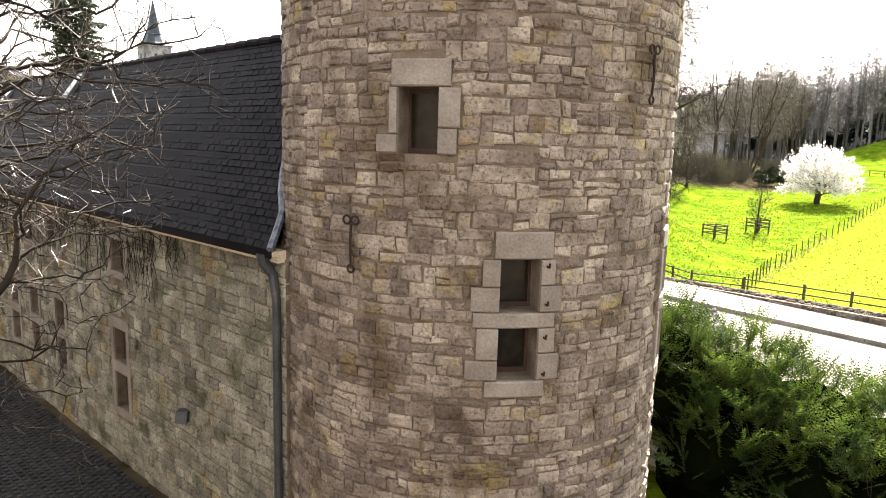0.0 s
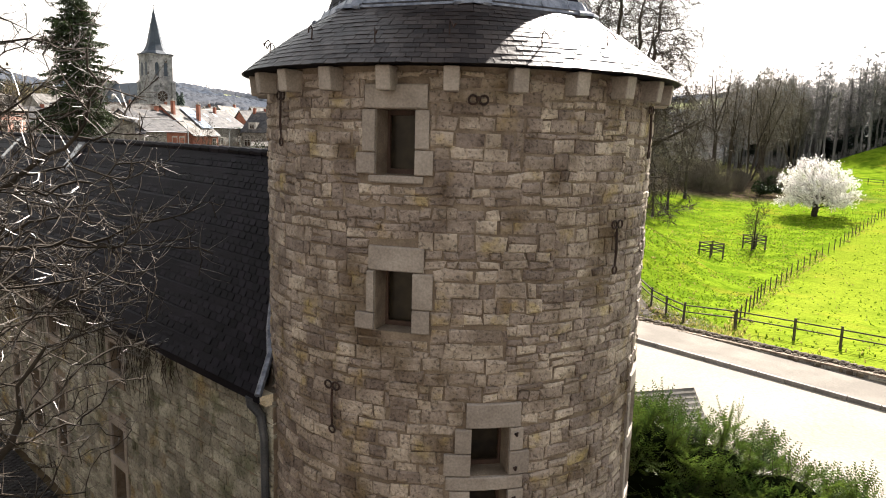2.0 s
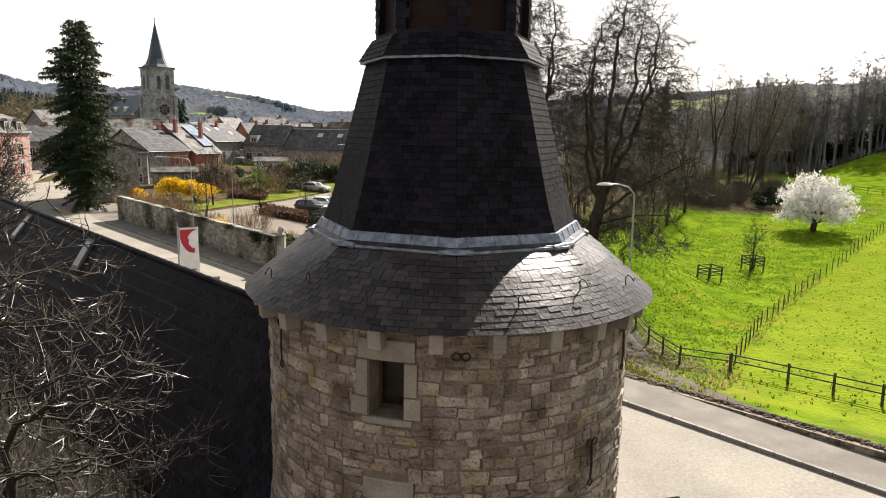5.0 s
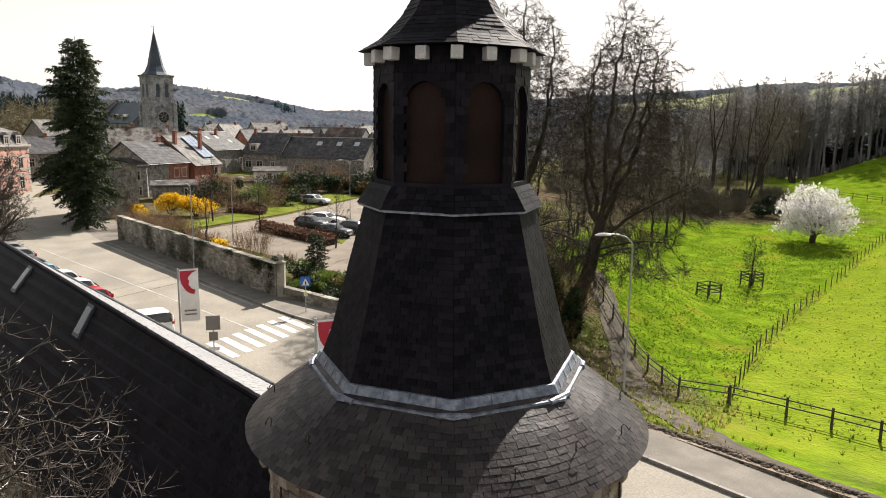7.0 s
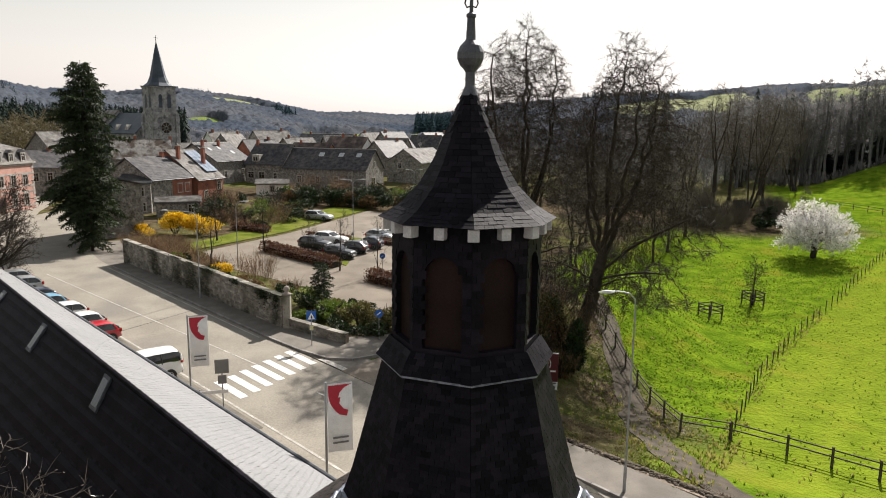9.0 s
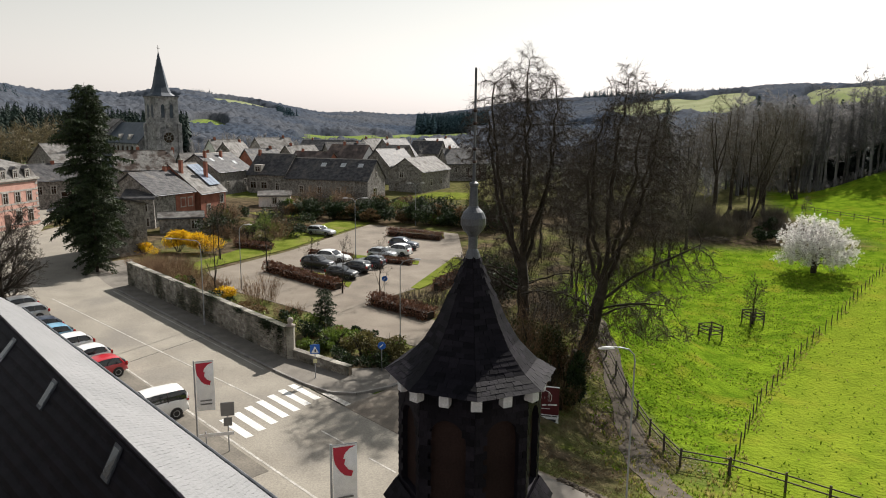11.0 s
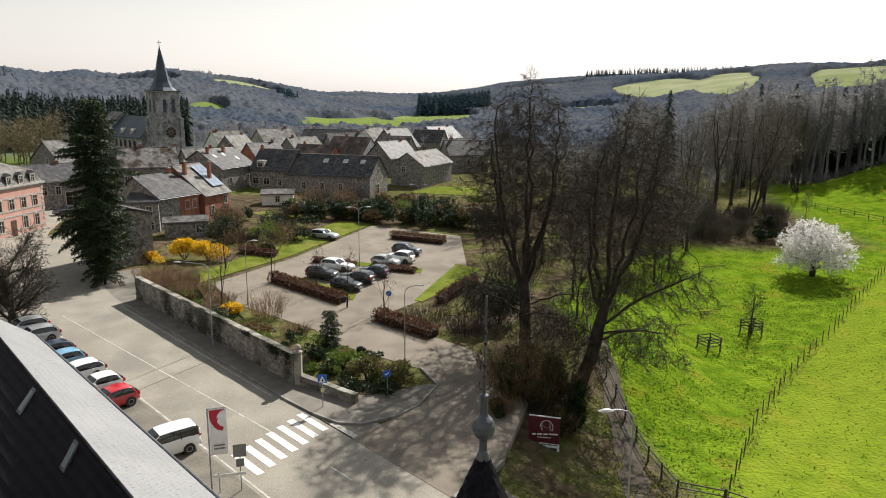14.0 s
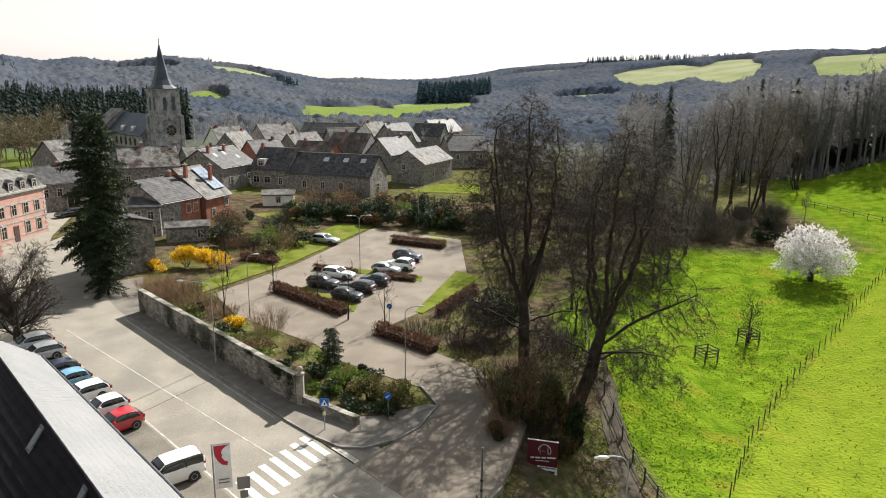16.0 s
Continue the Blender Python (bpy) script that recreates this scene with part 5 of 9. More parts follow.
def leaf_cloud(g, rng, c, r, n, size, flat_=0.3, shell=0.55, up=0.0):
    """n small leaf blades scattered through an uneven clump."""
    for _ in range(n):
        d = Vector((rng.gauss(0, 1), rng.gauss(0, 1), rng.gauss(0, 1))).normalized()
        k = (shell + (1 - shell) * rng.random()) * (0.82 + 0.3 * noise.noise(d * 2.3 + Vector(c)))
        p = Vector((c[0] + d.x * r[0] * k, c[1] + d.y * r[1] * k, c[2] + d.z * r[2] * k))
        a = (d + Vector((rng.uniform(-1, 1), rng.uniform(-1, 1), rng.uniform(-0.6, 0.8) + up))).normalized()
        b = a.orthogonal().normalized()
        b.rotate(Matrix.Rotation(rng.uniform(0, 6.3), 3, a))
        s = size * rng.uniform(0.6, 1.3)
        g.add([p - b * s * flat_, p + a * s * 0.45 + b * s * flat_ * 0.2, p + b * s * flat_, p + a * s], [(0, 2, 3)])
    return g


def leaf_mat(name, c1, c2, glow=0.35):
    m = mat(name, c1, c2, 1.5, 8, 0.6, 0.0, island=0.35, spec=0.3)
    n, l = m.node_tree.nodes, m.node_tree.links
    b = n["Principled BSDF"]
    tr = n.new("ShaderNodeBsdfTranslucent")
    l.new(b.inputs["Base Color"].links[0].from_socket, tr.inputs[0])
    mx = n.new("ShaderNodeMixShader")
    mx.inputs[0].default_value = glow
    l.new(b.outputs[0], mx.inputs[1])
    l.new(tr.outputs[0], mx.inputs[2])
    l.new(mx.outputs[0], n["Material Output"].inputs[0])
    return m


YEW = leaf_mat("yew needles", (0.022, 0.046, 0.008), (0.10, 0.145, 0.024), 0.35)
BEECH = leaf_mat("copper beech hedge leaves", (0.085, 0.036, 0.020), (0.16, 0.07, 0.035), 0.3)
BLOSSOM = leaf_mat("white blossom", (0.62, 0.60, 0.58), (0.82, 0.79, 0.78), 0.45)
FORSYTHIA = leaf_mat("yellow forsythia flowers", (0.55, 0.34, 0.008), (0.78, 0.52, 0.015), 0.4)
IVY = leaf_mat("ivy leaves", (0.010, 0.021, 0.006), (0.030, 0.050, 0.012), 0.12)
BUSH = leaf_mat("fresh garden shrub leaves", (0.075, 0.115, 0.015), (0.14, 0.19, 0.03), 0.35)
DRYLEAF = leaf_mat("dry russet leaves", (0.10, 0.060, 0.025), (0.17, 0.11, 0.05), 0.3)
NEEDLE = leaf_mat("spruce needles", (0.016, 0.028, 0.010), (0.042, 0.060, 0.020), 0.2)
TAWNY = leaf_mat("tawny shrub leaves", (0.075, 0.068, 0.018), (0.14, 0.12, 0.04), 0.3)
DRYSTEM = mat("dry brown stems", (0.13, 0.075, 0.04), (0.22, 0.14, 0.075), 1.5, 8, 0.9, 0.0)

PALETWIG = mat("pale budding twigs", (0.045, 0.037, 0.030), (0.135, 0.112, 0.09), 3, 12, 0.38, 0.0, spec=0.5)
# two great bare limes beside the drive
def lime(at, label, seed, bend, fork, crown, radius, leaders, limbs, n):
    """Trunk, steep leaders from the fork, low limbs, then the crown; all in the tree's own place."""
    rng = random.Random(seed)
    trunk = [Vector((0, 0, -0.4))] + leader((0, 0, -0.4), (bend[0], bend[1], fork), 12, rng, 0.06, (bend[0] * 0.12, 0, 0))
    lines = [(-1, trunk)]
    count = len(trunk)
    for a, rr, top, start in leaders:
        p = trunk[start]
        e = Vector((crown[0] + math.cos(radians(a)) * rr, crown[1] + math.sin(radians(a)) * rr, top))
        pts = leader(p, e, 14, rng, 0.22, (math.cos(radians(a)) * 0.9, math.sin(radians(a)) * 0.9, 0))
        lines.append((start, pts))
        count += len(pts)
    pull = crown_points(rng, n, crown, radius, 0.5, top=0.72)
    for a, start, reach_, rise, sag in limbs:
        p = trunk[start]
        d = Vector((math.cos(radians(a)), math.sin(radians(a)), 0))
        pts = leader(p, p + d * reach_ + Vector((0, 0, rise)), 10, rng, 0.2, (0, 0, 0.4))
        lines.append((start, pts))
        for k in range(int(reach_ * 22)):
            q = pts[rng.randrange(3, len(pts))]
            pull.append(q + Vector((rng.gauss(0, 0.9), rng.gauss(0, 0.9), rng.uniform(-sag, 0.9))))
    return great_tree("lime_tree", label, at, 0.55, lines, pull, seed, 0.42, 7.0, 0.42, (0, 0, 0.10), 0.011, 8, (0.5, 1.3), 0.38, 0.0135, light=3)


lime(on_ground(10.9, 53.0, -0.1), "huge bare lime tree with a long low limb beside the drive", 4, (2.0, 0.4), 8.0, (3.4, 1.2, 15.2), (5.9, 5.4, 9.4), ((100, 1.0, 21.0, 12), (10, 2.6, 19.5, 11), (200, 2.4, 20.0, 10), (-80, 2.4, 19.0, 11), (140, 3.0, 17.5, 9), (40, 3.4, 18.0, 10)), ((-8, 8, 7.6, 5.0, 3.4), (-38, 7, 5.6, 1.4, 3.2), (20, 6, 4.8, 0.8, 2.6), (185, 7, 4.8, 1.8, 3.0), (240, 6, 4.0, 0.8, 2.4), (70, 8, 5.0, 2.6, 1.6)), 2900)
lime(on_ground(7.2, 59.0, -0.1), "tall bare lime tree with dense drooping twigs beside the drive", 9, (-0.2, 1.4), 7.2, (-0.2, 2.6, 15.8), (6.9, 6.0, 10.2), ((80, 0.8, 23.0, 12), (0, 2.6, 22.0, 11), (180, 2.8, 22.0, 10), (-90, 2.6, 20.5, 11), (150, 3.6, 19.0, 9), (30, 3.4, 19.5, 10)), ((178, 7, 6.4, 2.6, 4.4), (-60, 6, 4.6, 0.8, 3.0), (215, 8, 5.4, 2.0, 4.2), (0, 7, 5.0, 1.4, 3.0), (150, 6, 5.6, 1.6, 3.6)), 3200)


def courtyard_tree():
    rng = random.Random(31)
    base = Vector((-8.75, 7.35, -1.45))
    clear = lambda p: ((p.x + base.x + 2.2) * WN.x + (p.y + base.y - 9.2) * WN.y) > 0.5 - max(0, p.z + base.z - 4.0) * 0.75 and math.hypot(p.x + base.x - TX, p.y + base.y - TY) > TR + 0.5 and math.hypot(p.x + base.x, p.y + base.y) > 4.0
    trunk = [Vector((0, 0, -0.1))] + leader((0, 0, -0.1), (0.3, 0.2, 3.4), 9, rng, 0.05)
    lines = [(-1, trunk)]
    for a, rr, top, start in ((12, 2.9, 8.2, 7), (40, 2.2, 10.6, 9), (-30, 2.6, 9.6, 8), (90, 1.8, 10.8, 9), (-80, 2.4, 8.6, 7), (170, 2.4, 9.8, 8), (60, 3.0, 7.2, 6), (5, 3.2, 5.8, 6)):
        e = Vector((math.cos(radians(a)) * rr + 0.6, math.sin(radians(a)) * rr + 0.3, top))
        lines.append((start, leader(trunk[start], e, 16, rng, 0.12, (math.cos(radians(a)) * 0.8, math.sin(radians(a)) * 0.8, -0.2))))
    pull = crown_points(rng, 5200, (1.5, 0.9, 7.8), (5.0, 3.8, 5.6), 0.35, clear, 0.7)
    great_tree("courtyard_tree", "bare budding tree with tangled pale twigs in the courtyard", tuple(base), 0.26, lines, pull, 31, 0.22, 3.0, 0.21, (0.06, 0.0, 0.16), 0.0075, 2, (0.15, 0.5), -0.35, 0.0062, BARK, PALETWIG, light=3, buds=0.4, spread=0.7)


courtyard_tree()
COURT = dict(ASH, kids=(26, 13, 8, 4), ratio=(0.35, 0.42, 0.42, 0.55), short=(0.15, 0.5, 0.5, 0.4), fine=0.011, more=1, wobble=(0.08, 0.16, 0.2, 0.22), angle=((35, 75), (25, 60), (25, 60), (20, 60)))
tree("pollard_tree", "bare pollarded street tree with thin shoots", on_ground(-41.2, 61.2), 6.2, 0.42, dict(COURT, fine=0.016, kids=(22, 12, 8, 4), more=1, ratio=(0.75, 0.5, 0.5, 0.6), thin=(0.6, 0.45, 0.5, 0.5), angle=((40, 85), (25, 60), (25, 60), (20, 60))), 12)
# woodland edge trees, copies of three forms
def woodland_tree(at, label, seed, height, radius, crown_from, rad, n, stems=((0, 0),), leaders=4, twigs=6):
    rng = random.Random(seed)
    mid = height * (1 + crown_from) / 2
    lines = []
    for sx, sy in stems:
        first = sum(len(p) for _, p in lines)
        trunk = [Vector((sx * 0.15, sy * 0.15, -0.3))] + leader((sx * 0.15, sy * 0.15, -0.3), (sx, sy, height * 0.5), 12, rng, 0.08)
        lines.append((-1 if not lines else 0, trunk))
        for k in range(leaders):
            a = 2 * math.pi * (k + rng.random() * 0.6) / leaders
            e = Vector((sx * 1.5 + math.cos(a) * radius * 0.42, sy * 1.5 + math.sin(a) * radius * 0.42, height * rng.uniform(0.78, 0.92)))
            st = rng.randrange(6, 12)
            lines.append((first + st, leader(trunk[st], e, 10, rng, 0.15, (math.cos(a) * 0.5, math.sin(a) * 0.5, 0))))
    c = (stems[-1][0] * 0.6, stems[-1][1] * 0.6, mid)
    pull = crown_points(rng, n, c, (radius, radius, height - mid), 0.4, top=0.75)
    return great_tree("woodland_tree", label, at, rad, lines, pull, seed, 0.6, 7.0, 0.6, (0, 0, 0.3), 0.013, twigs, (0.8, 2.0), -0.35, 0.021, twig_mat=ASHTWIG, group="woodland edge", light=2, spread=0.6)


forms = [woodland_tree(on_ground(54.0, 137.0), "tall bare woodland tree with steep upright twigs", 51, 25.5, 4.6, 0.20, 0.40, 760, twigs=4),
         woodland_tree(on_ground(63.5, 142.5), "broad bare woodland tree with several leaning stems", 52, 25.0, 6.4, 0.14, 0.40, 860, ((-0.6, 0.2), (2.2, -0.4), (4.6, -0.8)), 3, 4),
         woodland_tree(on_ground(22.0, 88.0), "slender young bare tree at the wood's edge", 53, 12.0, 2.6, 0.2, 0.13, 260, leaders=2, twigs=4)]
rng = random.Random(77)
for i, (x, y, k, s) in enumerate(((63.4, 152, 0, 0.95), (69.5, 149, 1, 0.92), (46, 132, 0, 0.8), (40, 112, 0, 0.62), (34, 102, 2, 1.3), (30, 96, 2, 1.2), (20, 95, 2, 1.2), (17, 84, 2, 1.1), (14.5, 76, 2, 1.15), (36, 122, 1, 0.6), (13, 92, 2, 1.3), (10, 100, 2, 1.5), (13.5, 68, 2, 0.9), (76, 165, 0, 0.95), (88, 172, 1, 0.95), (55, 156, 1, 0.85), (45, 148, 0, 0.85), (33, 140, 1, 0.65), (26, 128, 0, 0.6), (9, 118, 2, 1.5), (73.6, 139, 2, 0.5), (22, 110, 2, 1.5), (80, 185, 1, 1.0), (97, 192, 0, 1.05))):
    copy_thing(forms[k], pose(*on_ground(x, y, -0.1), 0, 0, rng.uniform(0, 360)) @ Matrix.Scale(s * rng.uniform(0.95, 1.05), 4))
# small fruit tree in the meadow
tree("fruit_tree", "small bare fruit tree in the meadow", on_ground(36.4, 77.9), 5.2, 0.11, dict(ASH, kids=(12, 8, 6, 3), angle=((35, 65), (30, 60), (30, 60), (25, 60)), fine=0.011), 61)
# young trees of the car park
young = tree("young_tree", "slim bare young tree in the car park", uvz(56.5, 43.0), 6.0, 0.07, dict(ASH, kids=(9, 5, 3, 2), fine=0.012), 62, group="car park trees")
for u, v, s in ((69.5, 42.0, 1.1), (62.5, 43.3, 0.9), (53.0, 45.2, 1.0), (66, 33.5, 1.2), (79, 41, 1.2)):
    copy_thing(young, pose(*uvz(u, v), 0, 0, u * 40) @ Matrix.Scale(s, 4))


def spruce(at, height, width, seed, boughs=150, foot=0.06):
    """Trunk and drooping boughs of uneven length, each hung with sprays of needles."""
    rng = random.Random(seed)
    t = thing("spruce", "tall dark spruce with ragged drooping branches", "tree", at=at)
    g, wood, lf = Geo(), Geo(), Geo()
    g.tube([(0, 0, -0.3), (0.1, 0, height * 0.5), (0, 0, height)], [height * 0.018, height * 0.011, 0.02], 8)
    g.ob("trunk", BARK, t)
    size = 0.16 + height * 0.012
    for i in range(boughs):
        f = (i + rng.random()) / boughs
        f = f ** 1.05
        z = height * (foot + (0.985 - foot) * f)
        a = i * 2.4 + rng.uniform(-0.5, 0.5)
        lump = 0.88 + 1.15 * noise.noise((math.cos(a) * 1.1, math.sin(a) * 1.1, f * 4.5 + seed))
        L = width * min(1.0, 0.7 + f * 1.3) * (1 - f) ** 0.52 * rng.uniform(0.6, 1.05) * lump + 0.3
        d = Vector((math.cos(a), math.sin(a), 0))
        side = Vector((-d.y, d.x, 0))
        rise = 0.5 * f - 0.12
        n = max(3, int(L / (size * 0.75)))
        line = []
        for k in range(n + 1):
            q = k / n
            line.append(d * L * q + Vector((0, 0, z + L * (rise * q - 0.42 * q * q * (1 - f * 0.6)) + 0.16 * L * max(0, q - 0.75))))
        wood.tube(line, [0.012 * L * (1 - 0.85 * k / n) + 0.008 for k in range(n + 1)], 3, cap=False)
        for k in range(1, n + 1):
            q = k / n
            if q < 0.16 and f < 0.8:
                continue
            w = size * (1.3 + 1.9 * (1 - abs(2 * q - 0.9)) * min(1.3, L * 0.25))
            for sd in (-1, 1):
                out = line[k] + side * sd * w * rng.uniform(0.5, 1.0) + d * w * 0.35 + Vector((0, 0, -w * rng.uniform(0.05, 0.4)))
                m = max(2, int(w / (size * 0.42)))
                for j in range(m):
                    p = line[k].lerp(out, (j + rng.random()) / m)
                    for _ in range(3):
                        e = (d * rng.uniform(-0.2, 0.9) + side * sd * rng.uniform(0.0, 0.9) + Vector((0, 0, rng.uniform(-1.15, 0.25)))).normalized() * size * rng.uniform(0.7, 1.5)
                        o = e.orthogonal().normalized()
                        o.rotate(Matrix.Rotation(rng.uniform(0, 6.3), 3, e.normalized()))
                        o *= size * 0.17
                        lf.add([p - o, p + o, p + e], [(0, 1, 2)])
    wood.ob("bough", BARK, t)
    lf.ob("crown", NEEDLE, t, "dark needled boughs")
    return t


spruce(on_ground(-41.2, 79.0), 21.2, 5.6, 5, 200, 0.17)
spruce(on_ground(-39.8, 76.0), 10.0, 2.6, 8, 90)


def shrub(name, label, at, r, material, n, size, seed, stems=True, kind=""):
    """Stems and uneven clumps of leaves."""
    rng = random.Random(seed)
    t = thing(name, label, "shrub", at=at, kind=kind)
    if stems:
        g = Geo()
        for _ in range(9):
            a = rng.uniform(0, 6.28)
            e = Vector((math.cos(a) * r[0] * 0.6, math.sin(a) * r[1] * 0.6, r[2] * rng.uniform(1.0, 1.5)))
            g.tube([(0.1 * math.cos(a), 0.1 * math.sin(a), -0.2), e * 0.5 + Vector((0, 0, 0.1)), e], [0.05, 0.035, 0.012], 5)
        g.ob("stem_clump", BARK, t)
    g = Geo()
    k = max(3, int((r[0] * r[1]) ** 0.5 * 4))
    for _ in range(k):
        a, q = rng.uniform(0, 6.28), rng.uniform(0, 0.72) ** 0.7
        f = rng.uniform(0.38, 0.6)
        c = (math.cos(a) * q * r[0], math.sin(a) * q * r[1], r[2] * (0.45 + rng.uniform(0, 0.95) * (1 - q * 0.75)))
        leaf_cloud(g, rng, c, (r[0] * f, r[1] * f, r[2] * f * 0.9), n // k, size)
    g.ob("foliage", material, t)
    return t


def bare_shrub(name, label, at, r, h, n, seed, material=DRYSTEM, rad=0.012):
    rng = random.Random(seed)
    t = thing(name, label, "shrub", at=at)
    g = Geo()
    for _ in range(n):
        a, q = rng.uniform(0, 6.28), math.sqrt(rng.random()) * 0.75
        p = Vector((math.cos(a) * q * r[0], math.sin(a) * q * r[1], -0.1))
        d = (Vector((p.x / r[0] * 0.5 + rng.uniform(-0.25, 0.25), p.y / r[1] * 0.5 + rng.uniform(-0.25, 0.25), 1))).normalized()
        L = h * rng.uniform(0.55, 1.1)
        twig(g, p, d, L, rad, rng, 0.25)
        for _ in range(4):
            twig(g, p + d * L * rng.uniform(0.25, 0.8), (d + Vector((rng.uniform(-0.6, 0.6), rng.uniform(-0.6, 0.6), rng.uniform(-0.1, 0.3)))).normalized(), L * rng.uniform(0.25, 0.5), rad * 0.7, rng, 0.3)
    g.ob("stem_clump", material, t)
    return t


# flowering thorn in the meadow
def blossom_tree(at):
    rng = random.Random(3)
    t = thing("blossom_tree", "rounded tree in full white blossom on the meadow", "tree", at=at)
    lines = [(-1, [Vector((0, 0, -0.3)), Vector((0, 0, 0.5)), Vector((0.1, 0, 1.2)), Vector((0.0, 0.1, 1.9)), Vector((0.05, 0.1, 2.6))])]
    pull = [p for p in crown_points(rng, 1500, (0, 0, 3.4), (5.9, 5.6, 5.4), 0.4, lambda p: p.z > 2.1 - 0.12 * math.hypot(p.x, p.y))]
    pos, par, load = colonize(lines, pull, 0.4, 5.0, 0.4, (0, 0, 0.02), 70, 3, 0.3)
    wood, fl, foot = Geo(), Geo(), Geo()
    limbs_mesh(wood, pos, par, load, 0.42, 0.014)
    for i in range(len(pos)):
        if load[i] > 7 or par[i] < 0:
            continue
        p, q = Vector(pos[i]), Vector(pos[par[i]])
        d = (p - q).normalized()
        shoots = [(q, p - q)]
        for _ in range(2):
            e = (d + Vector((rng.gauss(0, 0.6), rng.gauss(0, 0.6), rng.gauss(0.15, 0.5)))).normalized()
            shoots.append((p, e * rng.uniform(0.5, 1.15)))
            spike(wood, p, e, shoots[-1][1].length, 0.012)
        for o, v in shoots:
            for _ in range(int(4 + 6 * v.length)):
                c = o + v * rng.random() + Vector((rng.gauss(0, 0.06), rng.gauss(0, 0.06), rng.gauss(0, 0.06)))
                e = Vector((rng.gauss(0, 1), rng.gauss(0, 1), rng.gauss(0.3, 1))).normalized() * rng.uniform(0.09, 0.2)
                w = e.orthogonal().normalized()
                w.rotate(Matrix.Rotation(rng.uniform(0, 6.3), 3, e.normalized()))
                w *= e.length * 0.5
                fl.add([c - w, c + w, c + e], [(0, 1, 2)])
    wood.ob("bough", BARK, t)
    fl.ob("crown", BLOSSOM, t, "dense white blossom on dark twigs")
    return t


blossom_tree(on_ground(54.9, 99.8))
# forsythia, garden shrubs, wall-top brush
for x, y, r, n, s in ((-35.3, 88.5, (3.2, 2.0, 1.9), 4400, 1), (-31.9, 88.2, (2.6, 2.0, 2.2), 3800, 2), (-38.8, 86.0, (2.4, 1.5, 1.2), 1900, 3), (-21.8, 67.0, (1.9, 1.0, 0.8), 1100, 4), (-40.2, 118.3, (1.0, 0.9, 0.9), 500, 5)):
    shrub("forsythia", "forsythia bush in full yellow flower", on_ground(x, y), r, FORSYTHIA, n, 0.20, s)
for x, y, r, h, n, s in ((-31.5, 75.0, (3.6, 2.2), 2.6, 420, 1), (-28.0, 72.3, (2.6, 1.8), 2.2, 260, 2), (-18.4, 66.0, (1.9, 1.6), 3.0, 150, 3), (-26.0, 134.0, (1.4, 1.2), 5.0, 120, 71), (-20.5, 131.0, (1.6, 1.4), 5.5, 120, 72), (-14.5, 61.0, (1.6, 1.2), 1.5, 160, 4), (-24.5, 70.2, (2.0, 1.4), 1.5, 160, 5), (-34.8, 77.5, (2.6, 1.8), 2.4, 220, 6)):
    bare_shrub("bare_shrub", "dense brown leafless shrub behind the wall", on_ground(x, y), r, h, n, s)
for x, y, r, m, n, s in ((-9.0, 53.3, (2.0, 1.6, 1.1), BUSH, 1900, 11), (-6.4, 51.6, (1.7, 1.7, 1.3), TAWNY, 1900, 12), (-4.3, 51.0, (1.5, 1.5, 1.4), TAWNY, 1700, 13), (-11.6, 55.0, (1.5, 1.2, 1.3), IVY, 1300, 14), (-7.8, 57.2, (0.8, 0.7, 0.5), IVY, 500, 15), (-4.8, 49.0, (1.4, 1.2, 0.9), IVY, 1000, 16), (-7.4, 49.3, (1.5, 0.9, 0.7), IVY, 900, 17)):
    shrub("garden_shrub", "rounded green garden shrub by the driveway corner", on_ground(x, y), r, m, n, 0.2, s)
for k in range(26):
    rr = random.Random(300 + k)
    u_, v_ = rr.uniform(38.5, 47.5), rr.uniform(30.2, 36.0)
    if v_ < 30.0 + max(0, 42 - u_) * 0.1 or (u_ < 40 and v_ > 35):
        continue
    x_, y_ = uv(u_, v_)
    shrub("ground_cover", "low green and brown planting in the corner garden", on_ground(x_, y_), (rr.uniform(0.8, 1.3), rr.uniform(0.8, 1.3), rr.uniform(0.35, 0.8)), (BUSH, IVY, BUSH, DRYLEAF)[k % 4], 520, 0.17, 300 + k, False)
for k in range(15):
    rr = random.Random(400 + k)
    x_, y_ = uv(rr.uniform(48, 73), rr.uniform(28.9, 33.2))
    shrub("wall_shrub", "mixed low shrubs behind the garden wall", on_ground(x_, y_), (rr.uniform(1.0, 1.8), rr.uniform(0.9, 1.4), rr.uniform(0.5, 1.2)), (DRYLEAF, IVY, BUSH)[k % 3], 560, 0.2, 400 + k, False)
for k in range(26):
    rr = random.Random(500 + k)
    t_ = k / 25
    x_, y_ = -30 + 40 * t_ + rr.uniform(-1, 1), 121 - 6 * t_ + rr.uniform(-1.5, 1.5)
    shrub("dark_hedge", "tall dark hedge at the back of the car park", on_ground(x_, y_), (2.4, 1.6, rr.uniform(1.4, 2.4)), (IVY, IVY, DRYLEAF)[k % 3], 900, 0.34, 500 + k, False)
for k in range(22):
    rr = random.Random(600 + k)
    x_, y_ = (-38 + rr.uniform(0, 14), 92 + rr.uniform(0, 22)) if k < 12 else (-30 + rr.uniform(0, 34), 124 + rr.uniform(0, 24))
    bare_shrub("garden_brush", "leafless brown garden shrub between the houses", on_ground(x_, y_), (rr.uniform(1.2, 2.6), rr.uniform(1.2, 2.2)), rr.uniform(1.6, 4.0), 110, 600 + k, (DRYSTEM, TWIG)[k % 2], 0.016)
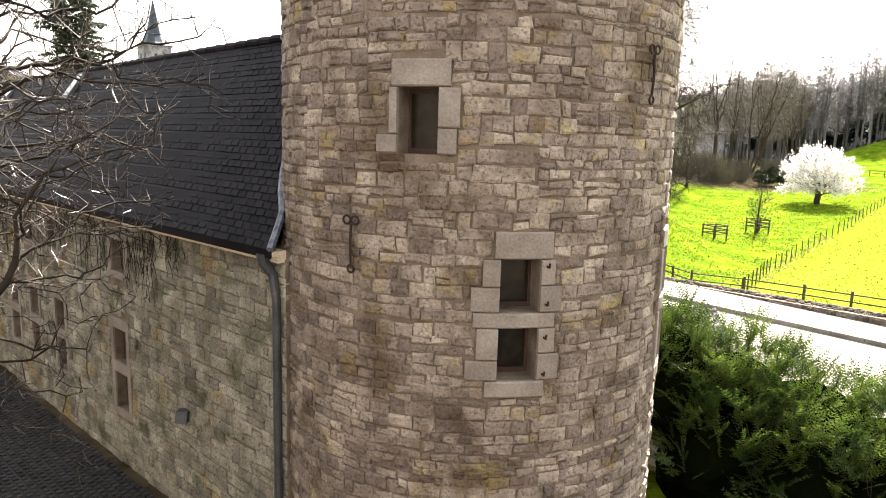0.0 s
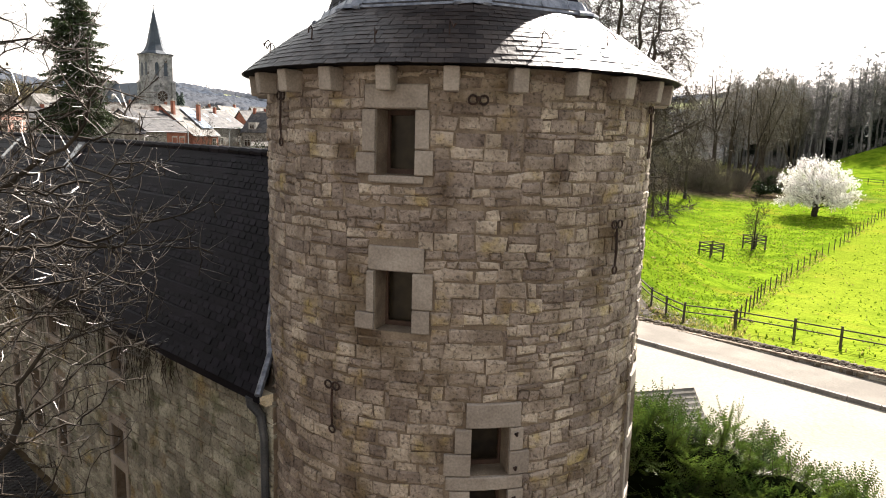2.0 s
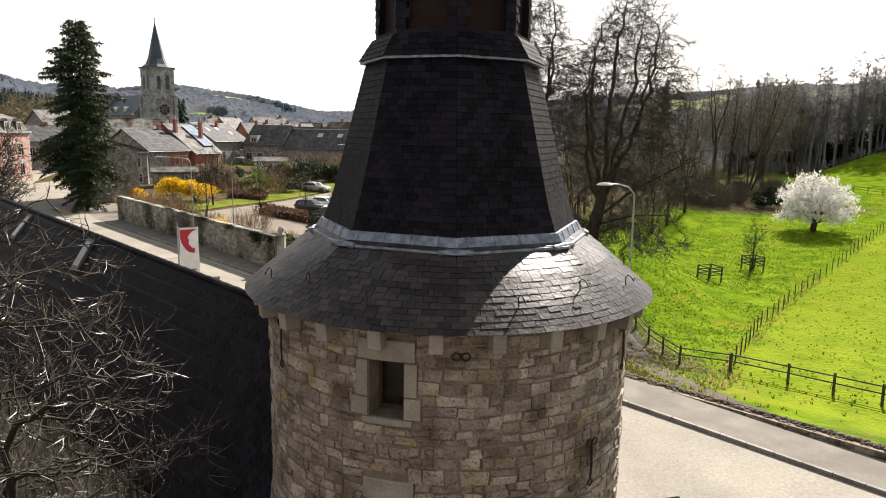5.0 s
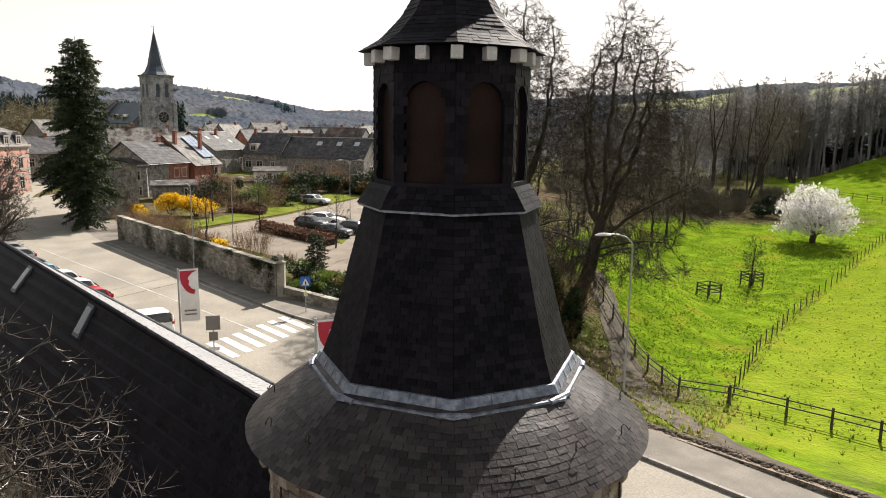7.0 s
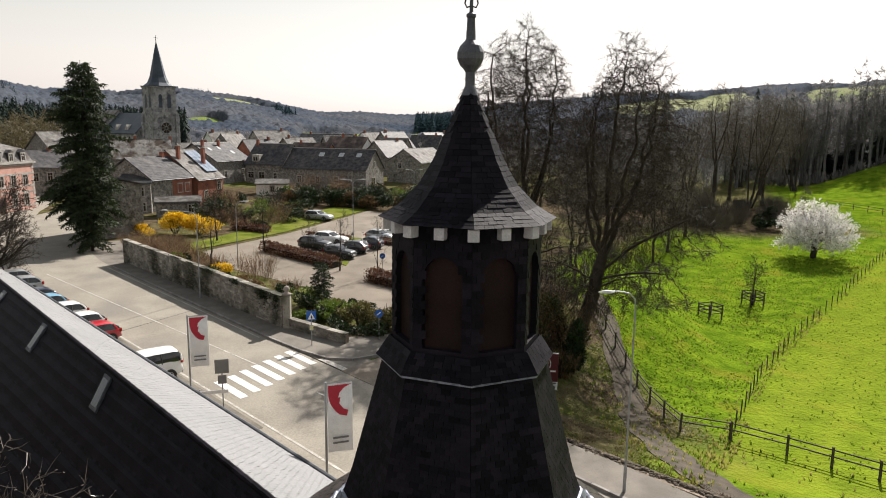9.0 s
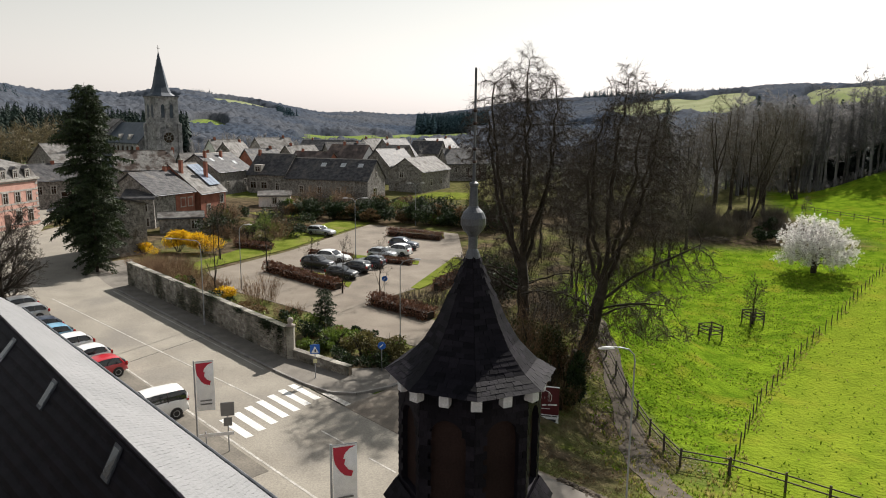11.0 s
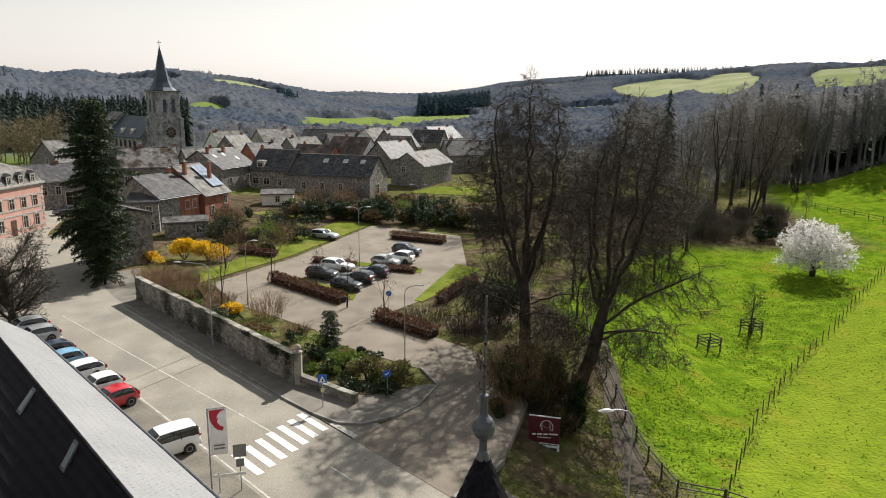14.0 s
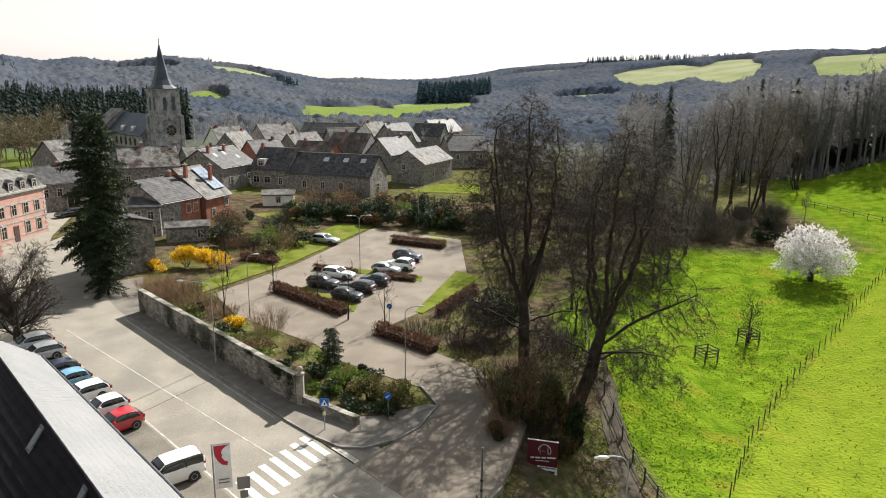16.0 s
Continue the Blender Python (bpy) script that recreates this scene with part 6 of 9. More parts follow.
for k in range(30):
    rr = random.Random(800 + k)
    x_, y_ = -36 + rr.uniform(0, 46), 122 + rr.uniform(0, 20)
    if x_ < -26 and y_ > 128:
        continue
    shrub("border_shrub", ("dark evergreen border shrub", "fresh green border shrub", "brown leafy border shrub")[k % 3], on_ground(x_, y_), (rr.uniform(1.5, 2.8), rr.uniform(1.2, 2.0), rr.uniform(0.9, 1.9)), (IVY, BUSH, DRYLEAF)[k % 3], 900, 0.32, 800 + k, False)
# small pointed conifer
spruce(on_ground(-10.6, 58.0), 3.6, 1.0, 21, 60, 0.02)
# dark evergreen at the foot of the limes and red-board surroundings
for x, y, r, n, s in ((5.2, 66.5, (3.2, 2.6, 3.6), 3800, 21), (9.6, 47.4, (0.9, 0.8, 2.6), 1700, 22), (-2.0, 122, (5, 2.5, 3.5), 2600, 25), (-14, 121, (6, 2.0, 2.6), 2600, 26), (6.5, 113, (5, 3.0, 3.2), 2400, 27), (-34, 100, (3.4, 2.4, 2.4), 1700, 28), (-27, 103, (3.2, 2.2, 2.6), 1600, 29), (-37, 112.5, (3.0, 1.8, 2.2), 1300, 30)):
    shrub("evergreen_shrub", "dense dark evergreen shrub", on_ground(x, y, -0.1), r, IVY, n, 0.3, s)
for x, y, r, n, s in ((-26.5, 99.5, (2.6, 2.0, 2.4), 1700, 31), (-3.0, 117, (3.2, 1.6, 1.4), 1200, 32), (-8.5, 126, (2.4, 2.0, 2.0), 1000, 33)):
    shrub("garden_shrub", "fresh yellow-green shrub behind the car park", on_ground(x, y), r, BUSH, n, 0.25, s)
for x, y, r, h, n, s in ((-2.2, 67.0, (3, 2), 1.6, 200, 41), (1.8, 63.5, (2.6, 2), 1.7, 200, 42), (4.6, 54.5, (2.4, 2.4), 2.2, 240, 43), (8.0, 55.5, (2.4, 2.4), 2.0, 220, 44), (4.4, 70.5, (3, 3), 2.4, 240, 45), (11.5, 63.0, (2.4, 2.8), 2.2, 200, 46), (13.5, 58.0, (1.4, 2.2), 1.2, 110, 47), (-16.5, 124, (3, 2), 4.5, 160, 48), (-24, 127, (3, 2), 5.0, 160, 49), (16.5, 70, (2, 3), 3, 150, 50), (20, 80, (3, 3), 3.2, 170, 51), (26, 92, (4, 4), 3.5, 200, 52), (34, 110, (5, 4), 4, 220, 53), (44, 125, (5, 4), 4, 220, 54), (8, 82, (4, 4), 4, 220, 55), (12, 90, (4, 4), 4, 220, 56), (7, 48.5, (2, 1.5), 1.5, 140, 57)):
    bare_shrub("undergrowth", "tangle of bare undergrowth beneath the trees", on_ground(x, y), r, h, n, s, TWIG, 0.014)


OLIVE = leaf_mat("dark olive brush leaves", (0.022, 0.026, 0.007), (0.055, 0.058, 0.015), 0.25)
for x, y, r, n, s in ((4.6, 49.0, (2.2, 1.9, 2.6), 4600, 61), (7.2, 49.4, (2.3, 2.0, 3.2), 5000, 62), (9.2, 49.0, (1.5, 1.6, 2.5), 3200, 63), (6.0, 52.2, (2.2, 2.0, 2.6), 4000, 64), (3.6, 46.4, (1.0, 0.9, 1.1), 1400, 65), (8.4, 46.2, (1.0, 0.8, 1.2), 1300, 66)):
    shrub("brush_shrub", "dark olive tangled brush behind the inn board", on_ground(x, y, -0.1), r, OLIVE, n, 0.2, s)
    bare_shrub("bare_shrub", "bare brown stems rising from the brush", on_ground(x + 0.3, y + 0.3), (r[0], r[1]), r[2] * 1.7, 120, s, DRYSTEM, 0.012)
brush = bare_shrub("thicket_shrub", "tall tangled bare brush at the wood's edge", on_ground(46, 121), (3.2, 2.4), 4.2, 300, 71, ASHTWIG, 0.02)
rng = random.Random(72)
for k in range(40):
    x_, y_ = rng.uniform(22, 74), rng.uniform(114, 150)
    if y_ < 116 + abs(x_ - 44) * 0.06 or x_ > 64 + (y_ - 120) * 0.33 or (x_ < 34 and k % 3):
        continue
    copy_thing(brush, pose(*on_ground(x_, y_), 0, 0, rng.uniform(0, 360)) @ Matrix.Scale(rng.uniform(0.6, 1.15), 4))
for k in range(9):
    x_, y_ = rng.uniform(38, 72), rng.uniform(119, 140)
    if x_ < 62 + (y_ - 120) * 0.33:
        shrub("wood_shrub", "dark evergreen undergrowth at the wood's edge", on_ground(x_, y_), (1.8, 1.6, 1.6), IVY, 1100, 0.34, 730 + k, False)


def hedge(a, b, w, h, seed):
    """A clipped copper beech hedge between two points of the road axes."""
    rng = random.Random(seed)
    A, B = Vector(uvz(*a)), Vector(uvz(*b))
    t = thing("beech_hedge", "clipped copper-brown beech hedge in the car park", "hedge", "car park hedges", at=A)
    d = B - A
    L = d.length
    d.normalize()
    n = Vector((d.y, -d.x, 0)).normalized()
    core = Geo()
    core.bar(d * 0.25 + Vector((0, 0, h * 0.34)), d * (L - 0.25) + Vector((0, 0, h * 0.34)), w * 0.6, h * 0.62)
    core.ob("core", BARK, t)
    g = Geo()
    for _ in range(int(L * (w + 2 * h) * 95)):
        q = rng.uniform(0, L)
        s, z = rng.uniform(-1, 1), rng.uniform(0, 1)
        k = rng.random()
        s, z = (math.copysign(1, s), z) if k < 0.6 else (s, 1.0)
        lump = 1 + 0.22 * noise.noise((q * 0.9, s * 1.3, seed))
        p = d * q + n * s * w * 0.5 * rng.uniform(0.72, 1.12) * lump * (1 - 0.25 * z * z) + Vector((0, 0, z * h * rng.uniform(0.78, 1.15) * lump))
        e = Vector((rng.uniform(-1, 1), rng.uniform(-1, 1), rng.uniform(-0.4, 1))).normalized() * rng.uniform(0.12, 0.24)
        o = e.orthogonal().normalized() * 0.075
        g.add([p - o, p + o, p + e], [(0, 1, 2)])
    g.ob("foliage", BEECH, t)


for k, (a, b, w, h) in enumerate((((70.5, 42.6), (57.8, 43.6), 1.7, 1.0), ((51.6, 43.0), (43.6, 43.6), 1.7, 1.1), ((79.8, 69.8), (71.6, 73.6), 1.7, 1.1), ((50.8, 51.2), (53.6, 60.5), 1.0, 1.2), ((85.6, 46.8), (80.2, 49.2), 1.4, 0.9), ((91.5, 60.5), (86.0, 62.0), 1.4, 0.9), ((75.0, 51.5), (69.0, 54.2), 1.2, 0.7), ((66.5, 55.8), (62.0, 58.5), 1.2, 0.7))):
    hedge(a, b, w, h, 90 + k)
LAWN = mat("short lawn", (0.082, 0.105, 0.016), (0.145, 0.165, 0.032), 0.5, 5, 0.95, 0.5, c3=(0.16, 0.15, 0.05), c3_at=0.6, dist=0.05, spec=0.0)
for p in ([(75, 35.5), (79, 37.5), (96, 72), (90.5, 75), (79.3, 50.5)], [(52.6, 50.5), (53.6, 50.2), (62, 66), (58, 66.5), (54.5, 57)], [(70.5, 44.0), (69, 46.2), (59.5, 46.6), (58, 45.0)], [(74.5, 52.5), (76.2, 53.5), (63, 60.5), (61.5, 58.8)], [(79, 69), (82, 73.5), (76, 78), (73, 75.5)]):
    flat("lawn", p, LAWN, "bright green mown grass strip in the car park", "lawn", 0.07, 0.3)

def lawn_patch(pts):
    """A mown patch that lies on the ground."""
    g = Geo()
    n = len(pts)
    area = sum(a[0] * b[1] - b[0] * a[1] for a, b in zip(pts, pts[1:] + pts[:1]))
    pts = pts if area > 0 else pts[::-1]
    g.add([on_ground(x, y, -0.2) for x, y in pts] + [on_ground(x, y, 0.06) for x, y in pts], [tuple(range(n))[::-1], tuple(range(n, 2 * n))] + [(i, (i + 1) % n, (i + 1) % n + n, i + n) for i in range(n)])
    tagged(g.ob("lawn", LAWN), "bright mown garden lawn between the hedges", "lawn", kind="structure")


lawn_patch([(-36.3, 123.6), (-26.9, 131.1), (-24.2, 124.5), (-29.4, 117.2)])
lawn_patch([(-9.0, 154.0), (-3.0, 166.0), (8.1, 168.0), (7.1, 153.3)])
for k in range(34):
    rr = random.Random(950 + k)
    x_, y_ = -34 + rr.uniform(0, 44), 113 + rr.uniform(0, 9) + (4 if k % 2 else 0)
    if x_ < -14 and y_ < 117 + (-14 - x_) * 0.2:
        continue
    shrub("dark_hedge", "tall dark evergreen bush behind the car park", on_ground(x_, y_), (rr.uniform(1.6, 2.6), rr.uniform(1.4, 2.2), rr.uniform(1.6, 3.0)), IVY, 900, 0.32, 950 + k, False)
for k in range(14):
    rr = random.Random(990 + k)
    x_, y_ = -38 + rr.uniform(0, 16), 92 + rr.uniform(0, 26)
    shrub("garden_shrub", "dark leafy shrub in the village gardens", on_ground(x_, y_), (rr.uniform(1.0, 2.0), rr.uniform(1.0, 1.8), rr.uniform(1.0, 2.0)), (IVY, TAWNY)[k % 2], 700, 0.26, 990 + k, False)
# yew hedge below the tower
def yew():
    rng = random.Random(2)
    t = thing("yew_hedge", "dense dark green yew bushes beside the tower", "hedge", at=(0, 0, 0))
    g, core, stem = Geo(), Geo(), Geo()
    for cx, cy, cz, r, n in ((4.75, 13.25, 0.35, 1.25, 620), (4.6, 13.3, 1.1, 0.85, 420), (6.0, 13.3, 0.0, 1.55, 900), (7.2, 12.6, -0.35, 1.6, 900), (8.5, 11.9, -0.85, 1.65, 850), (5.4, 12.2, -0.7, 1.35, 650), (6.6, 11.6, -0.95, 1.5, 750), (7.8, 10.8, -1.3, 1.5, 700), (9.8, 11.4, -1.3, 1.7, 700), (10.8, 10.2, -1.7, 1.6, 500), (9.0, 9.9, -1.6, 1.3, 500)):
        # near-black lump that stands in for the shade inside the bush
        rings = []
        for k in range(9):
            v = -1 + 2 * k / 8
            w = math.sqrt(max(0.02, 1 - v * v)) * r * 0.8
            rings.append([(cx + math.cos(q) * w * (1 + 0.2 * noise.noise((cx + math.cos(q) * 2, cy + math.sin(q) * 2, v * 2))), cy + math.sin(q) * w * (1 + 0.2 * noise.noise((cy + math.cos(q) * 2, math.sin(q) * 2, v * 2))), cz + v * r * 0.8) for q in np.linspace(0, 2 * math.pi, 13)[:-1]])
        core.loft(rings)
        for _ in range(int(n * 0.75)):
            d = Vector((rng.gauss(0, 1), rng.gauss(0, 1), rng.gauss(0.3, 1))).normalized()
            if d.z < -0.45 or (d.z < 0.15 and rng.random() < (0.9 if d.y < 0.2 else 0.45)):
                continue
            lump = 0.80 + 0.42 * noise.noise(d * 2.4 + Vector((cx, cy, cz)))
            if noise.noise(d * 4.0 + Vector((cy, cx, 1))) < -0.12:
                continue
            p = Vector((cx, cy, cz)) + d * r * lump
            a = (d * 0.8 + Vector((rng.uniform(-0.6, 0.6), rng.uniform(-0.6, 0.6), rng.uniform(-0.2, 0.8)))).normalized()
            L = rng.uniform(0.34, 0.85) * (1.2 if d.z > 0.5 else 1.0)
            b = a.cross(Vector((rng.uniform(-0.4, 0.4), rng.uniform(-0.4, 0.4), 1))).normalized()
            spike(stem, p, a, L, 0.008)
            for side in (0, -1, 1, -1, 1):
                o = p + a * L * rng.uniform(0.1, 0.6) * abs(side)
                ax = (a + b * side * rng.uniform(0.5, 0.9)).normalized()
                bb = ax.cross(a.cross(b)).normalized()
                l2 = L * (1.0 if side == 0 else rng.uniform(0.35, 0.6))
                nn = max(4, int(l2 / 0.058))
                for k in range(nn):
                    q = o + ax * l2 * k / nn
                    s = 0.078 * (1.05 - 0.6 * k / nn)
                    for e in (-1, 1):
                        g.add([q, q + ax * 0.030, q + bb * e * s + ax * 0.055], [(0, 1, 2)])
    core.ob("shade_core", mat("yew inner shade", (0.002, 0.003, 0.001), (0.004, 0.006, 0.002), 3, 20, 0.95, 0.3, spec=0.0), t)
    stem.ob("stem_clump", BARK, t)
    g.ob("foliage", YEW, t)


yew()


# ---- meadow fences and tree guards ----
WOODPOST = mat("weathered dark fence wood", (0.045, 0.036, 0.03), (0.085, 0.07, 0.058), 3, 30, 0.9, 0.3)


def fence(pts, name, label, spacing, h, rails, rad, rail_r=0.04, square=True):
    f = thing(name, label, "fence")
    P = []
    for a, b in zip(pts, pts[1:]):
        L = math.hypot(b[0] - a[0], b[1] - a[1])
        n = max(1, round(L / spacing))
        P += [(a[0] + (b[0] - a[0]) * k / n, a[1] + (b[1] - a[1]) * k / n) for k in range(n)]
    P.append(pts[-1])
    rng = random.Random(len(P))
    for x, y in P:
        g = Geo()
        z = ground_height(x, y)
        tx, ty = rng.uniform(-0.04, 0.04), rng.uniform(-0.04, 0.04)
        g.tube([(x, y, z - 0.2), (x + tx, y + ty, z + h * rng.uniform(0.95, 1.06))], [rad, rad * 0.9], 4 if square else 6)
        g.ob("post", WOODPOST, f)
    for q in rails:
        for (x0, y0), (x1, y1) in zip(P, P[1:]):
            g = Geo()
            g.tube([(x0, y0, ground_height(x0, y0) + h * q), (x1, y1, ground_height(x1, y1) + h * q)], rail_r, 4)
            g.ob("rail", WOODPOST, f)
    return f


fence([(16.0, 76.0), (14.2, 66.0), (13.6, 58.0), (15.4, 41.0), (18.3, 40.1), (20.9, 38.2), (24.6, 35.2), (40, 22)], "rail_fence", "dark two-rail wooden field fence", 2.6, 1.25, (0.55, 0.88), 0.085, 0.05)
fence([(18.3, 40.3), (20.9, 44.7), (27.0, 54.9), (33.9, 64.2), (40.2, 71.6), (46.5, 78.2), (52.4, 85.2), (66.6, 101.3), (92, 130)], "post_fence", "line of thin wooden fence posts with wire", 2.3, 1.15, (), 0.05, 0.01, False)
fence([(79.3, 151.5), (86.0, 133.4), (112, 121)], "rail_fence", "dark two-rail wooden field fence", 3.0, 1.2, (0.5, 0.9), 0.07, 0.05)
for x, y, rz in ((29.4, 72.6, 20), (36.4, 77.9, 10)):
    c = thing("tree_guard", "square slatted wooden tree guard in the meadow", "tree guard", "tree guards", at=on_ground(x, y), rz=rz)
    for sx in (-1, 1):
        for sy in (-1, 1):
            g = Geo()
            g.box(sx * 0.85 - 0.06, sy * 0.85 - 0.06, -0.2, sx * 0.85 + 0.06, sy * 0.85 + 0.06, 1.6)
            g.ob("post", WOODPOST, c)
    for z in (0.7, 1.1, 1.5):
        for s in (-1, 1):
            g = Geo()
            g.bar((-0.95, s * 0.9, z), (0.95, s * 0.9, z), 0.04, 0.1)
            g.ob("rail", WOODPOST, c)
            g = Geo()
            g.bar((s * 0.9, -0.95, z + 0.02), (s * 0.9, 0.95, z + 0.02), 0.04, 0.1)
            g.ob("rail", WOODPOST, c)


def meadow_tufts():
    rng = random.Random(8)
    g, dry = Geo(), Geo()
    n = 0
    while n < 14000:
        x, y = rng.uniform(10, 95), rng.uniform(30, 130)
        u, v = U[0] * x + U[1] * y, V[0] * x + V[1] * y
        if v < 29 or u > 33 + max(0, v - 60) * 0.25 or rng.random() < smooth(v, 60, 130) * 0.75:
            continue
        if x - ramp_between(y, POSTLINE) > 0.9 and rng.random() < 0.8:
            continue
        d = noise.noise((x / 7, y / 7, 0)) + 0.5 * noise.noise((x / 1.7, y / 1.7, 4))
        if d < -0.35:
            continue
        n += 1
        z = ground_height(x, y) - 0.04
        h = rng.uniform(0.08, 0.20) * (1.5 if v < 42 else 1)
        near = min(abs(x - ramp_between(y, POSTLINE)), 9)
        if near < 0.9:
            h *= 1.5
        t = dry if rng.random() < (0.75 if near < 0.9 else 0.5 if v < 42 else 0.16) else g
        for _ in range(3):
            a = rng.uniform(0, 6.28)
            c, s = math.cos(a) * 0.05, math.sin(a) * 0.05
            t.add([(x - c, y - s, z), (x + c, y + s, z), (x + rng.uniform(-0.16, 0.16), y + rng.uniform(-0.16, 0.16), z + h)], [(0, 1, 2)])
    tagged(g.ob("grass_tufts", GRASSBLADE), "rough green grass tufts of the meadow", "grass", kind="stuff")
    tagged(dry.ob("grass_tufts", DRYBLADE), "dry straw-coloured grass tufts", "grass", kind="stuff")


GRASSBLADE = leaf_mat("meadow grass blades", (0.06, 0.105, 0.003), (0.125, 0.195, 0.006), 0.5)
DRYBLADE = leaf_mat("straw grass blades", (0.22, 0.20, 0.05), (0.34, 0.30, 0.10), 0.5)
meadow_tufts()

def courtyard_slab(poly, material, label):
    g = Geo()
    pts = [uv(u, v) for u, v in poly]
    area = sum(a[0] * b[1] - b[0] * a[1] for a, b in zip(pts, pts[1:] + pts[:1]))
    g.slab(pts if area > 0 else pts[::-1], -2.6, -1.385)
    tagged(g.ob("courtyard", material), label, "courtyard", kind="structure")


VSTONE_PLAIN = mat("plain stone of added walls", (0.15, 0.13, 0.105), (0.27, 0.24, 0.20), 0.8, 8, 0.95, 0.5, c3=(0.10, 0.09, 0.07), dist=0.03)
# cobbled courtyard below the tower
courtyard_slab([(-45, -45), (62, -45), (62, 4.75), (9.4, 4.75), (4, 4.9), (2, 11.8), (-45, 11.8)], mat("dark courtyard setts", (0.018, 0.017, 0.019), (0.035, 0.033, 0.033), 0.8, 12, 0.8, 0.5, dist=0.02), "dark cobbled castle courtyard")
# unseen walls, added to cut the sky light on tower and wing
for k, (p, q) in enumerate((((-22, -11), (18, -11)), ((-22, -11), (-22, 25)), ((18, -11), (18, 0)))):
    g = Geo()
    g.bar((*p, 5.3), (*q, 5.3), 0.7, 13.4)
    tagged(g.ob("wall_court", VSTONE_PLAIN), "unseen plain wall added to block sky light", "wall", kind="structure")
cob = Geo()
rng = random.Random(6)
for i in range(70):
    for j in range(34):
        s, o = 2.5 + i * 0.17 + (j % 2) * 0.08, 0.1 + j * 0.14
        p = WA + WD * s + WN * (o + 0.05)
        w, d_ = 0.075 * rng.uniform(0.85, 1.05), 0.06
        h = -1.375 + rng.uniform(-0.012, 0.012)
        c = [p + WD * w + WN * d_, p - WD * w + WN * d_, p - WD * w - WN * d_, p + WD * w - WN * d_]
        k = [p + WD * w * 0.7 + WN * d_ * 0.7, p - WD * w * 0.7 + WN * d_ * 0.7, p - WD * w * 0.7 - WN * d_ * 0.7, p + WD * w * 0.7 - WN * d_ * 0.7]
        cob.hexa([(q.x, q.y, -1.42) for q in c][::-1] + [(q.x, q.y, h + 0.02) for q in k][::-1])
tagged(cob.ob("cobbles", COBBLE), "small dark granite cobbles of the courtyard", "cobbles", kind="stuff")


# ---- leafless creeper under the wing's eave ----
def creeper():
    rng = random.Random(41)
    t = thing("creeper", "leafless dark creeper stems clinging under the eave", "climber", at=(0, 0, 0))
    def at(s, z):
        return on_wing(s, z, 0.055 + rng.uniform(0, 0.02))
    for k in range(6):
        runner = Geo()
        z = EAVE - 0.12 - 0.07 * k
        pts = [at(3.3 + 0.5 * rng.random() + k * 0.1 + i * 0.45, z + rng.uniform(-0.06, 0.06)) for i in range(34)]
        runner.tube(pts, 0.009, 4)
        runner.ob("runner", DARKSTEM, t)
    hang = Geo()
    for k in range(230):
        s = 2.9 + 16.5 * rng.random() ** 1.15
        z = EAVE - rng.uniform(0.05, 0.5)
        L = rng.uniform(0.3, 1.15) * (0.45 + 0.55 * smooth(s, 2.6, 4.2)) * (1.5 if s > 9 else 1)
        pts, n = [], 9
        w = 0.0
        for i in range(n + 1):
            w += rng.uniform(-0.05, 0.05)
            pts.append(at(s + w, z - L * i / n))
        if any(abs(s - c) < h + 0.05 and z - L < t1 and b < z for c, h, b, t1 in WING_OPENINGS):
            continue
        hang.tube(pts, [0.008 - 0.004 * i / n for i in range(n + 1)], 3)
        for _ in range(1):
            i = rng.randrange(2, n)
            q = Vector(pts[i])
            twig(hang, q, (WD * rng.choice((-1, 1)) * 0.6 + Vector((0, 0, -0.8))).normalized(), rng.uniform(0.12, 0.3), 0.006, rng, 0.2)
    tagged(hang.ob("stem", DARKSTEM, t), "thin hanging creeper stems", kind="stuff")


DARKSTEM = mat("dark creeper stems", (0.022, 0.018, 0.014), (0.05, 0.04, 0.03), 5, 30, 0.95, 0.0)
creeper()


# ---- gravel path by the fence and stony bank above the pavement ----
def gravel_path():
    g = Geo()
    knots = ((34, 56), (28, 49.5), (22.3, 42.6), (19.4, 38.6), (14.4, 33.6), (10.4, 30.7), (7, 29.6), (0, 29.3), (-12, 29.3))
    pts = []
    for (u0, v0), (u1, v1) in zip(knots, knots[1:]):
        pts += [(u0 + (u1 - u0) * k / 6, v0 + (v1 - v0) * k / 6) for k in range(6)]
    rings = []
    for i, (u, v) in enumerate(pts):
        a, b = pts[max(0, i - 1)], pts[min(len(pts) - 1, i + 1)]
        du, dv = b[0] - a[0], b[1] - a[1]
        q = math.hypot(du, dv)
        w = 0.95 + 0.25 * smooth(u, 22, 14) + 0.15 * math.sin(i * 1.7)
        x0, y0 = uv(u - dv / q * w, v + du / q * w)
        x1, y1 = uv(u + dv / q * w, v - du / q * w)
        z0, z1 = ground_height(x0, y0), ground_height(x1, y1)
        rings.append([(x0, y0, z0 + 0.04), (x1, y1, z1 + 0.04), (x1, y1, z1 - 0.25), (x0, y0, z0 - 0.25)])
    g.loft(rings)
    tagged(g.ob("path", mat("trodden gravel", (0.04, 0.032, 0.022), (0.085, 0.068, 0.05), 1.2, 14, 0.95, 0.4)), "narrow grey gravel footpath by the fence", "path", kind="structure")


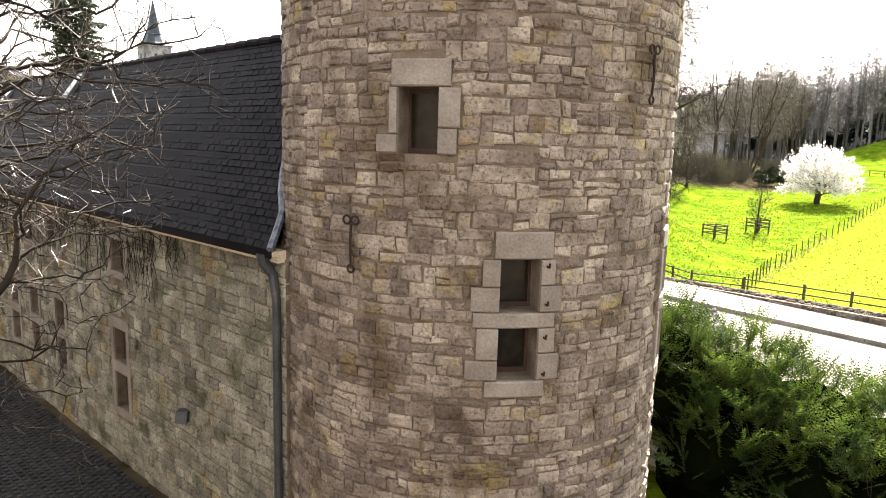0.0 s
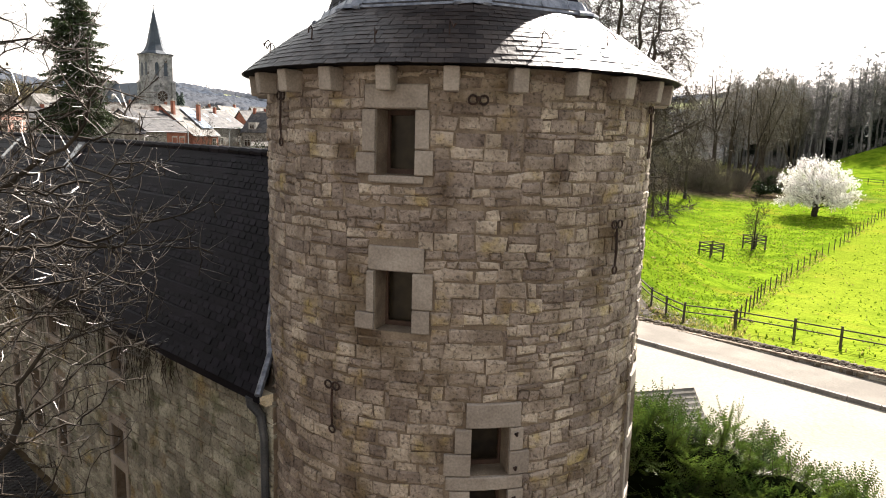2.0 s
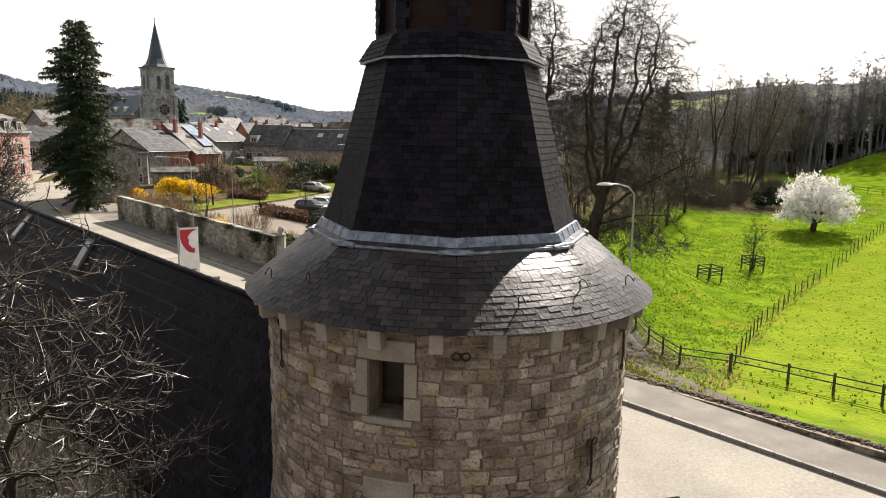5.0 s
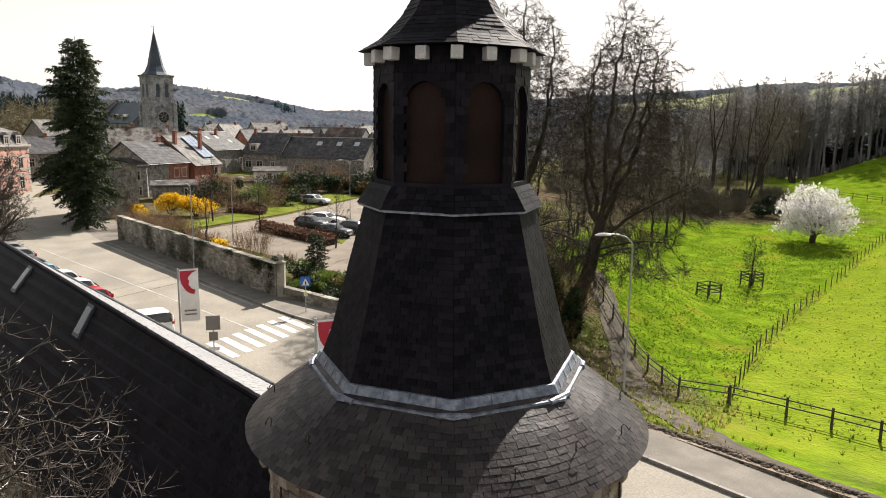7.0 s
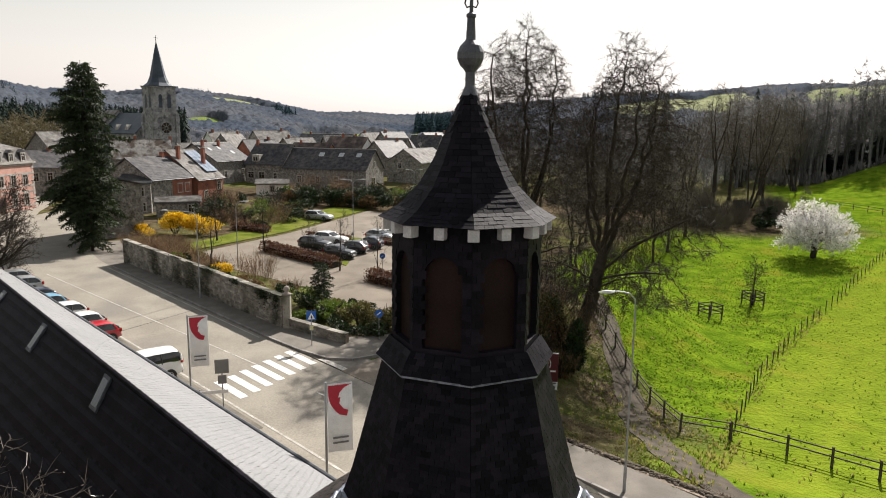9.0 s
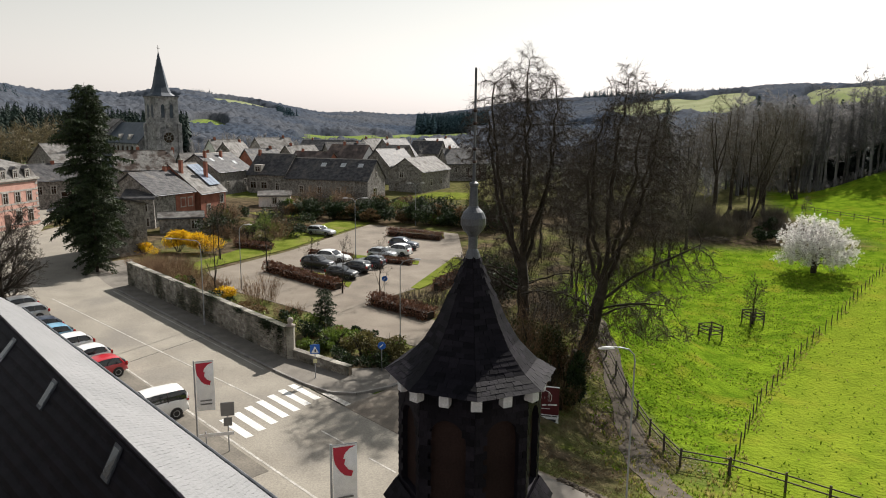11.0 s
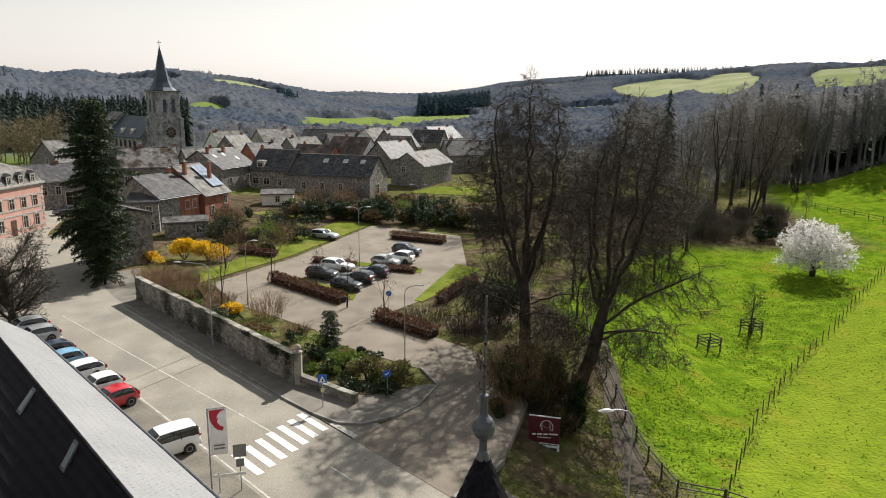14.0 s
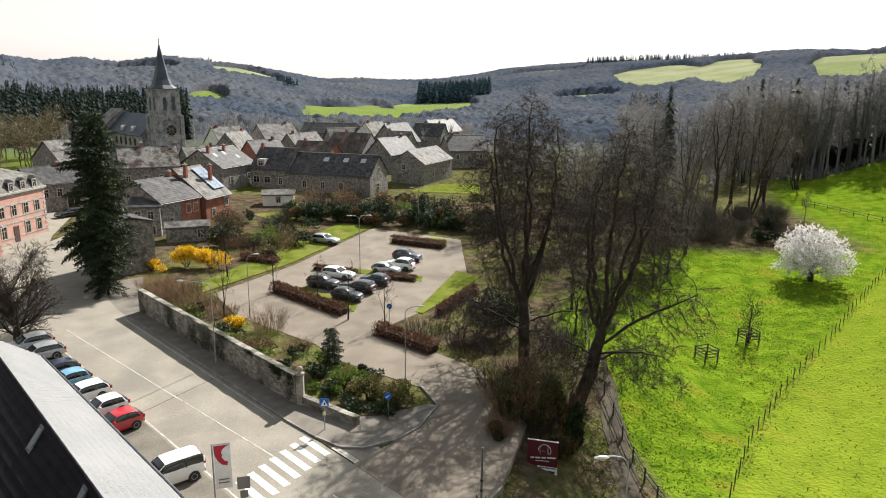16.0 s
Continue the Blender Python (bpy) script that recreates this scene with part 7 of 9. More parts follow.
gravel_path()
bank = Geo()
rng = random.Random(55)
for k in range(1500):
    u, v = rng.uniform(3.5, 19), 28.8 + rng.gauss(0, 0.28)
    x, y = uv(u, v)
    z = ground_height(x, y) + 0.02 + 0.29 * math.exp(-((v - 28.8) / 0.34) ** 2)
    s = rng.uniform(0.05, 0.15)
    a = rng.uniform(0, 6.28)
    ring = [(x + s * rng.uniform(0.7, 1.2) * math.cos(a + 1.047 * i), y + s * rng.uniform(0.7, 1.2) * math.sin(a + 1.047 * i)) for i in range(6)]
    bank.loft([[(p, q, z - 0.25) for p, q in ring], [(p, q, z + s * 0.3) for p, q in ring], [(x + (p - x) * 0.5, y + (q - y) * 0.5, z + s * 0.65) for p, q in ring]])
tagged(bank.ob("stony_bank", mat("mossy bank stones", (0.04, 0.031, 0.022), (0.12, 0.095, 0.068), 2, 12, 0.95, 0.5, island=0.35)), "low bank of loose stones and litter above the pavement", "stones", kind="stuff")

RUSSET = leaf_mat("russet bracken", (0.11, 0.055, 0.026), (0.21, 0.13, 0.07), 0.4)
bracken, litter = Geo(), Geo()
for k in range(5200):
    u, v = rng.uniform(8, 27), 0
    mid = ramp_between(u, ((8, 29.0), (10.4, 29.9), (14.4, 32.0), (19.4, 36.0), (27, 42)))
    v = rng.uniform(29.0, mid + 0.3)
    x, y = uv(u, v)
    if noise.noise((x / 1.4, y / 1.4, 2)) < -0.15:
        continue
    z = ground_height(x, y)
    a, L = rng.uniform(0, 6.28), rng.uniform(0.18, 0.5)
    twig(bracken, Vector((x, y, z - 0.03)), Vector((math.cos(a) * 0.7, math.sin(a) * 0.7, rng.uniform(0.3, 1.0))).normalized(), L, 0.008, rng, 0.4)
tagged(bracken.ob("bracken", RUSSET), "dead russet bracken and grass on the bank", "undergrowth", kind="stuff")
for k in range(7000):
    x, y = rng.uniform(3, 17), rng.uniform(40, 74)
    if x > fence_line(y) - 0.3 or V[0] * x + V[1] * y < 40:
        continue
    z = ground_height(x, y) + 0.015
    a, s = rng.uniform(0, 6.28), rng.uniform(0.06, 0.13)
    c, d = math.cos(a) * s, math.sin(a) * s
    litter.add([(x - c, y - d, z), (x + d * 0.6, y - c * 0.6, z + rng.uniform(0, 0.06)), (x + c, y + d, z + 0.02)], [(0, 1, 2)])
tagged(litter.ob("leaf_litter", leaf_mat("fallen pale leaves", (0.07, 0.052, 0.034), (0.18, 0.138, 0.095), 0.2)), "fallen brown leaves beneath the limes", "leaves", kind="stuff")


# ---- village ----
CHURCHSTONE = mat("grey church stone", (0.17, 0.175, 0.18), (0.36, 0.36, 0.355), 0.7, 2.2, 0.95, 0.6, pits=0.5, pit_scale=1.6, c3=(0.15, 0.15, 0.145), dist=0.1)
VSTONE = mat("village grey stone", (0.13, 0.122, 0.112), (0.31, 0.293, 0.268), 2.4, 5, 0.95, 0.8, pits=0.55, pit_scale=4.5, c3=(0.115, 0.10, 0.08), dist=0.06)
BRICK = mat("red brick wall", (0.20, 0.075, 0.05), (0.30, 0.12, 0.08), 0.8, 9, 0.9, 0.3)
PINKBRICK = mat("pale pink brick", (0.42, 0.235, 0.19), (0.52, 0.31, 0.25), 0.8, 9, 0.9, 0.2)
RENDERW = mat("white render", (0.60, 0.59, 0.56), (0.74, 0.73, 0.70), 0.7, 6, 0.9, 0.15)
TRIMW = mat("pale stone trim", (0.27, 0.255, 0.23), (0.40, 0.38, 0.345), 2, 15, 0.8, 0.1)
ROOFGREY = mat("village slate roof", (0.030, 0.030, 0.034), (0.085, 0.082, 0.082), 1.3, 4, 0.6, 0.8, dist=0.04, spec=0.15, c3=(0.11, 0.10, 0.09), c3_at=0.62)
ROOFPALE = mat("pale roof slate", (0.095, 0.09, 0.083), (0.20, 0.19, 0.177), 1.1, 3.5, 0.8, 0.8, c3=(0.06, 0.05, 0.042), c3_at=0.58, dist=0.05)
ROOFRED = mat("mottled old tile roof", (0.045, 0.034, 0.030), (0.10, 0.08, 0.072), 0.8, 3, 0.8, 0.8, c3=(0.17, 0.13, 0.11), c3_at=0.6, dist=0.05)
ROOFMOSS = mat("mossy pale roof", (0.15, 0.143, 0.132), (0.27, 0.258, 0.24), 1.2, 5, 0.8, 0.8, c3=(0.055, 0.036, 0.026), c3_at=0.5, dist=0.06, pits=0.4, pit_scale=2.0)
WHITEFRAME = plain("white window frame", (0.34, 0.34, 0.33), 0.5)
SOLAR = mat("solar panel glass", (0.16, 0.20, 0.26), (0.26, 0.30, 0.36), 0.6, 3, 0.1, 0.0, spec=0.8)


def house(at, L, W, eave, ridge, rz, wall, roof, label, windows=(), gable_windows=(), chimneys=(), skylights=(), name="house", over=0.3, front_wall=None, courses=0):
    """A pitched house: front faces -y, ridge runs along x; at is the middle of its front foot."""
    h = thing(name, label, "house", at=at, rz=rz)
    a, b = -L / 2, L / 2
    g = Geo()
    v = [(a, 0, -1), (b, 0, -1), (b, W, -1), (a, W, -1), (a, 0, eave), (b, 0, eave), (b, W, eave), (a, W, eave), (a, W / 2, ridge - 0.1), (b, W / 2, ridge - 0.1)]
    g.add(v, [(3, 2, 1, 0), (0, 1, 5, 4), (2, 3, 7, 6), (1, 2, 6, 9, 5), (3, 0, 4, 8, 7), (4, 5, 9, 8), (6, 7, 8, 9)])
    g.ob("wall", wall, h)
    if front_wall:
        g = Geo()
        g.box(front_wall[0], -0.06, -0.8, front_wall[1], 0.02, eave - 0.02)
        g.ob("wall", front_wall[2], h)
    sl = (ridge - eave) / (W / 2)
    for s in (0, 1):
        y0, y1 = (-over, W / 2) if s == 0 else (W + over, W / 2)
        z0 = eave - over * sl
        g = Geo()
        q = [(a - 0.25, y0, z0), (b + 0.25, y0, z0), (b + 0.25, y1, ridge), (a - 0.25, y1, ridge)]
        if s:
            q = [q[1], q[0], q[3], q[2]]
        g.hexa([(x, y, z) for x, y, z in q] + [(x, y, z + 0.16) for x, y, z in q])
        r = g.ob("roof", roof, h)
        n = 14
        for k in range(n if courses or s == 0 else 0):
            t0, t1 = k / n, (k + 1.0) / n
            g2 = Geo()
            c = [(a - 0.26, y0 + (y1 - y0) * t0, z0 + (ridge - z0) * t0 + 0.18), (b + 0.26, y0 + (y1 - y0) * t0, z0 + (ridge - z0) * t0 + 0.18), (b + 0.26, y0 + (y1 - y0) * t1, z0 + (ridge - z0) * t1 + 0.162), (a - 0.26, y0 + (y1 - y0) * t1, z0 + (ridge - z0) * t1 + 0.162)]
            if s:
                c = [c[1], c[0], c[3], c[2]]
            g2.hexa([(x, y, z - 0.03) for x, y, z in c] + [(x, y, z + 0.02) for x, y, z in c])
            g2.ob("slate_course", roof, r)
    g = Geo()
    g.tube([(a - 0.26, W / 2, ridge + 0.14), (b + 0.26, W / 2, ridge + 0.14)], 0.11, 6)
    g.ob("ridge", TRIMW if roof is ROOFGREY and L > 9 else roof, h)
    g = Geo()
    g.tube([(a - 0.2, -over - 0.05, eave - over * sl + 0.03), (b + 0.2, -over - 0.05, eave - over * sl + 0.03)], 0.07, 6)
    g.ob("gutter", ZINC, h)
    for x, z, w, hh in windows:
        put_window(h, (x, 0, z), w, hh, 0)
    for side, y, z, w, hh in gable_windows:
        put_window(h, (a if side < 0 else b, y, z), w, hh, side)
    for x, y, hh in chimneys:
        g = Geo()
        zr = eave + sl * min(y, W - y)
        g.box(x - 0.28, y - 0.28, zr - 0.4, x + 0.28, y + 0.28, ridge + hh)
        c = g.ob("chimney", BRICK, h, bevel=0.02)
        g = Geo()
        g.box(x - 0.34, y - 0.34, ridge + hh, x + 0.34, y + 0.34, ridge + hh + 0.1)
        g.lathe(x, y, [(0.12, ridge + hh + 0.1), (0.10, ridge + hh + 0.4)], 8)
        g.ob("chimney_cap", TRIMW, c)
    for x, t, w, hh in skylights:
        y, z = -over + (W / 2 + over) * t, eave - over * sl + (ridge - eave + over * sl) * t
        dy = hh / math.hypot(1, sl)
        g = Geo()
        g.hexa([(x - w / 2, y, z + 0.17), (x + w / 2, y, z + 0.17), (x + w / 2, y + dy, z + dy * sl + 0.17), (x - w / 2, y + dy, z + dy * sl + 0.17), (x - w / 2, y, z + 0.28), (x + w / 2, y, z + 0.28), (x + w / 2, y + dy, z + dy * sl + 0.28), (x - w / 2, y + dy, z + dy * sl + 0.28)])
        g.ob("rooflight", SKYGLASS2, h, "pale glazed rooflight")
    return h


SKYGLASS2 = mat("pale roof glass", (0.35, 0.37, 0.38), (0.48, 0.50, 0.50), 1, 5, 0.25, 0.0, spec=0.8)


def put_window(h, p, w, hh, side, frame=None):
    """Stone surround, frame and pane; side 0 front, -1 or 1 on a gable."""
    x, y, z = p
    def box(g, s0, s1, z0, z1, o0, o1):
        if side == 0:
            g.box(x + s0, y - o1, z0, x + s1, y - o0, z1)
        else:
            e0, e1 = sorted((x + side * o0, x + side * o1))
            g.box(e0, y + s0, z0, e1, y + s1, z1)
    g = Geo()
    t = 0.13
    for s0, s1, z0, z1 in ((-w / 2 - t, -w / 2, z, z + hh), (w / 2, w / 2 + t, z, z + hh), (-w / 2 - t, w / 2 + t, z + hh, z + hh + 0.2), (-w / 2 - t - 0.05, w / 2 + t + 0.05, z - 0.14, z)):
        box(g, s0, s1, z0, z1, -0.1, 0.07)
    win = g.ob("window", TRIMW, h)
    g = Geo()
    for s0, s1, z0, z1 in ((-w / 2, -w / 2 + 0.07, z, z + hh), (w / 2 - 0.07, w / 2, z, z + hh), (-0.035, 0.035, z, z + hh), (-w / 2, w / 2, z + hh * 0.66, z + hh * 0.66 + 0.06)):
        box(g, s0, s1, z0, z1, -0.05, 0.035)
    g.ob("frame", frame or WHITEFRAME, win)
    g = Geo()
    box(g, -w / 2, w / 2, z, z + hh, -0.04, 0.012)
    g.ob("pane", GLASS_DARK, win)


def spot(x, y):
    return on_ground(x, y)


W2 = lambda xs, z, w=0.9, h=1.3: [(x, z, w, h) for x in xs]
house(spot(-43.8, 109.8), 8.5, 10.4, 5.0, 8.1, 67, VSTONE, ROOFGREY, "stone and brick village house with dark slate roof", W2((1.6, 3.2), 2.7) + W2((-2.2,), 1.0, 0.8), [(-1, 3.5, 3.0, 0.8, 1.1)], [(3.2, 5.2, 0.9)], front_wall=(0.0, 4.2, BRICK))
house(spot(-47.6, 104.6), 4.6, 6.0, 4.6, 5.6, 10, VSTONE, ROOFGREY, "small grey stone annex with low roof", W2((-1.0, 0.9), 2.6) + W2((-0.9, 1.1), 0.3, 0.8, 1.2))
house(spot(-40.0, 102.0), 6.2, 3.0, 2.3, 2.9, 20, VSTONE, ROOFPALE, "low lean-to shed with pale roof", W2((1.8,), 0.6, 0.8, 1.2))
hs = house(spot(-40.4, 117.9), 7.2, 12.0, 4.4, 9.0, 74, BRICK, ROOFPALE, "red brick house with solar panels on a pale roof", W2((2.4,), 2.4) + W2((-1.5,), 1.0), [(1, 3.0, 2.6, 1.0, 1.2), (1, 8.0, 2.6, 1.0, 1.2)], [(1.8, 2.6, 0.5), (-2.8, 4.2, 0.9)])
for i in range(3):
    for j in range(3):
        g = Geo()
        sl = 4.6 / 6.0
        x0, y0 = 0.2 + i * 1.08, 0.8 + j * 1.5
        q = [(x0, y0, 4.6 + y0 * sl + 0.28), (x0 + 1.02, y0, 4.6 + y0 * sl + 0.28), (x0 + 1.02, y0 + 1.44, 4.6 + (y0 + 1.44) * sl + 0.28), (x0, y0 + 1.44, 4.6 + (y0 + 1.44) * sl + 0.28)]
        g.hexa(q + [(x, y, z + 0.05) for x, y, z in q])
        g.ob("solar_panel", SOLAR, hs, "glossy solar panel")
house(spot(-47.0, 152.5), 12.5, 11.5, 5.0, 8.6, 72, VSTONE, ROOFGREY, "grey stone village house with slate roof and rooflights", W2((3.5, 5.2), 1.6) + W2((-3.0,), 1.4), [(1, 4.5, 2.4, 0.9, 1.2)], [(-4.6, 4.5, 0.8), (1.0, 4.5, 0.7)], [(-3.5, 0.55, 0.9, 1.1), (0.0, 0.6, 0.9, 1.1), (3.0, 0.35, 0.9, 1.1)])
hd = house(spot(-40.4, 153.0), 9.5, 9.5, 4.4, 8.6, -18, VSTONE, ROOFGREY, "long dark stone row house with dormer", W2((-3.4, -0.6), 1.2, 1.5, 1.3) + W2((2.8,), 1.0, 0.9, 1.4), (), [(-4.2, 4.4, 1.0)])
g = Geo()
g.box(-3.2, 0.3, 4.6, -1.4, 2.6, 6.4)
dm = g.ob("dormer", TRIMW, hd)
put_window(dm, (-2.3, 0.28, 5.0), 1.2, 0.9, 0)
house(spot(-26.3, 148.5), 20.0, 9.5, 4.2, 8.2, -18, VSTONE, ROOFGREY, "long stone barn with dark slate roof and three rooflights", W2((-6.0, -1.5, 3.0), 1.0, 1.0, 1.4), [(1, 4.7, 4.6, 0.7, 1.0), (1, 4.0, 0.2, 1.6, 2.0)], [], [(-2.0, 0.6, 1.2, 1.1), (2.8, 0.6, 1.2, 1.1), (7.0, 0.6, 1.2, 1.1)])
house(spot(-2.5, 171.0), 16.5, 9.0, 5.0, 8.0, 66, VSTONE, ROOFPALE, "broad stone barn with bright patched roof", W2((-3.0, 3.0), 1.5), [(-1, 5.5, 3.5, 1.0, 1.2)])
house(spot(-29.2, 188.4), 13.0, 9.0, 4.6, 9.4, -31, RENDERW, ROOFRED, "white gabled house with mottled tile roof", W2((2.0, 5.0), 1.8), [(1, 3.0, 2.6, 0.9, 1.1), (1, 6.0, 2.6, 0.9, 1.1), (1, 4.5, 5.6, 0.7, 0.9)], [(-2.0, 4.5, 1.0)])
for x, y, L, W, e, r, rz, wl_, rf, s in ((-12.5, 217.0, 12.0, 10, 5.2, 10.6, 58, VSTONE, ROOFGREY, 1), (-53.0, 183.0, 11.0, 8.0, 5.0, 9.6, 80, VSTONE, ROOFPALE, 2), (-62.0, 199.0, 9.5, 8, 5.0, 9.4, 54, RENDERW, ROOFPALE, 3), (-49.7, 207.4, 12.0, 9.5, 5.4, 10.0, 48, VSTONE, ROOFPALE, 4), (-42.0, 236.0, 19.0, 9, 5.4, 8.6, -12, VSTONE, ROOFGREY, 5), (0.5, 252.0, 15.0, 10, 6.0, 10.0, 52, VSTONE, ROOFGREY, 6), (-22.0, 232.0, 10.0, 8, 5.2, 9.8, 62, RENDERW, ROOFPALE, 7), (-8.0, 240.0, 11.0, 8, 5.2, 9.2, -20, VSTONE, ROOFGREY, 8), (-39.0, 196.0, 10.5, 8.5, 4.8, 8.6, 52, VSTONE, ROOFPALE, 9), (-43.5, 170.0, 9.0, 8.5, 5.0, 8.8, 50, BRICK, ROOFGREY, 10), (-36.0, 176.0, 11.0, 8.5, 4.6, 8.0, -20, BRICK, ROOFRED, 11), (-12.0, 186.0, 12.0, 8.5, 5.0, 9.0, 56, VSTONE, ROOFGREY, 12), (6.0, 198.0, 12.0, 9.0, 5.0, 9.0, 20, VSTONE, ROOFGREY, 13), (-30.0, 214.0, 13.0, 8.5, 5.0, 8.8, 30, VSTONE, ROOFGREY, 14), (-17.0, 204.0, 9.0, 8.0, 5.0, 9.0, -25, VSTONE, ROOFPALE, 15), (-56.0, 158.0, 8.0, 8.0, 4.8, 8.0, 40, VSTONE, ROOFPALE, 16)):
    house(spot(x, y), L, W, e, r, rz, wl_, rf, "village house of %s with %s" % ({"village grey stone": "grey stone", "white render": "white render", "red brick wall": "red brick"}[wl_.name], "pale sunlit roof" if rf is ROOFPALE else "dark tiled roof" if rf is ROOFRED else "dark slate roof"), W2([L * q for q in (-0.3, 0.0, 0.3)], 2.6, 0.9, 1.2), [(1, W / 2, e - 0.8, 0.8, 1.0)], [((-1) ** s * L * 0.32, W / 2, 0.8)])
house(spot(-63.0, 143.6), 11.5, 8.0, 5.4, 9.1, 30, VSTONE, ROOFMOSS, "stone row house with mossy mottled roof", W2((-4.5, -1.0, 2.0, 4.6), 2.2, 0.9, 1.3), (), [(-1.0, 4.5, 0.9), (6.0, 4.4, 0.8)])
house(spot(-76.5, 142.8), 9.5, 13.0, 6.2, 10.2, 54, VSTONE, ROOFPALE, "tall grey barn-like house behind the spruce", W2((-3.0, 3.0), 2.6), [(-1, 5.5, 5.5, 1.0, 1.2)])
house(spot(-33.5, 132.5), 6.0, 4.0, 2.2, 2.9, 10, RENDERW, ROOFPALE, "low white garden shed", W2((0.0,), 0.7, 0.8, 1.0))
house(spot(-70.5, 122.0), 9.0, 8.0, 5.0, 7.6, 55, VSTONE, ROOFGREY, "grey stone house by the bend", W2((-2.4, 0.0), 2.6) + W2((2.4,), 0.2, 2.4, 2.6), (), [(2.0, 4.0, 0.7)])
# dark stone gable building beside the spruce
house(spot(-45.0, 84.5), 6.5, 6.0, 6.4, 7.2, -42, VSTONE, ROOFGREY, "windowless old stone outbuilding shaded by the spruce")


def pink_house():
    h = thing("town_house", "pink brick town house with slate mansard and dormers", "house", at=spot(-64.2, 98.6), rz=86)
    L, W, e = 14.5, 9.0, 7.2
    g = Geo()
    g.box(-L / 2, 0, -1, L / 2, W, e)
    g.ob("wall", PINKBRICK, h)
    for z in (0.0, 0.75, 2.9, 3.7, 5.6, 6.9):
        g = Geo()
        g.box(-L / 2 - 0.03, -0.05, z, L / 2 + 0.03, 0.1, z + 0.22)
        g.ob("stone_band", TRIMW, h)
    for s in (-1, 1):
        for k in range(9):
            g = Geo()
            g.box(s * L / 2 - (0.5 if s > 0 else 0) + (0.02 if s > 0 else -0.02), -0.045, k * 0.8, s * L / 2 + (0 if s > 0 else 0.5) + (0.02 if s > 0 else -0.02), 0.1, k * 0.8 + 0.38)
            g.ob("quoin", TRIMW, h)
    g = Geo()
    g.box(-L / 2 - 0.25, -0.3, e, L / 2 + 0.25, W + 0.3, e + 0.3)
    g.ob("cornice", TRIMW, h)
    g = Geo()
    a = [(-L / 2, 0.0), (L / 2, 0.0), (L / 2, W), (-L / 2, W)]
    b = [(-L / 2 + 0.7, 0.7), (L / 2 - 0.7, 0.7), (L / 2 - 0.7, W - 0.7), (-L / 2 + 0.7, W - 0.7)]
    c = [(-L / 2 + 3.5, 3.8), (L / 2 - 3.5, 3.8), (L / 2 - 3.5, W - 3.8), (-L / 2 + 3.5, W - 3.8)]
    g.hexa([(x, y, e + 0.3) for x, y in a] + [(x, y, e + 2.1) for x, y in b])
    g.hexa([(x, y, e + 2.1) for x, y in b] + [(x, y, e + 3.3) for x, y in c])
    g.ob("roof", ROOFPALE, h)
    for x in (-5.2, -2.6, 0.0, 2.6, 5.2):
        g = Geo()
        g.box(x - 0.6, 0.05, e + 0.35, x + 0.6, 1.2, e + 1.7)
        g.add([(x - 0.75, -0.05, e + 1.7), (x + 0.75, -0.05, e + 1.7), (x, -0.05, e + 2.15), (x - 0.75, 1.8, e + 1.7), (x + 0.75, 1.8, e + 1.7), (x, 1.8, e + 2.15)], [(0, 1, 2), (5, 4, 3), (0, 2, 5, 3), (2, 1, 4, 5), (1, 0, 3, 4)])
        d = g.ob("dormer", ROOFGREY, h)
        put_window(d, (x, 0.04, e + 0.5), 0.8, 1.0, 0)
        put_window(h, (x, 0, 4.0), 1.0, 1.5, 0)
        if abs(x) > 0.1:
            put_window(h, (x, 0, 0.95), 1.0, 1.7, 0)
    g = Geo()
    g.box(-0.55, -0.06, 0.0, 0.55, 0.02, 2.4)
    g.ob("door", DARKWOOD, h, "dark panelled front door")
    put_window(h, (L / 2, 4.5, 4.0), 1.0, 1.5, 1)


pink_house()
house(spot(-61.8, 87.2), 7.0, 7.0, 4.2, 7.0, 84, PINKBRICK, ROOFGREY, "lower pink brick house with arched doorway", W2((-1.8, 1.8), 1.0, 1.0, 1.6))


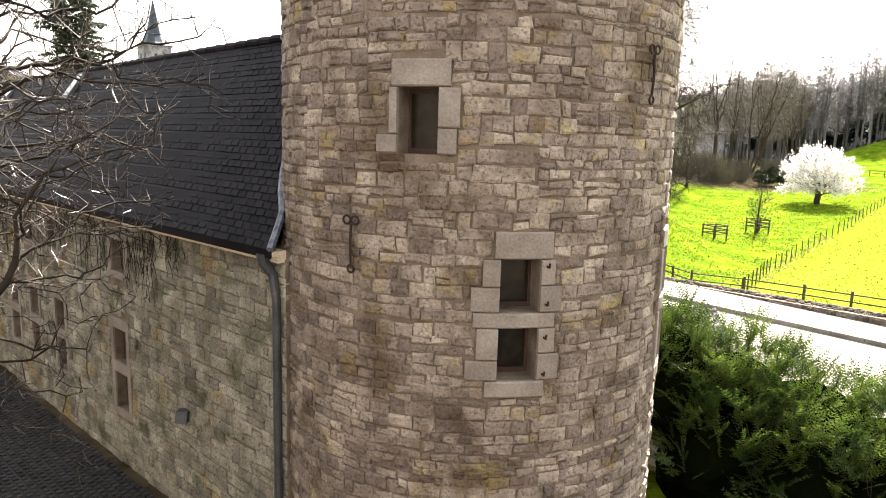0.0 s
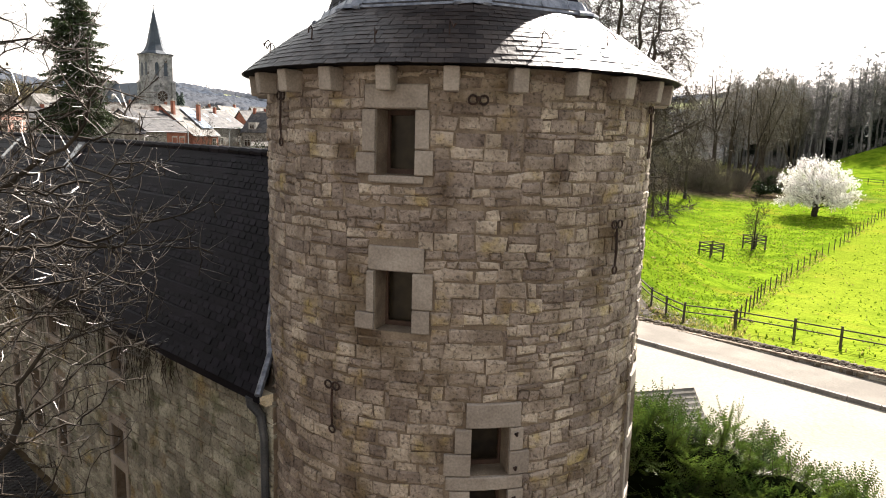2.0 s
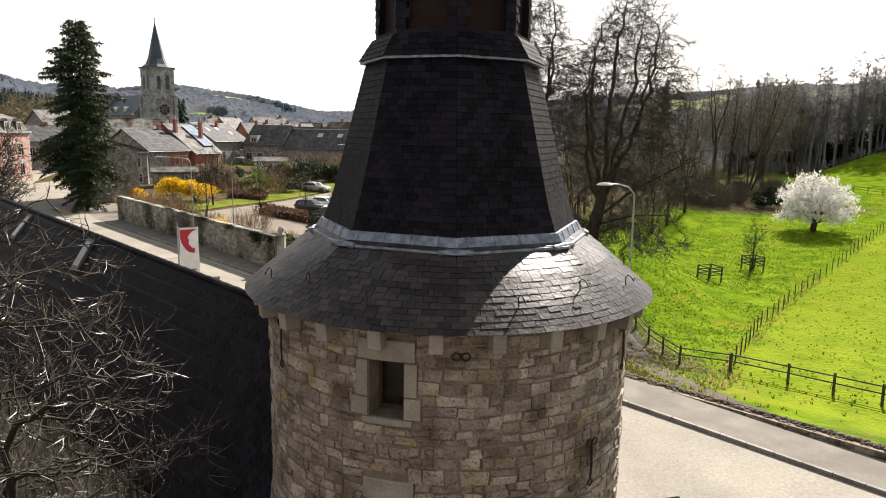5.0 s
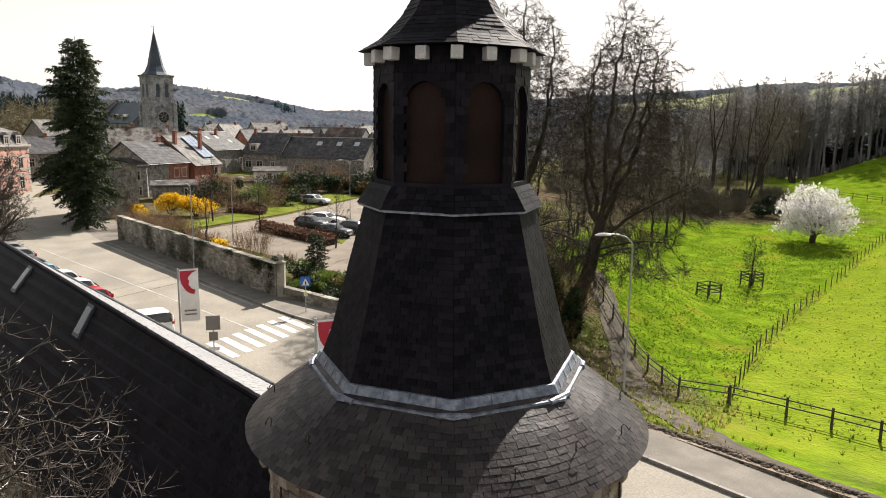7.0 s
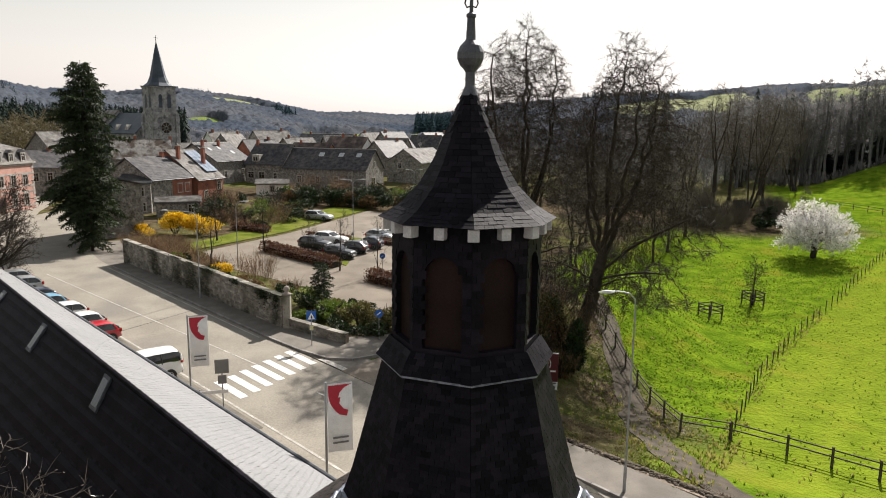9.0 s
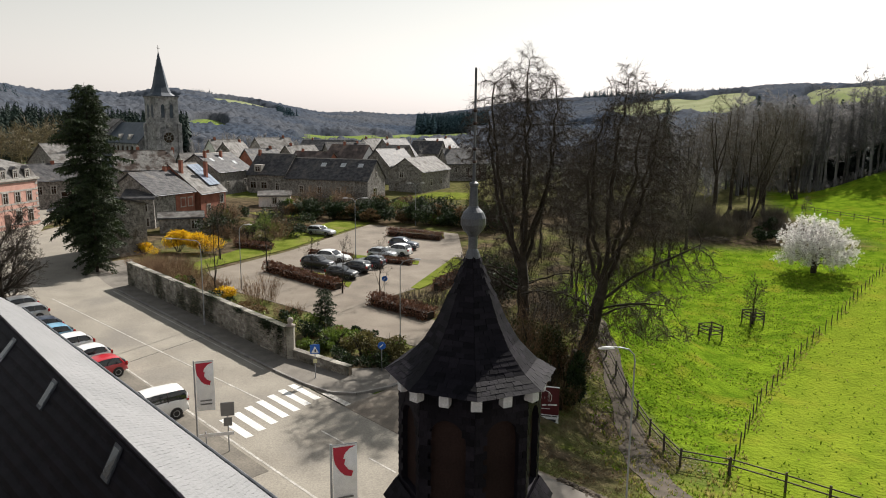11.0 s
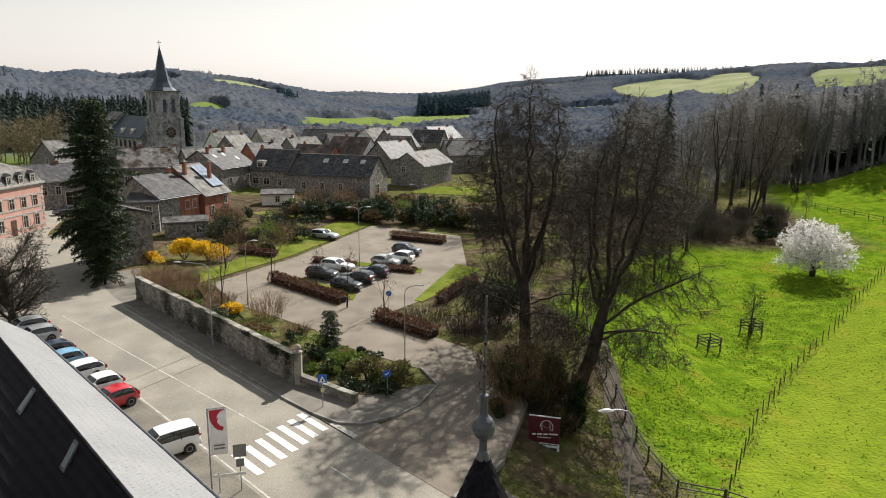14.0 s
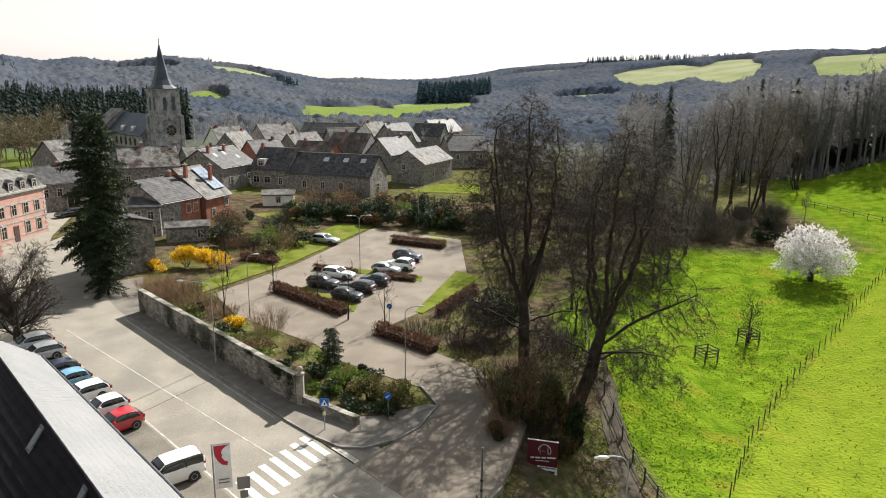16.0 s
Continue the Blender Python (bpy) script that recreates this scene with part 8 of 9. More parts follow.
def church():
    x, y = -68.3, 166.0
    c = thing("church", "grey stone village church with slate broach spire", "church", at=(x, y, 2.7), rz=48)
    w, top = 2.76, 21.8
    g = Geo()
    g.box(-w, -w, -2, w, w, top)
    t = g.ob("tower", CHURCHSTONE, c)
    for z in (9.5, 15.5, 21.5):
        g = Geo()
        g.box(-w - 0.18, -w - 0.18, z, w + 0.18, w + 0.18, z + 0.4)
        g.ob("string_course", CHURCHSTONE, c)
    for sx in (-1, 1):
        for sy in (-1, 1):
            g = Geo()
            g.box(sx * w - 0.45, sy * w - 0.45, -2, sx * w + 0.45, sy * w + 0.45, 15.6)
            g.ob("buttress", CHURCHSTONE, c, bevel=0.05)
    # spire: flared foot, eight sides
    g = Geo()
    prof = [(3.55, 21.9), (2.5, 22.7), (1.85, 24.2), (0.06, 32.2)]
    n = 8
    for k in range(n):
        a0, a1 = radians(45 * k + 22.5), radians(45 * k + 67.5)
        f = 1 / math.cos(radians(22.5))
        for (r0, z0), (r1, z1) in zip(prof, prof[1:]):
            q = [(r0 * f * math.cos(a0) * 0.9, r0 * f * math.sin(a0) * 0.9, z0), (r0 * f * math.cos(a1) * 0.9, r0 * f * math.sin(a1) * 0.9, z0), (r1 * f * math.cos(a1) * 0.9, r1 * f * math.sin(a1) * 0.9, z1), (r1 * f * math.cos(a0) * 0.9, r1 * f * math.sin(a0) * 0.9, z1)]
            g.add(q, [(0, 1, 2, 3)])
    g.box(-3.05, -3.05, 21.8, 3.05, 3.05, 22.0)
    g.ob("spire", SPIRE, c, "blue-grey slate spire")
    g = Geo()
    g.tube([(0, 0, 31.4), (0, 0, 33.6)], [0.09, 0.05], 6)
    g.bar((-0.5, 0, 33.0), (0.5, 0, 33.0), 0.08, 0.08)
    g.ob("cross", IRON, c)
    # paired belfry openings and rose window
    for side in range(4):
        m = Matrix.Rotation(side * math.pi / 2, 4, "Z")
        for sx in (-1.05, 1.05):
            g = Geo()
            pts = [(sx - 0.42, 16.9), (sx + 0.42, 16.9)] + [(sx + 0.42 * math.cos(q), 19.4 + 0.6 * math.sin(q)) for q in np.linspace(0, math.pi, 7)]
            n = len(pts)
            vv = [m @ Vector((px, -w - 0.06, pz)) for px, pz in pts] + [m @ Vector((px, -w + 0.1, pz)) for px, pz in pts]
            g.add(vv, [tuple(range(n))] + [(i, i + n, (i + 1) % n + n, (i + 1) % n) for i in range(n)])
            g.ob("belfry_opening", SPIRE, c, "dark louvred belfry opening")
    g = Geo()
    g.add([(1.35 * math.cos(q), -w - 0.1, 12.2 + 1.35 * math.sin(q)) for q in np.linspace(0, 2 * math.pi, 25)[:-1]], [tuple(range(24))])
    g.ob("rose_glass", GLASS_DARK, c)
    g = Geo()
    ring = [(1.4 * math.cos(q), -w - 0.12, 12.2 + 1.4 * math.sin(q)) for q in np.linspace(0, 2 * math.pi, 25)]
    g.tube(ring, 0.16, 6, cap=False)
    rose = g.ob("rose_window", CHURCHSTONE, c, "round stone rose window")
    for k in range(8):
        q = k * math.pi / 4
        g = Geo()
        g.tube([(0.38 * math.cos(q), -w - 0.12, 12.2 + 0.38 * math.sin(q)), (1.33 * math.cos(q), -w - 0.12, 12.2 + 1.33 * math.sin(q))], 0.06, 5)
        g.ob("spoke", CHURCHSTONE, rose)
    g = Geo()
    g.tube([(0.38 * math.cos(q), -w - 0.12, 12.2 + 0.38 * math.sin(q)) for q in np.linspace(0, 2 * math.pi, 13)], 0.06, 5, cap=False)
    g.ob("hub_ring", CHURCHSTONE, rose)
    # porch and gable over the door
    g = Geo()
    g.add([(-3.0, -w - 1.5, -2), (3.0, -w - 1.5, -2), (3.0, -w - 1.5, 5.5), (0, -w - 1.5, 9.0), (-3.0, -w - 1.5, 5.5), (-3.0, -w, -2), (3.0, -w, -2), (3.0, -w, 5.5), (0, -w, 9.0), (-3.0, -w, 5.5)], [(0, 1, 2, 3, 4), (9, 8, 7, 6, 5), (2, 7, 8, 3), (3, 8, 9, 4), (1, 6, 7, 2), (0, 4, 9, 5)])
    g.ob("porch", CHURCHSTONE, c)
    # nave with clerestory and aisles, running off behind the tower
    def turned(g):
        g.v = [(q[1], -q[0] * 1.15, q[2]) for q in g.v]
        return g
    g = Geo()
    def gabled(g, x0, x1, hw, e, r):
        g.add([(x0, -hw, -2), (x1, -hw, -2), (x1, hw, -2), (x0, hw, -2), (x0, -hw, e), (x1, -hw, e), (x1, hw, e), (x0, hw, e), (x0, 0, r), (x1, 0, r)], [(3, 2, 1, 0), (0, 1, 5, 4), (2, 3, 7, 6), (1, 2, 6, 9, 5), (3, 0, 4, 8, 7), (4, 5, 9, 8), (6, 7, 8, 9)])
    gabled(g, -20.0, -w + 0.1, 4.6, 11.0, 15.4)
    turned(g).ob("nave", CHURCHSTONE, c)
    for s in (-1, 1):
        g = Geo()
        q = [(-20.1, s * 5.0, 10.6), (-w, s * 5.0, 10.6), (-w, 0, 15.6), (-20.1, 0, 15.6)]
        q = q if s < 0 else [q[1], q[0], q[3], q[2]]
        g.hexa(q + [(a, b, z + 0.2) for a, b, z in q])
        turned(g).ob("nave_roof", SPIRE, c)
        g = Geo()
        q = [(-19.0, s * 8.2, 4.6), (-w, s * 8.2, 4.6), (-w, s * 4.5, 7.6), (-19.0, s * 4.5, 7.6)]
        q = q if s < 0 else [q[1], q[0], q[3], q[2]]
        g.hexa([(a, b, -2) for a, b, z in q] + q)
        turned(g).ob("aisle", CHURCHSTONE, c)
        g = Geo()
        g.hexa([(a, b, z + 0.02) for a, b, z in q] + [(a, b, z + 0.2) for a, b, z in q])
        turned(g).ob("aisle_roof", SPIRE, c)
    for k in range(6):
        g = Geo()
        xx = -6.0 - k * 2.3
        pts = [(xx - 0.45, 8.3), (xx + 0.45, 8.3)] + [(xx + 0.45 * math.cos(q), 9.6 + 0.5 * math.sin(q)) for q in np.linspace(0, math.pi, 6)]
        n = len(pts)
        g.add([(px, -4.66, pz) for px, pz in pts] + [(px, -4.5, pz) for px, pz in pts], [tuple(range(n))] + [(i, i + n, (i + 1) % n + n, (i + 1) % n) for i in range(n)])
        turned(g).ob("clerestory_window", GLASS_DARK, c)
    g = Geo()
    gabled(g, -26.0, -20.0, 6.5, 11.2, 16.4)
    turned(g).ob("transept", CHURCHSTONE, c)
    g = Geo()
    for s in (-1, 1):
        q = [(-26.3, s * 6.9, 10.8), (-19.7, s * 6.9, 10.8), (-19.7, 0, 16.5), (-26.3, 0, 16.5)]
        q = q if s < 0 else [q[1], q[0], q[3], q[2]]
        g.hexa(q + [(a, b, z + 0.22) for a, b, z in q])
    turned(g).ob("transept_roof", ROOFPALE, c)
    for xx in (-8.0, -13.0):
        g = Geo()
        g.add([(xx - 0.7, -4.3, 11.6), (xx + 0.7, -4.3, 11.6), (xx, -4.3, 12.9), (xx, -1.8, 13.0)], [(0, 1, 2), (1, 3, 2), (2, 3, 0)])
        turned(g).ob("roof_vent", TRIMW, c)


SPIRE = mat("blue-grey slate", (0.028, 0.040, 0.055), (0.055, 0.070, 0.090), 0.5, 4, 0.5, 0.3, dist=0.03)
church()


# ---- cars ----
TYRE = plain("tyre rubber", (0.018, 0.018, 0.018), 0.8)
RIM = plain("alloy rim", (0.35, 0.35, 0.36), 0.35, 0.8)
CARGLASS = mat("car glass", (0.012, 0.014, 0.016), (0.02, 0.022, 0.026), 1, 3, 0.05, 0.0, spec=0.8)
LAMPRED = plain("tail lamp", (0.35, 0.01, 0.01), 0.2)
LAMPW = plain("headlamp glass", (0.55, 0.56, 0.58), 0.15)
BLACKTRIM = plain("black trim", (0.02, 0.02, 0.02), 0.6)
FORMS = {
    "hatch": dict(L=3.9, W=1.70, H=1.47, hood=0.78, deck=0.95, side=((-1.95, 0.55), (-1.93, 0.86), (-1.25, 0.95), (-0.75, 1.0), (-0.05, 1.44), (0.6, 1.47), (1.35, 1.40), (1.80, 1.02), (1.93, 0.92), (1.95, 0.5)), glass=(3, 7)),
    "suv": dict(L=4.25, W=1.80, H=1.66, side=((-2.12, 0.6), (-2.1, 0.95), (-1.3, 1.06), (-0.85, 1.10), (-0.15, 1.60), (0.6, 1.66), (1.5, 1.58), (1.95, 1.14), (2.1, 1.02), (2.12, 0.55)), glass=(3, 7)),
    "estate": dict(L=4.6, W=1.80, H=1.48, side=((-2.3, 0.52), (-2.27, 0.82), (-1.25, 0.93), (-0.8, 0.97), (0.0, 1.42), (0.7, 1.47), (1.75, 1.40), (2.12, 1.02), (2.27, 0.92), (2.3, 0.5)), glass=(3, 7)),
    "van": dict(L=4.4, W=1.82, H=1.82, side=((-2.2, 0.6), (-2.18, 0.95), (-1.55, 1.12), (-1.25, 1.18), (-0.55, 1.74), (0.2, 1.82), (2.02, 1.78), (2.14, 1.25), (2.19, 1.1), (2.2, 0.5)), glass=(3, 7)),
}


def car(form, paint, label, at, rz):
    """Front is -x. Rounded lower body, glazed cabin with a painted roof skin, pillars, wheels, lamps, mirrors."""
    f = FORMS[form]
    c = thing("car" if form != "van" else "van", label, "car", at=at, rz=rz)
    w, prof, half_l = f["W"] / 2, f["side"], f["L"] / 2
    i0, i1 = f["glass"]
    belt = min(prof[i0][1], prof[i1][1])
    low = prof[:i0 + 1] + prof[i1:]
    top_at = lambda x: float(np.interp(x, [p[0] for p in low], [p[1] for p in low]))
    ends = lambda x: (1 - 0.30 * abs(x / half_l) ** 5)
    xs = [half_l * q for q in (-1.0, -0.97, -0.9, -0.78, -0.62, -0.45, -0.2, 0.1, 0.4, 0.62, 0.78, 0.9, 0.97, 1.0)]
    rows = []
    for x in xs:
        k, e = ends(x), abs(x / half_l)
        z0, zt = 0.19 + 0.14 * e ** 6, top_at(x) - 0.10 * e ** 10
        m = (z0 + zt) / 2
        side = [(0.86, z0), (0.965, z0 + 0.09), (1.0, m - 0.06), (0.995, m + 0.1), (0.965, zt - 0.13), (0.91, zt - 0.045), (0.78, zt - 0.006), (0.4, zt + 0.012)]
        rows.append([(x, -w * k * a, z) for a, z in side] + [(x, w * k * a, z) for a, z in side[::-1]])
    n = len(rows[0])
    body = Geo()
    body.add([p for r in rows for p in r], [(i * n + k, i * n + (k + 1) % n, (i + 1) * n + (k + 1) % n, (i + 1) * n + k) for i in range(len(rows) - 1) for k in range(n)] + [tuple(range(n))[::-1], tuple(range((len(rows) - 1) * n, len(rows) * n))])
    body.ob("body", paint, c, smooth=True)
    # cabin loft: the upper middle is roof skin, the rest glass
    up = prof[i0:i1 + 1]
    ux, uz = [p[0] for p in up], [p[1] for p in up]
    cx = [ux[0] + (ux[-1] - ux[0]) * (1 - math.cos(math.pi * k / 12)) / 2 for k in range(13)]
    grid = []
    for x in cx:
        zt = sum(float(np.interp(x + o, ux, uz)) for o in (-0.16, -0.08, 0.0, 0.08, 0.16)) / 5
        zt = max(zt, belt + 0.02)
        hgt = zt - (belt - 0.08)
        e = 1 - 0.10 * abs((x - (ux[0] + ux[-1]) / 2) / (ux[-1] - ux[0]) * 2) ** 3
        side = [(0.93, 0.0), (0.89, 0.35), (0.84, 0.70), (0.79, 0.87), (0.69, 0.965), (0.38, 1.0)]
        grid.append([(x, -w * a * e, belt - 0.08 + hgt * z) for a, z in side] + [(x, w * a * e, belt - 0.08 + hgt * z) for a, z in side[::-1]])
    n = 12
    glass, skin = Geo(), Geo()
    gv = [p for r in grid for p in r]
    tops = [uz[1] - 0.12 if x < 0 else uz[-2] - 0.14 for x in cx]
    gf, sf = [], []
    for i in range(12):
        for k in range(11):
            q = (i * n + k, i * n + k + 1, (i + 1) * n + k + 1, (i + 1) * n + k)
            high = min(gv[i * n + 5][2], gv[(i + 1) * n + 5][2]) > min(tops[i], tops[i + 1])
            (sf if 3 <= k <= 7 and high else gf).append(q)
    glass.add(gv, gf).ob("window_glass", CARGLASS, c, smooth=True)
    skin.add([(x, y * 1.004, z + 0.006) for x, y, z in gv], sf).ob("roof", paint, c, smooth=True)
    def edge(x, k, out=0.012):
        i = min(range(13), key=lambda q: abs(cx[q] - x))
        p = grid[i][k]
        return (p[0], p[1] + math.copysign(out, p[1]), p[2])
    for s in (-1, 1):
        pick = (lambda k: k) if s < 0 else (lambda k: 11 - k)
        xm = (ux[1] + ux[-2]) / 2
        for name, x0, x1, r in (("windscreen_pillar", ux[0] + 0.12, ux[1] + 0.05, 0.035), ("rear_pillar", ux[-1] - 0.12, ux[-2] - 0.02, 0.06), ("pillar", xm, xm + 0.04, 0.035)):
            g = Geo()
            g.tube([edge(x0, pick(0)), edge((x0 + x1) / 2, pick(1 if name == "pillar" else 2)), edge(x1, pick(3))], r, 5)
            g.ob(name, paint if name != "pillar" else BLACKTRIM, c)
        g = Geo()
        g.box(ux[0] + 0.32, s * (w + 0.02) - 0.09, belt + 0.02, ux[0] + 0.46, s * (w + 0.02) + 0.09, belt + 0.15)
        g.ob("mirror", paint, c, bevel=0.02)
        for x in (-f["L"] * 0.305, f["L"] * 0.30):
            ring = [(math.cos(2 * math.pi * k / 16), math.sin(2 * math.pi * k / 16)) for k in range(16)]
            R = 0.32
            g = Geo()
            ya, yb = s * (w - 0.16), s * (w + 0.004)
            vv = [(x + 0.385 * a, yy, R + 0.385 * b) for yy in (ya, yb) for a, b in ring]
            g.add(vv, [(k, (k + 1) % 16, 16 + (k + 1) % 16, 16 + k) for k in range(16)] + [tuple(range(16)), tuple(range(16, 32))[::-1]])
            g.ob("wheel_arch", BLACKTRIM, c)
            g = Geo()
            vv = [(x + R * a, yy, R + R * b) for yy in (s * (w - 0.20), s * (w + 0.014)) for a, b in ring]
            g.add(vv, [(k, (k + 1) % 16, 16 + (k + 1) % 16, 16 + k) for k in range(16)] + [tuple(range(16)), tuple(range(16, 32))[::-1]])
            wh = g.ob("wheel", TYRE, c)
            g = Geo()
            yo = s * (w + 0.02)
            vv = [(x + 0.21 * a, yo, R + 0.21 * b) for a, b in ring] + [(x, yo - s * 0.03, R)]
            g.add(vv, [(k, (k + 1) % 16, 16) for k in range(16)])
            g.ob("rim", RIM, wh)
        g = Geo()
        zf = top_at(-half_l * 0.95) - 0.22
        g.hexa([(-half_l + 0.02, s * w * 0.55 - 0.12, zf - 0.08), (-half_l + 0.02, s * w * 0.55 + 0.12, zf - 0.08), (-half_l + 0.30, s * w * 0.80 + 0.10, zf - 0.06), (-half_l + 0.30, s * w * 0.80 - 0.12, zf - 0.06), (-half_l + 0.06, s * w * 0.55 - 0.12, zf + 0.06), (-half_l + 0.06, s * w * 0.55 + 0.12, zf + 0.06), (-half_l + 0.34, s * w * 0.80 + 0.10, zf + 0.10), (-half_l + 0.34, s * w * 0.80 - 0.12, zf + 0.10)])
        g.ob("headlight", LAMPW, c, bevel=0.012)
        g = Geo()
        zr = top_at(half_l * 0.96)
        g.box(half_l - 0.16, s * w * 0.70 - 0.10, zr - 0.32, half_l + 0.006, s * w * 0.70 + 0.10, zr - 0.06)
        g.ob("tail_light", LAMPRED, c, bevel=0.015)
    for x in (-1, 1):
        g = Geo()
        g.box(x * (half_l + 0.012) - 0.012, -0.26, 0.45, x * (half_l + 0.012) + 0.012, 0.26, 0.56)
        g.ob("number_plate", PLATE, c)
        g = Geo()
        g.box(x * half_l - 0.06, -w * 0.62, 0.27, x * half_l + 0.015 * x + 0.02, w * 0.62, 0.40)
        g.ob("bumper", BLACKTRIM, c, bevel=0.02)
    return c


def paint(name, c, metal=0.0):
    m = mat(name, [q * 0.96 for q in c], [min(1, q * 1.03) for q in c], 2, 40, 0.28, 0.0, metal, spec=0.6)
    m.node_tree.nodes["Principled BSDF"].inputs["Coat Weight"].default_value = 0.6
    return m


PLATE = plain("plain plate", (0.55, 0.55, 0.52), 0.5)
WHITE, RED, BLACK, SILVER, NAVY, SKYBLUE = paint("white car paint", (0.72, 0.72, 0.71)), paint("red car paint", (0.42, 0.012, 0.022)), paint("black car paint", (0.014, 0.014, 0.016)), paint("silver car paint", (0.42, 0.43, 0.44), 0.5), paint("navy car paint", (0.02, 0.028, 0.05)), paint("light blue car paint", (0.16, 0.34, 0.48))
DEGV = math.degrees(math.atan2(V[1], V[0]))
for form, pnt, lab, u, v, rz in (("van", WHITE, "white compact van parked beside the wing", 40.2, 15.7, -5), ("hatch", RED, "red hatchback parked beside the wing", 49.1, 15.7, 3), ("hatch", WHITE, "white hatchback parked beside the wing", 52.1, 15.8, 3), ("estate", WHITE, "white car with dark glass roof in the parking strip", 55.6, 15.4, 3), ("hatch", SKYBLUE, "light blue car in the parking strip", 58.9, 15.4, 3), ("hatch", NAVY, "dark blue car in the parking strip", 61.6, 15.4, 0), ("estate", SILVER, "silver car under the pollarded tree", 66.5, 15.4, 0), ("estate", SILVER, "silver car under the pollarded tree", 69.6, 15.4, 0)):
    car(form, pnt, lab, uvz(u, v, 0.02), DEGV + rz)
LOTDIR = 180 + math.degrees(math.atan2(-2.0, 4.7))
for form, pnt, lab, x, y, rz in (("suv", BLACK, "black sport utility car parked in the car park", -15.5, 81.3, 0), ("hatch", BLACK, "black hatchback parked in the car park", -11.9, 76.9, 0), ("estate", BLACK, "long black car parked in the car park", -11.1, 80.3, 180), ("hatch", NAVY, "dark hatchback parked in the car park", -9.3, 83.3, 180), ("estate", WHITE, "white estate car parked in the car park", -14.3, 85.6, 0), ("hatch", SILVER, "silver car parked in the car park", -8.3, 88.4, 0), ("suv", WHITE, "white sport utility car parked in the car park", -6.6, 90.6, 180), ("suv", NAVY, "dark blue car parked at the far end", -5.9, 95.2, 0), ("estate", SILVER, "silver car parked on the far side", -19.2, 103.9, 0)):
    car(form, pnt, lab, (x, y, z_road(U[0] * x + U[1] * y) + 0.03), LOTDIR + rz)
car("estate", BLACK, "black car parked by the bend", (-66.5, 117.0, ground_road(-66.5, 117.0) + 0.03), 60)

# ---- lamps, signs, flags ----
POLE = mat("galvanised pole", (0.22, 0.23, 0.24), (0.32, 0.33, 0.34), 2, 30, 0.5, 0.05, metal=0.3)
LAMPHEAD = plain("lamp glass", (0.36, 0.36, 0.34), 0.3)


def street_lamp(at, h, arm, rz, heads=1):
    l = thing("street_lamp", "tall grey metal street lamp with curved arm" if heads == 1 else "double-armed grey metal street lamp", "street lamp", "street lamps", at=at, rz=rz)
    g = Geo()
    g.tube([(0, 0, -0.2), (0, 0, 1.2), (0, 0, 1.25), (0, 0, h - 0.6)], [0.075, 0.075, 0.045, 0.034], 10)
    g.ob("pole", POLE, l)
    for k in range(heads):
        s = 1 if k == 0 else -1
        g = Geo()
        g.tube([(0, 0, h - 0.7), (s * 0.05, 0, h - 0.35), (s * 0.3, 0, h - 0.1), (s * arm * 0.6, 0, h), (s * arm, 0, h + 0.04)], [0.034, 0.034, 0.032, 0.03, 0.026], 8)
        g.ob("arm", POLE, l)
        g = Geo()
        g.lathe(0, 0, [(0.02, 0.0), (0.13, 0.01), (0.15, 0.05), (0.08, 0.12), (0.02, 0.13)], 10)
        hd_ = g.ob("lamp_head", LAMPHEAD, l, "pale lamp head")
        hd_.matrix_basis = pose(s * (arm + 0.25), 0, h - 0.04, 0, 0, 0) @ Matrix.Diagonal((2.6, 1.1, 1, 1))
    return l


street_lamp(uvz(55.3, 26.9, 0.1), 7.6, 2.6, 172)
street_lamp(on_ground(-21.5, 70.0), 7.0, 0.7, 15)
street_lamp(on_ground(-11.7, 87.3), 8.0, 1.0, 10, 2)
street_lamp(on_ground(-3.6, 53.6), 7.4, 1.1, 15)
street_lamp(on_ground(-5.2, 116.3), 7.2, 0.9, 10, 2)
street_lamp(uvz(13.6, 26.2, 0.1), 9.3, 1.1, 190)

RED_PRINT, WHITE_CLOTH, BLUE_SIGN, GREYBACK = plain("crimson print", (0.38, 0.02, 0.04), 0.8), plain("white banner cloth", (0.70, 0.70, 0.70), 0.85), plain("blue sign face", (0.01, 0.10, 0.42), 0.4), plain("grey sign back", (0.16, 0.16, 0.16), 0.6)


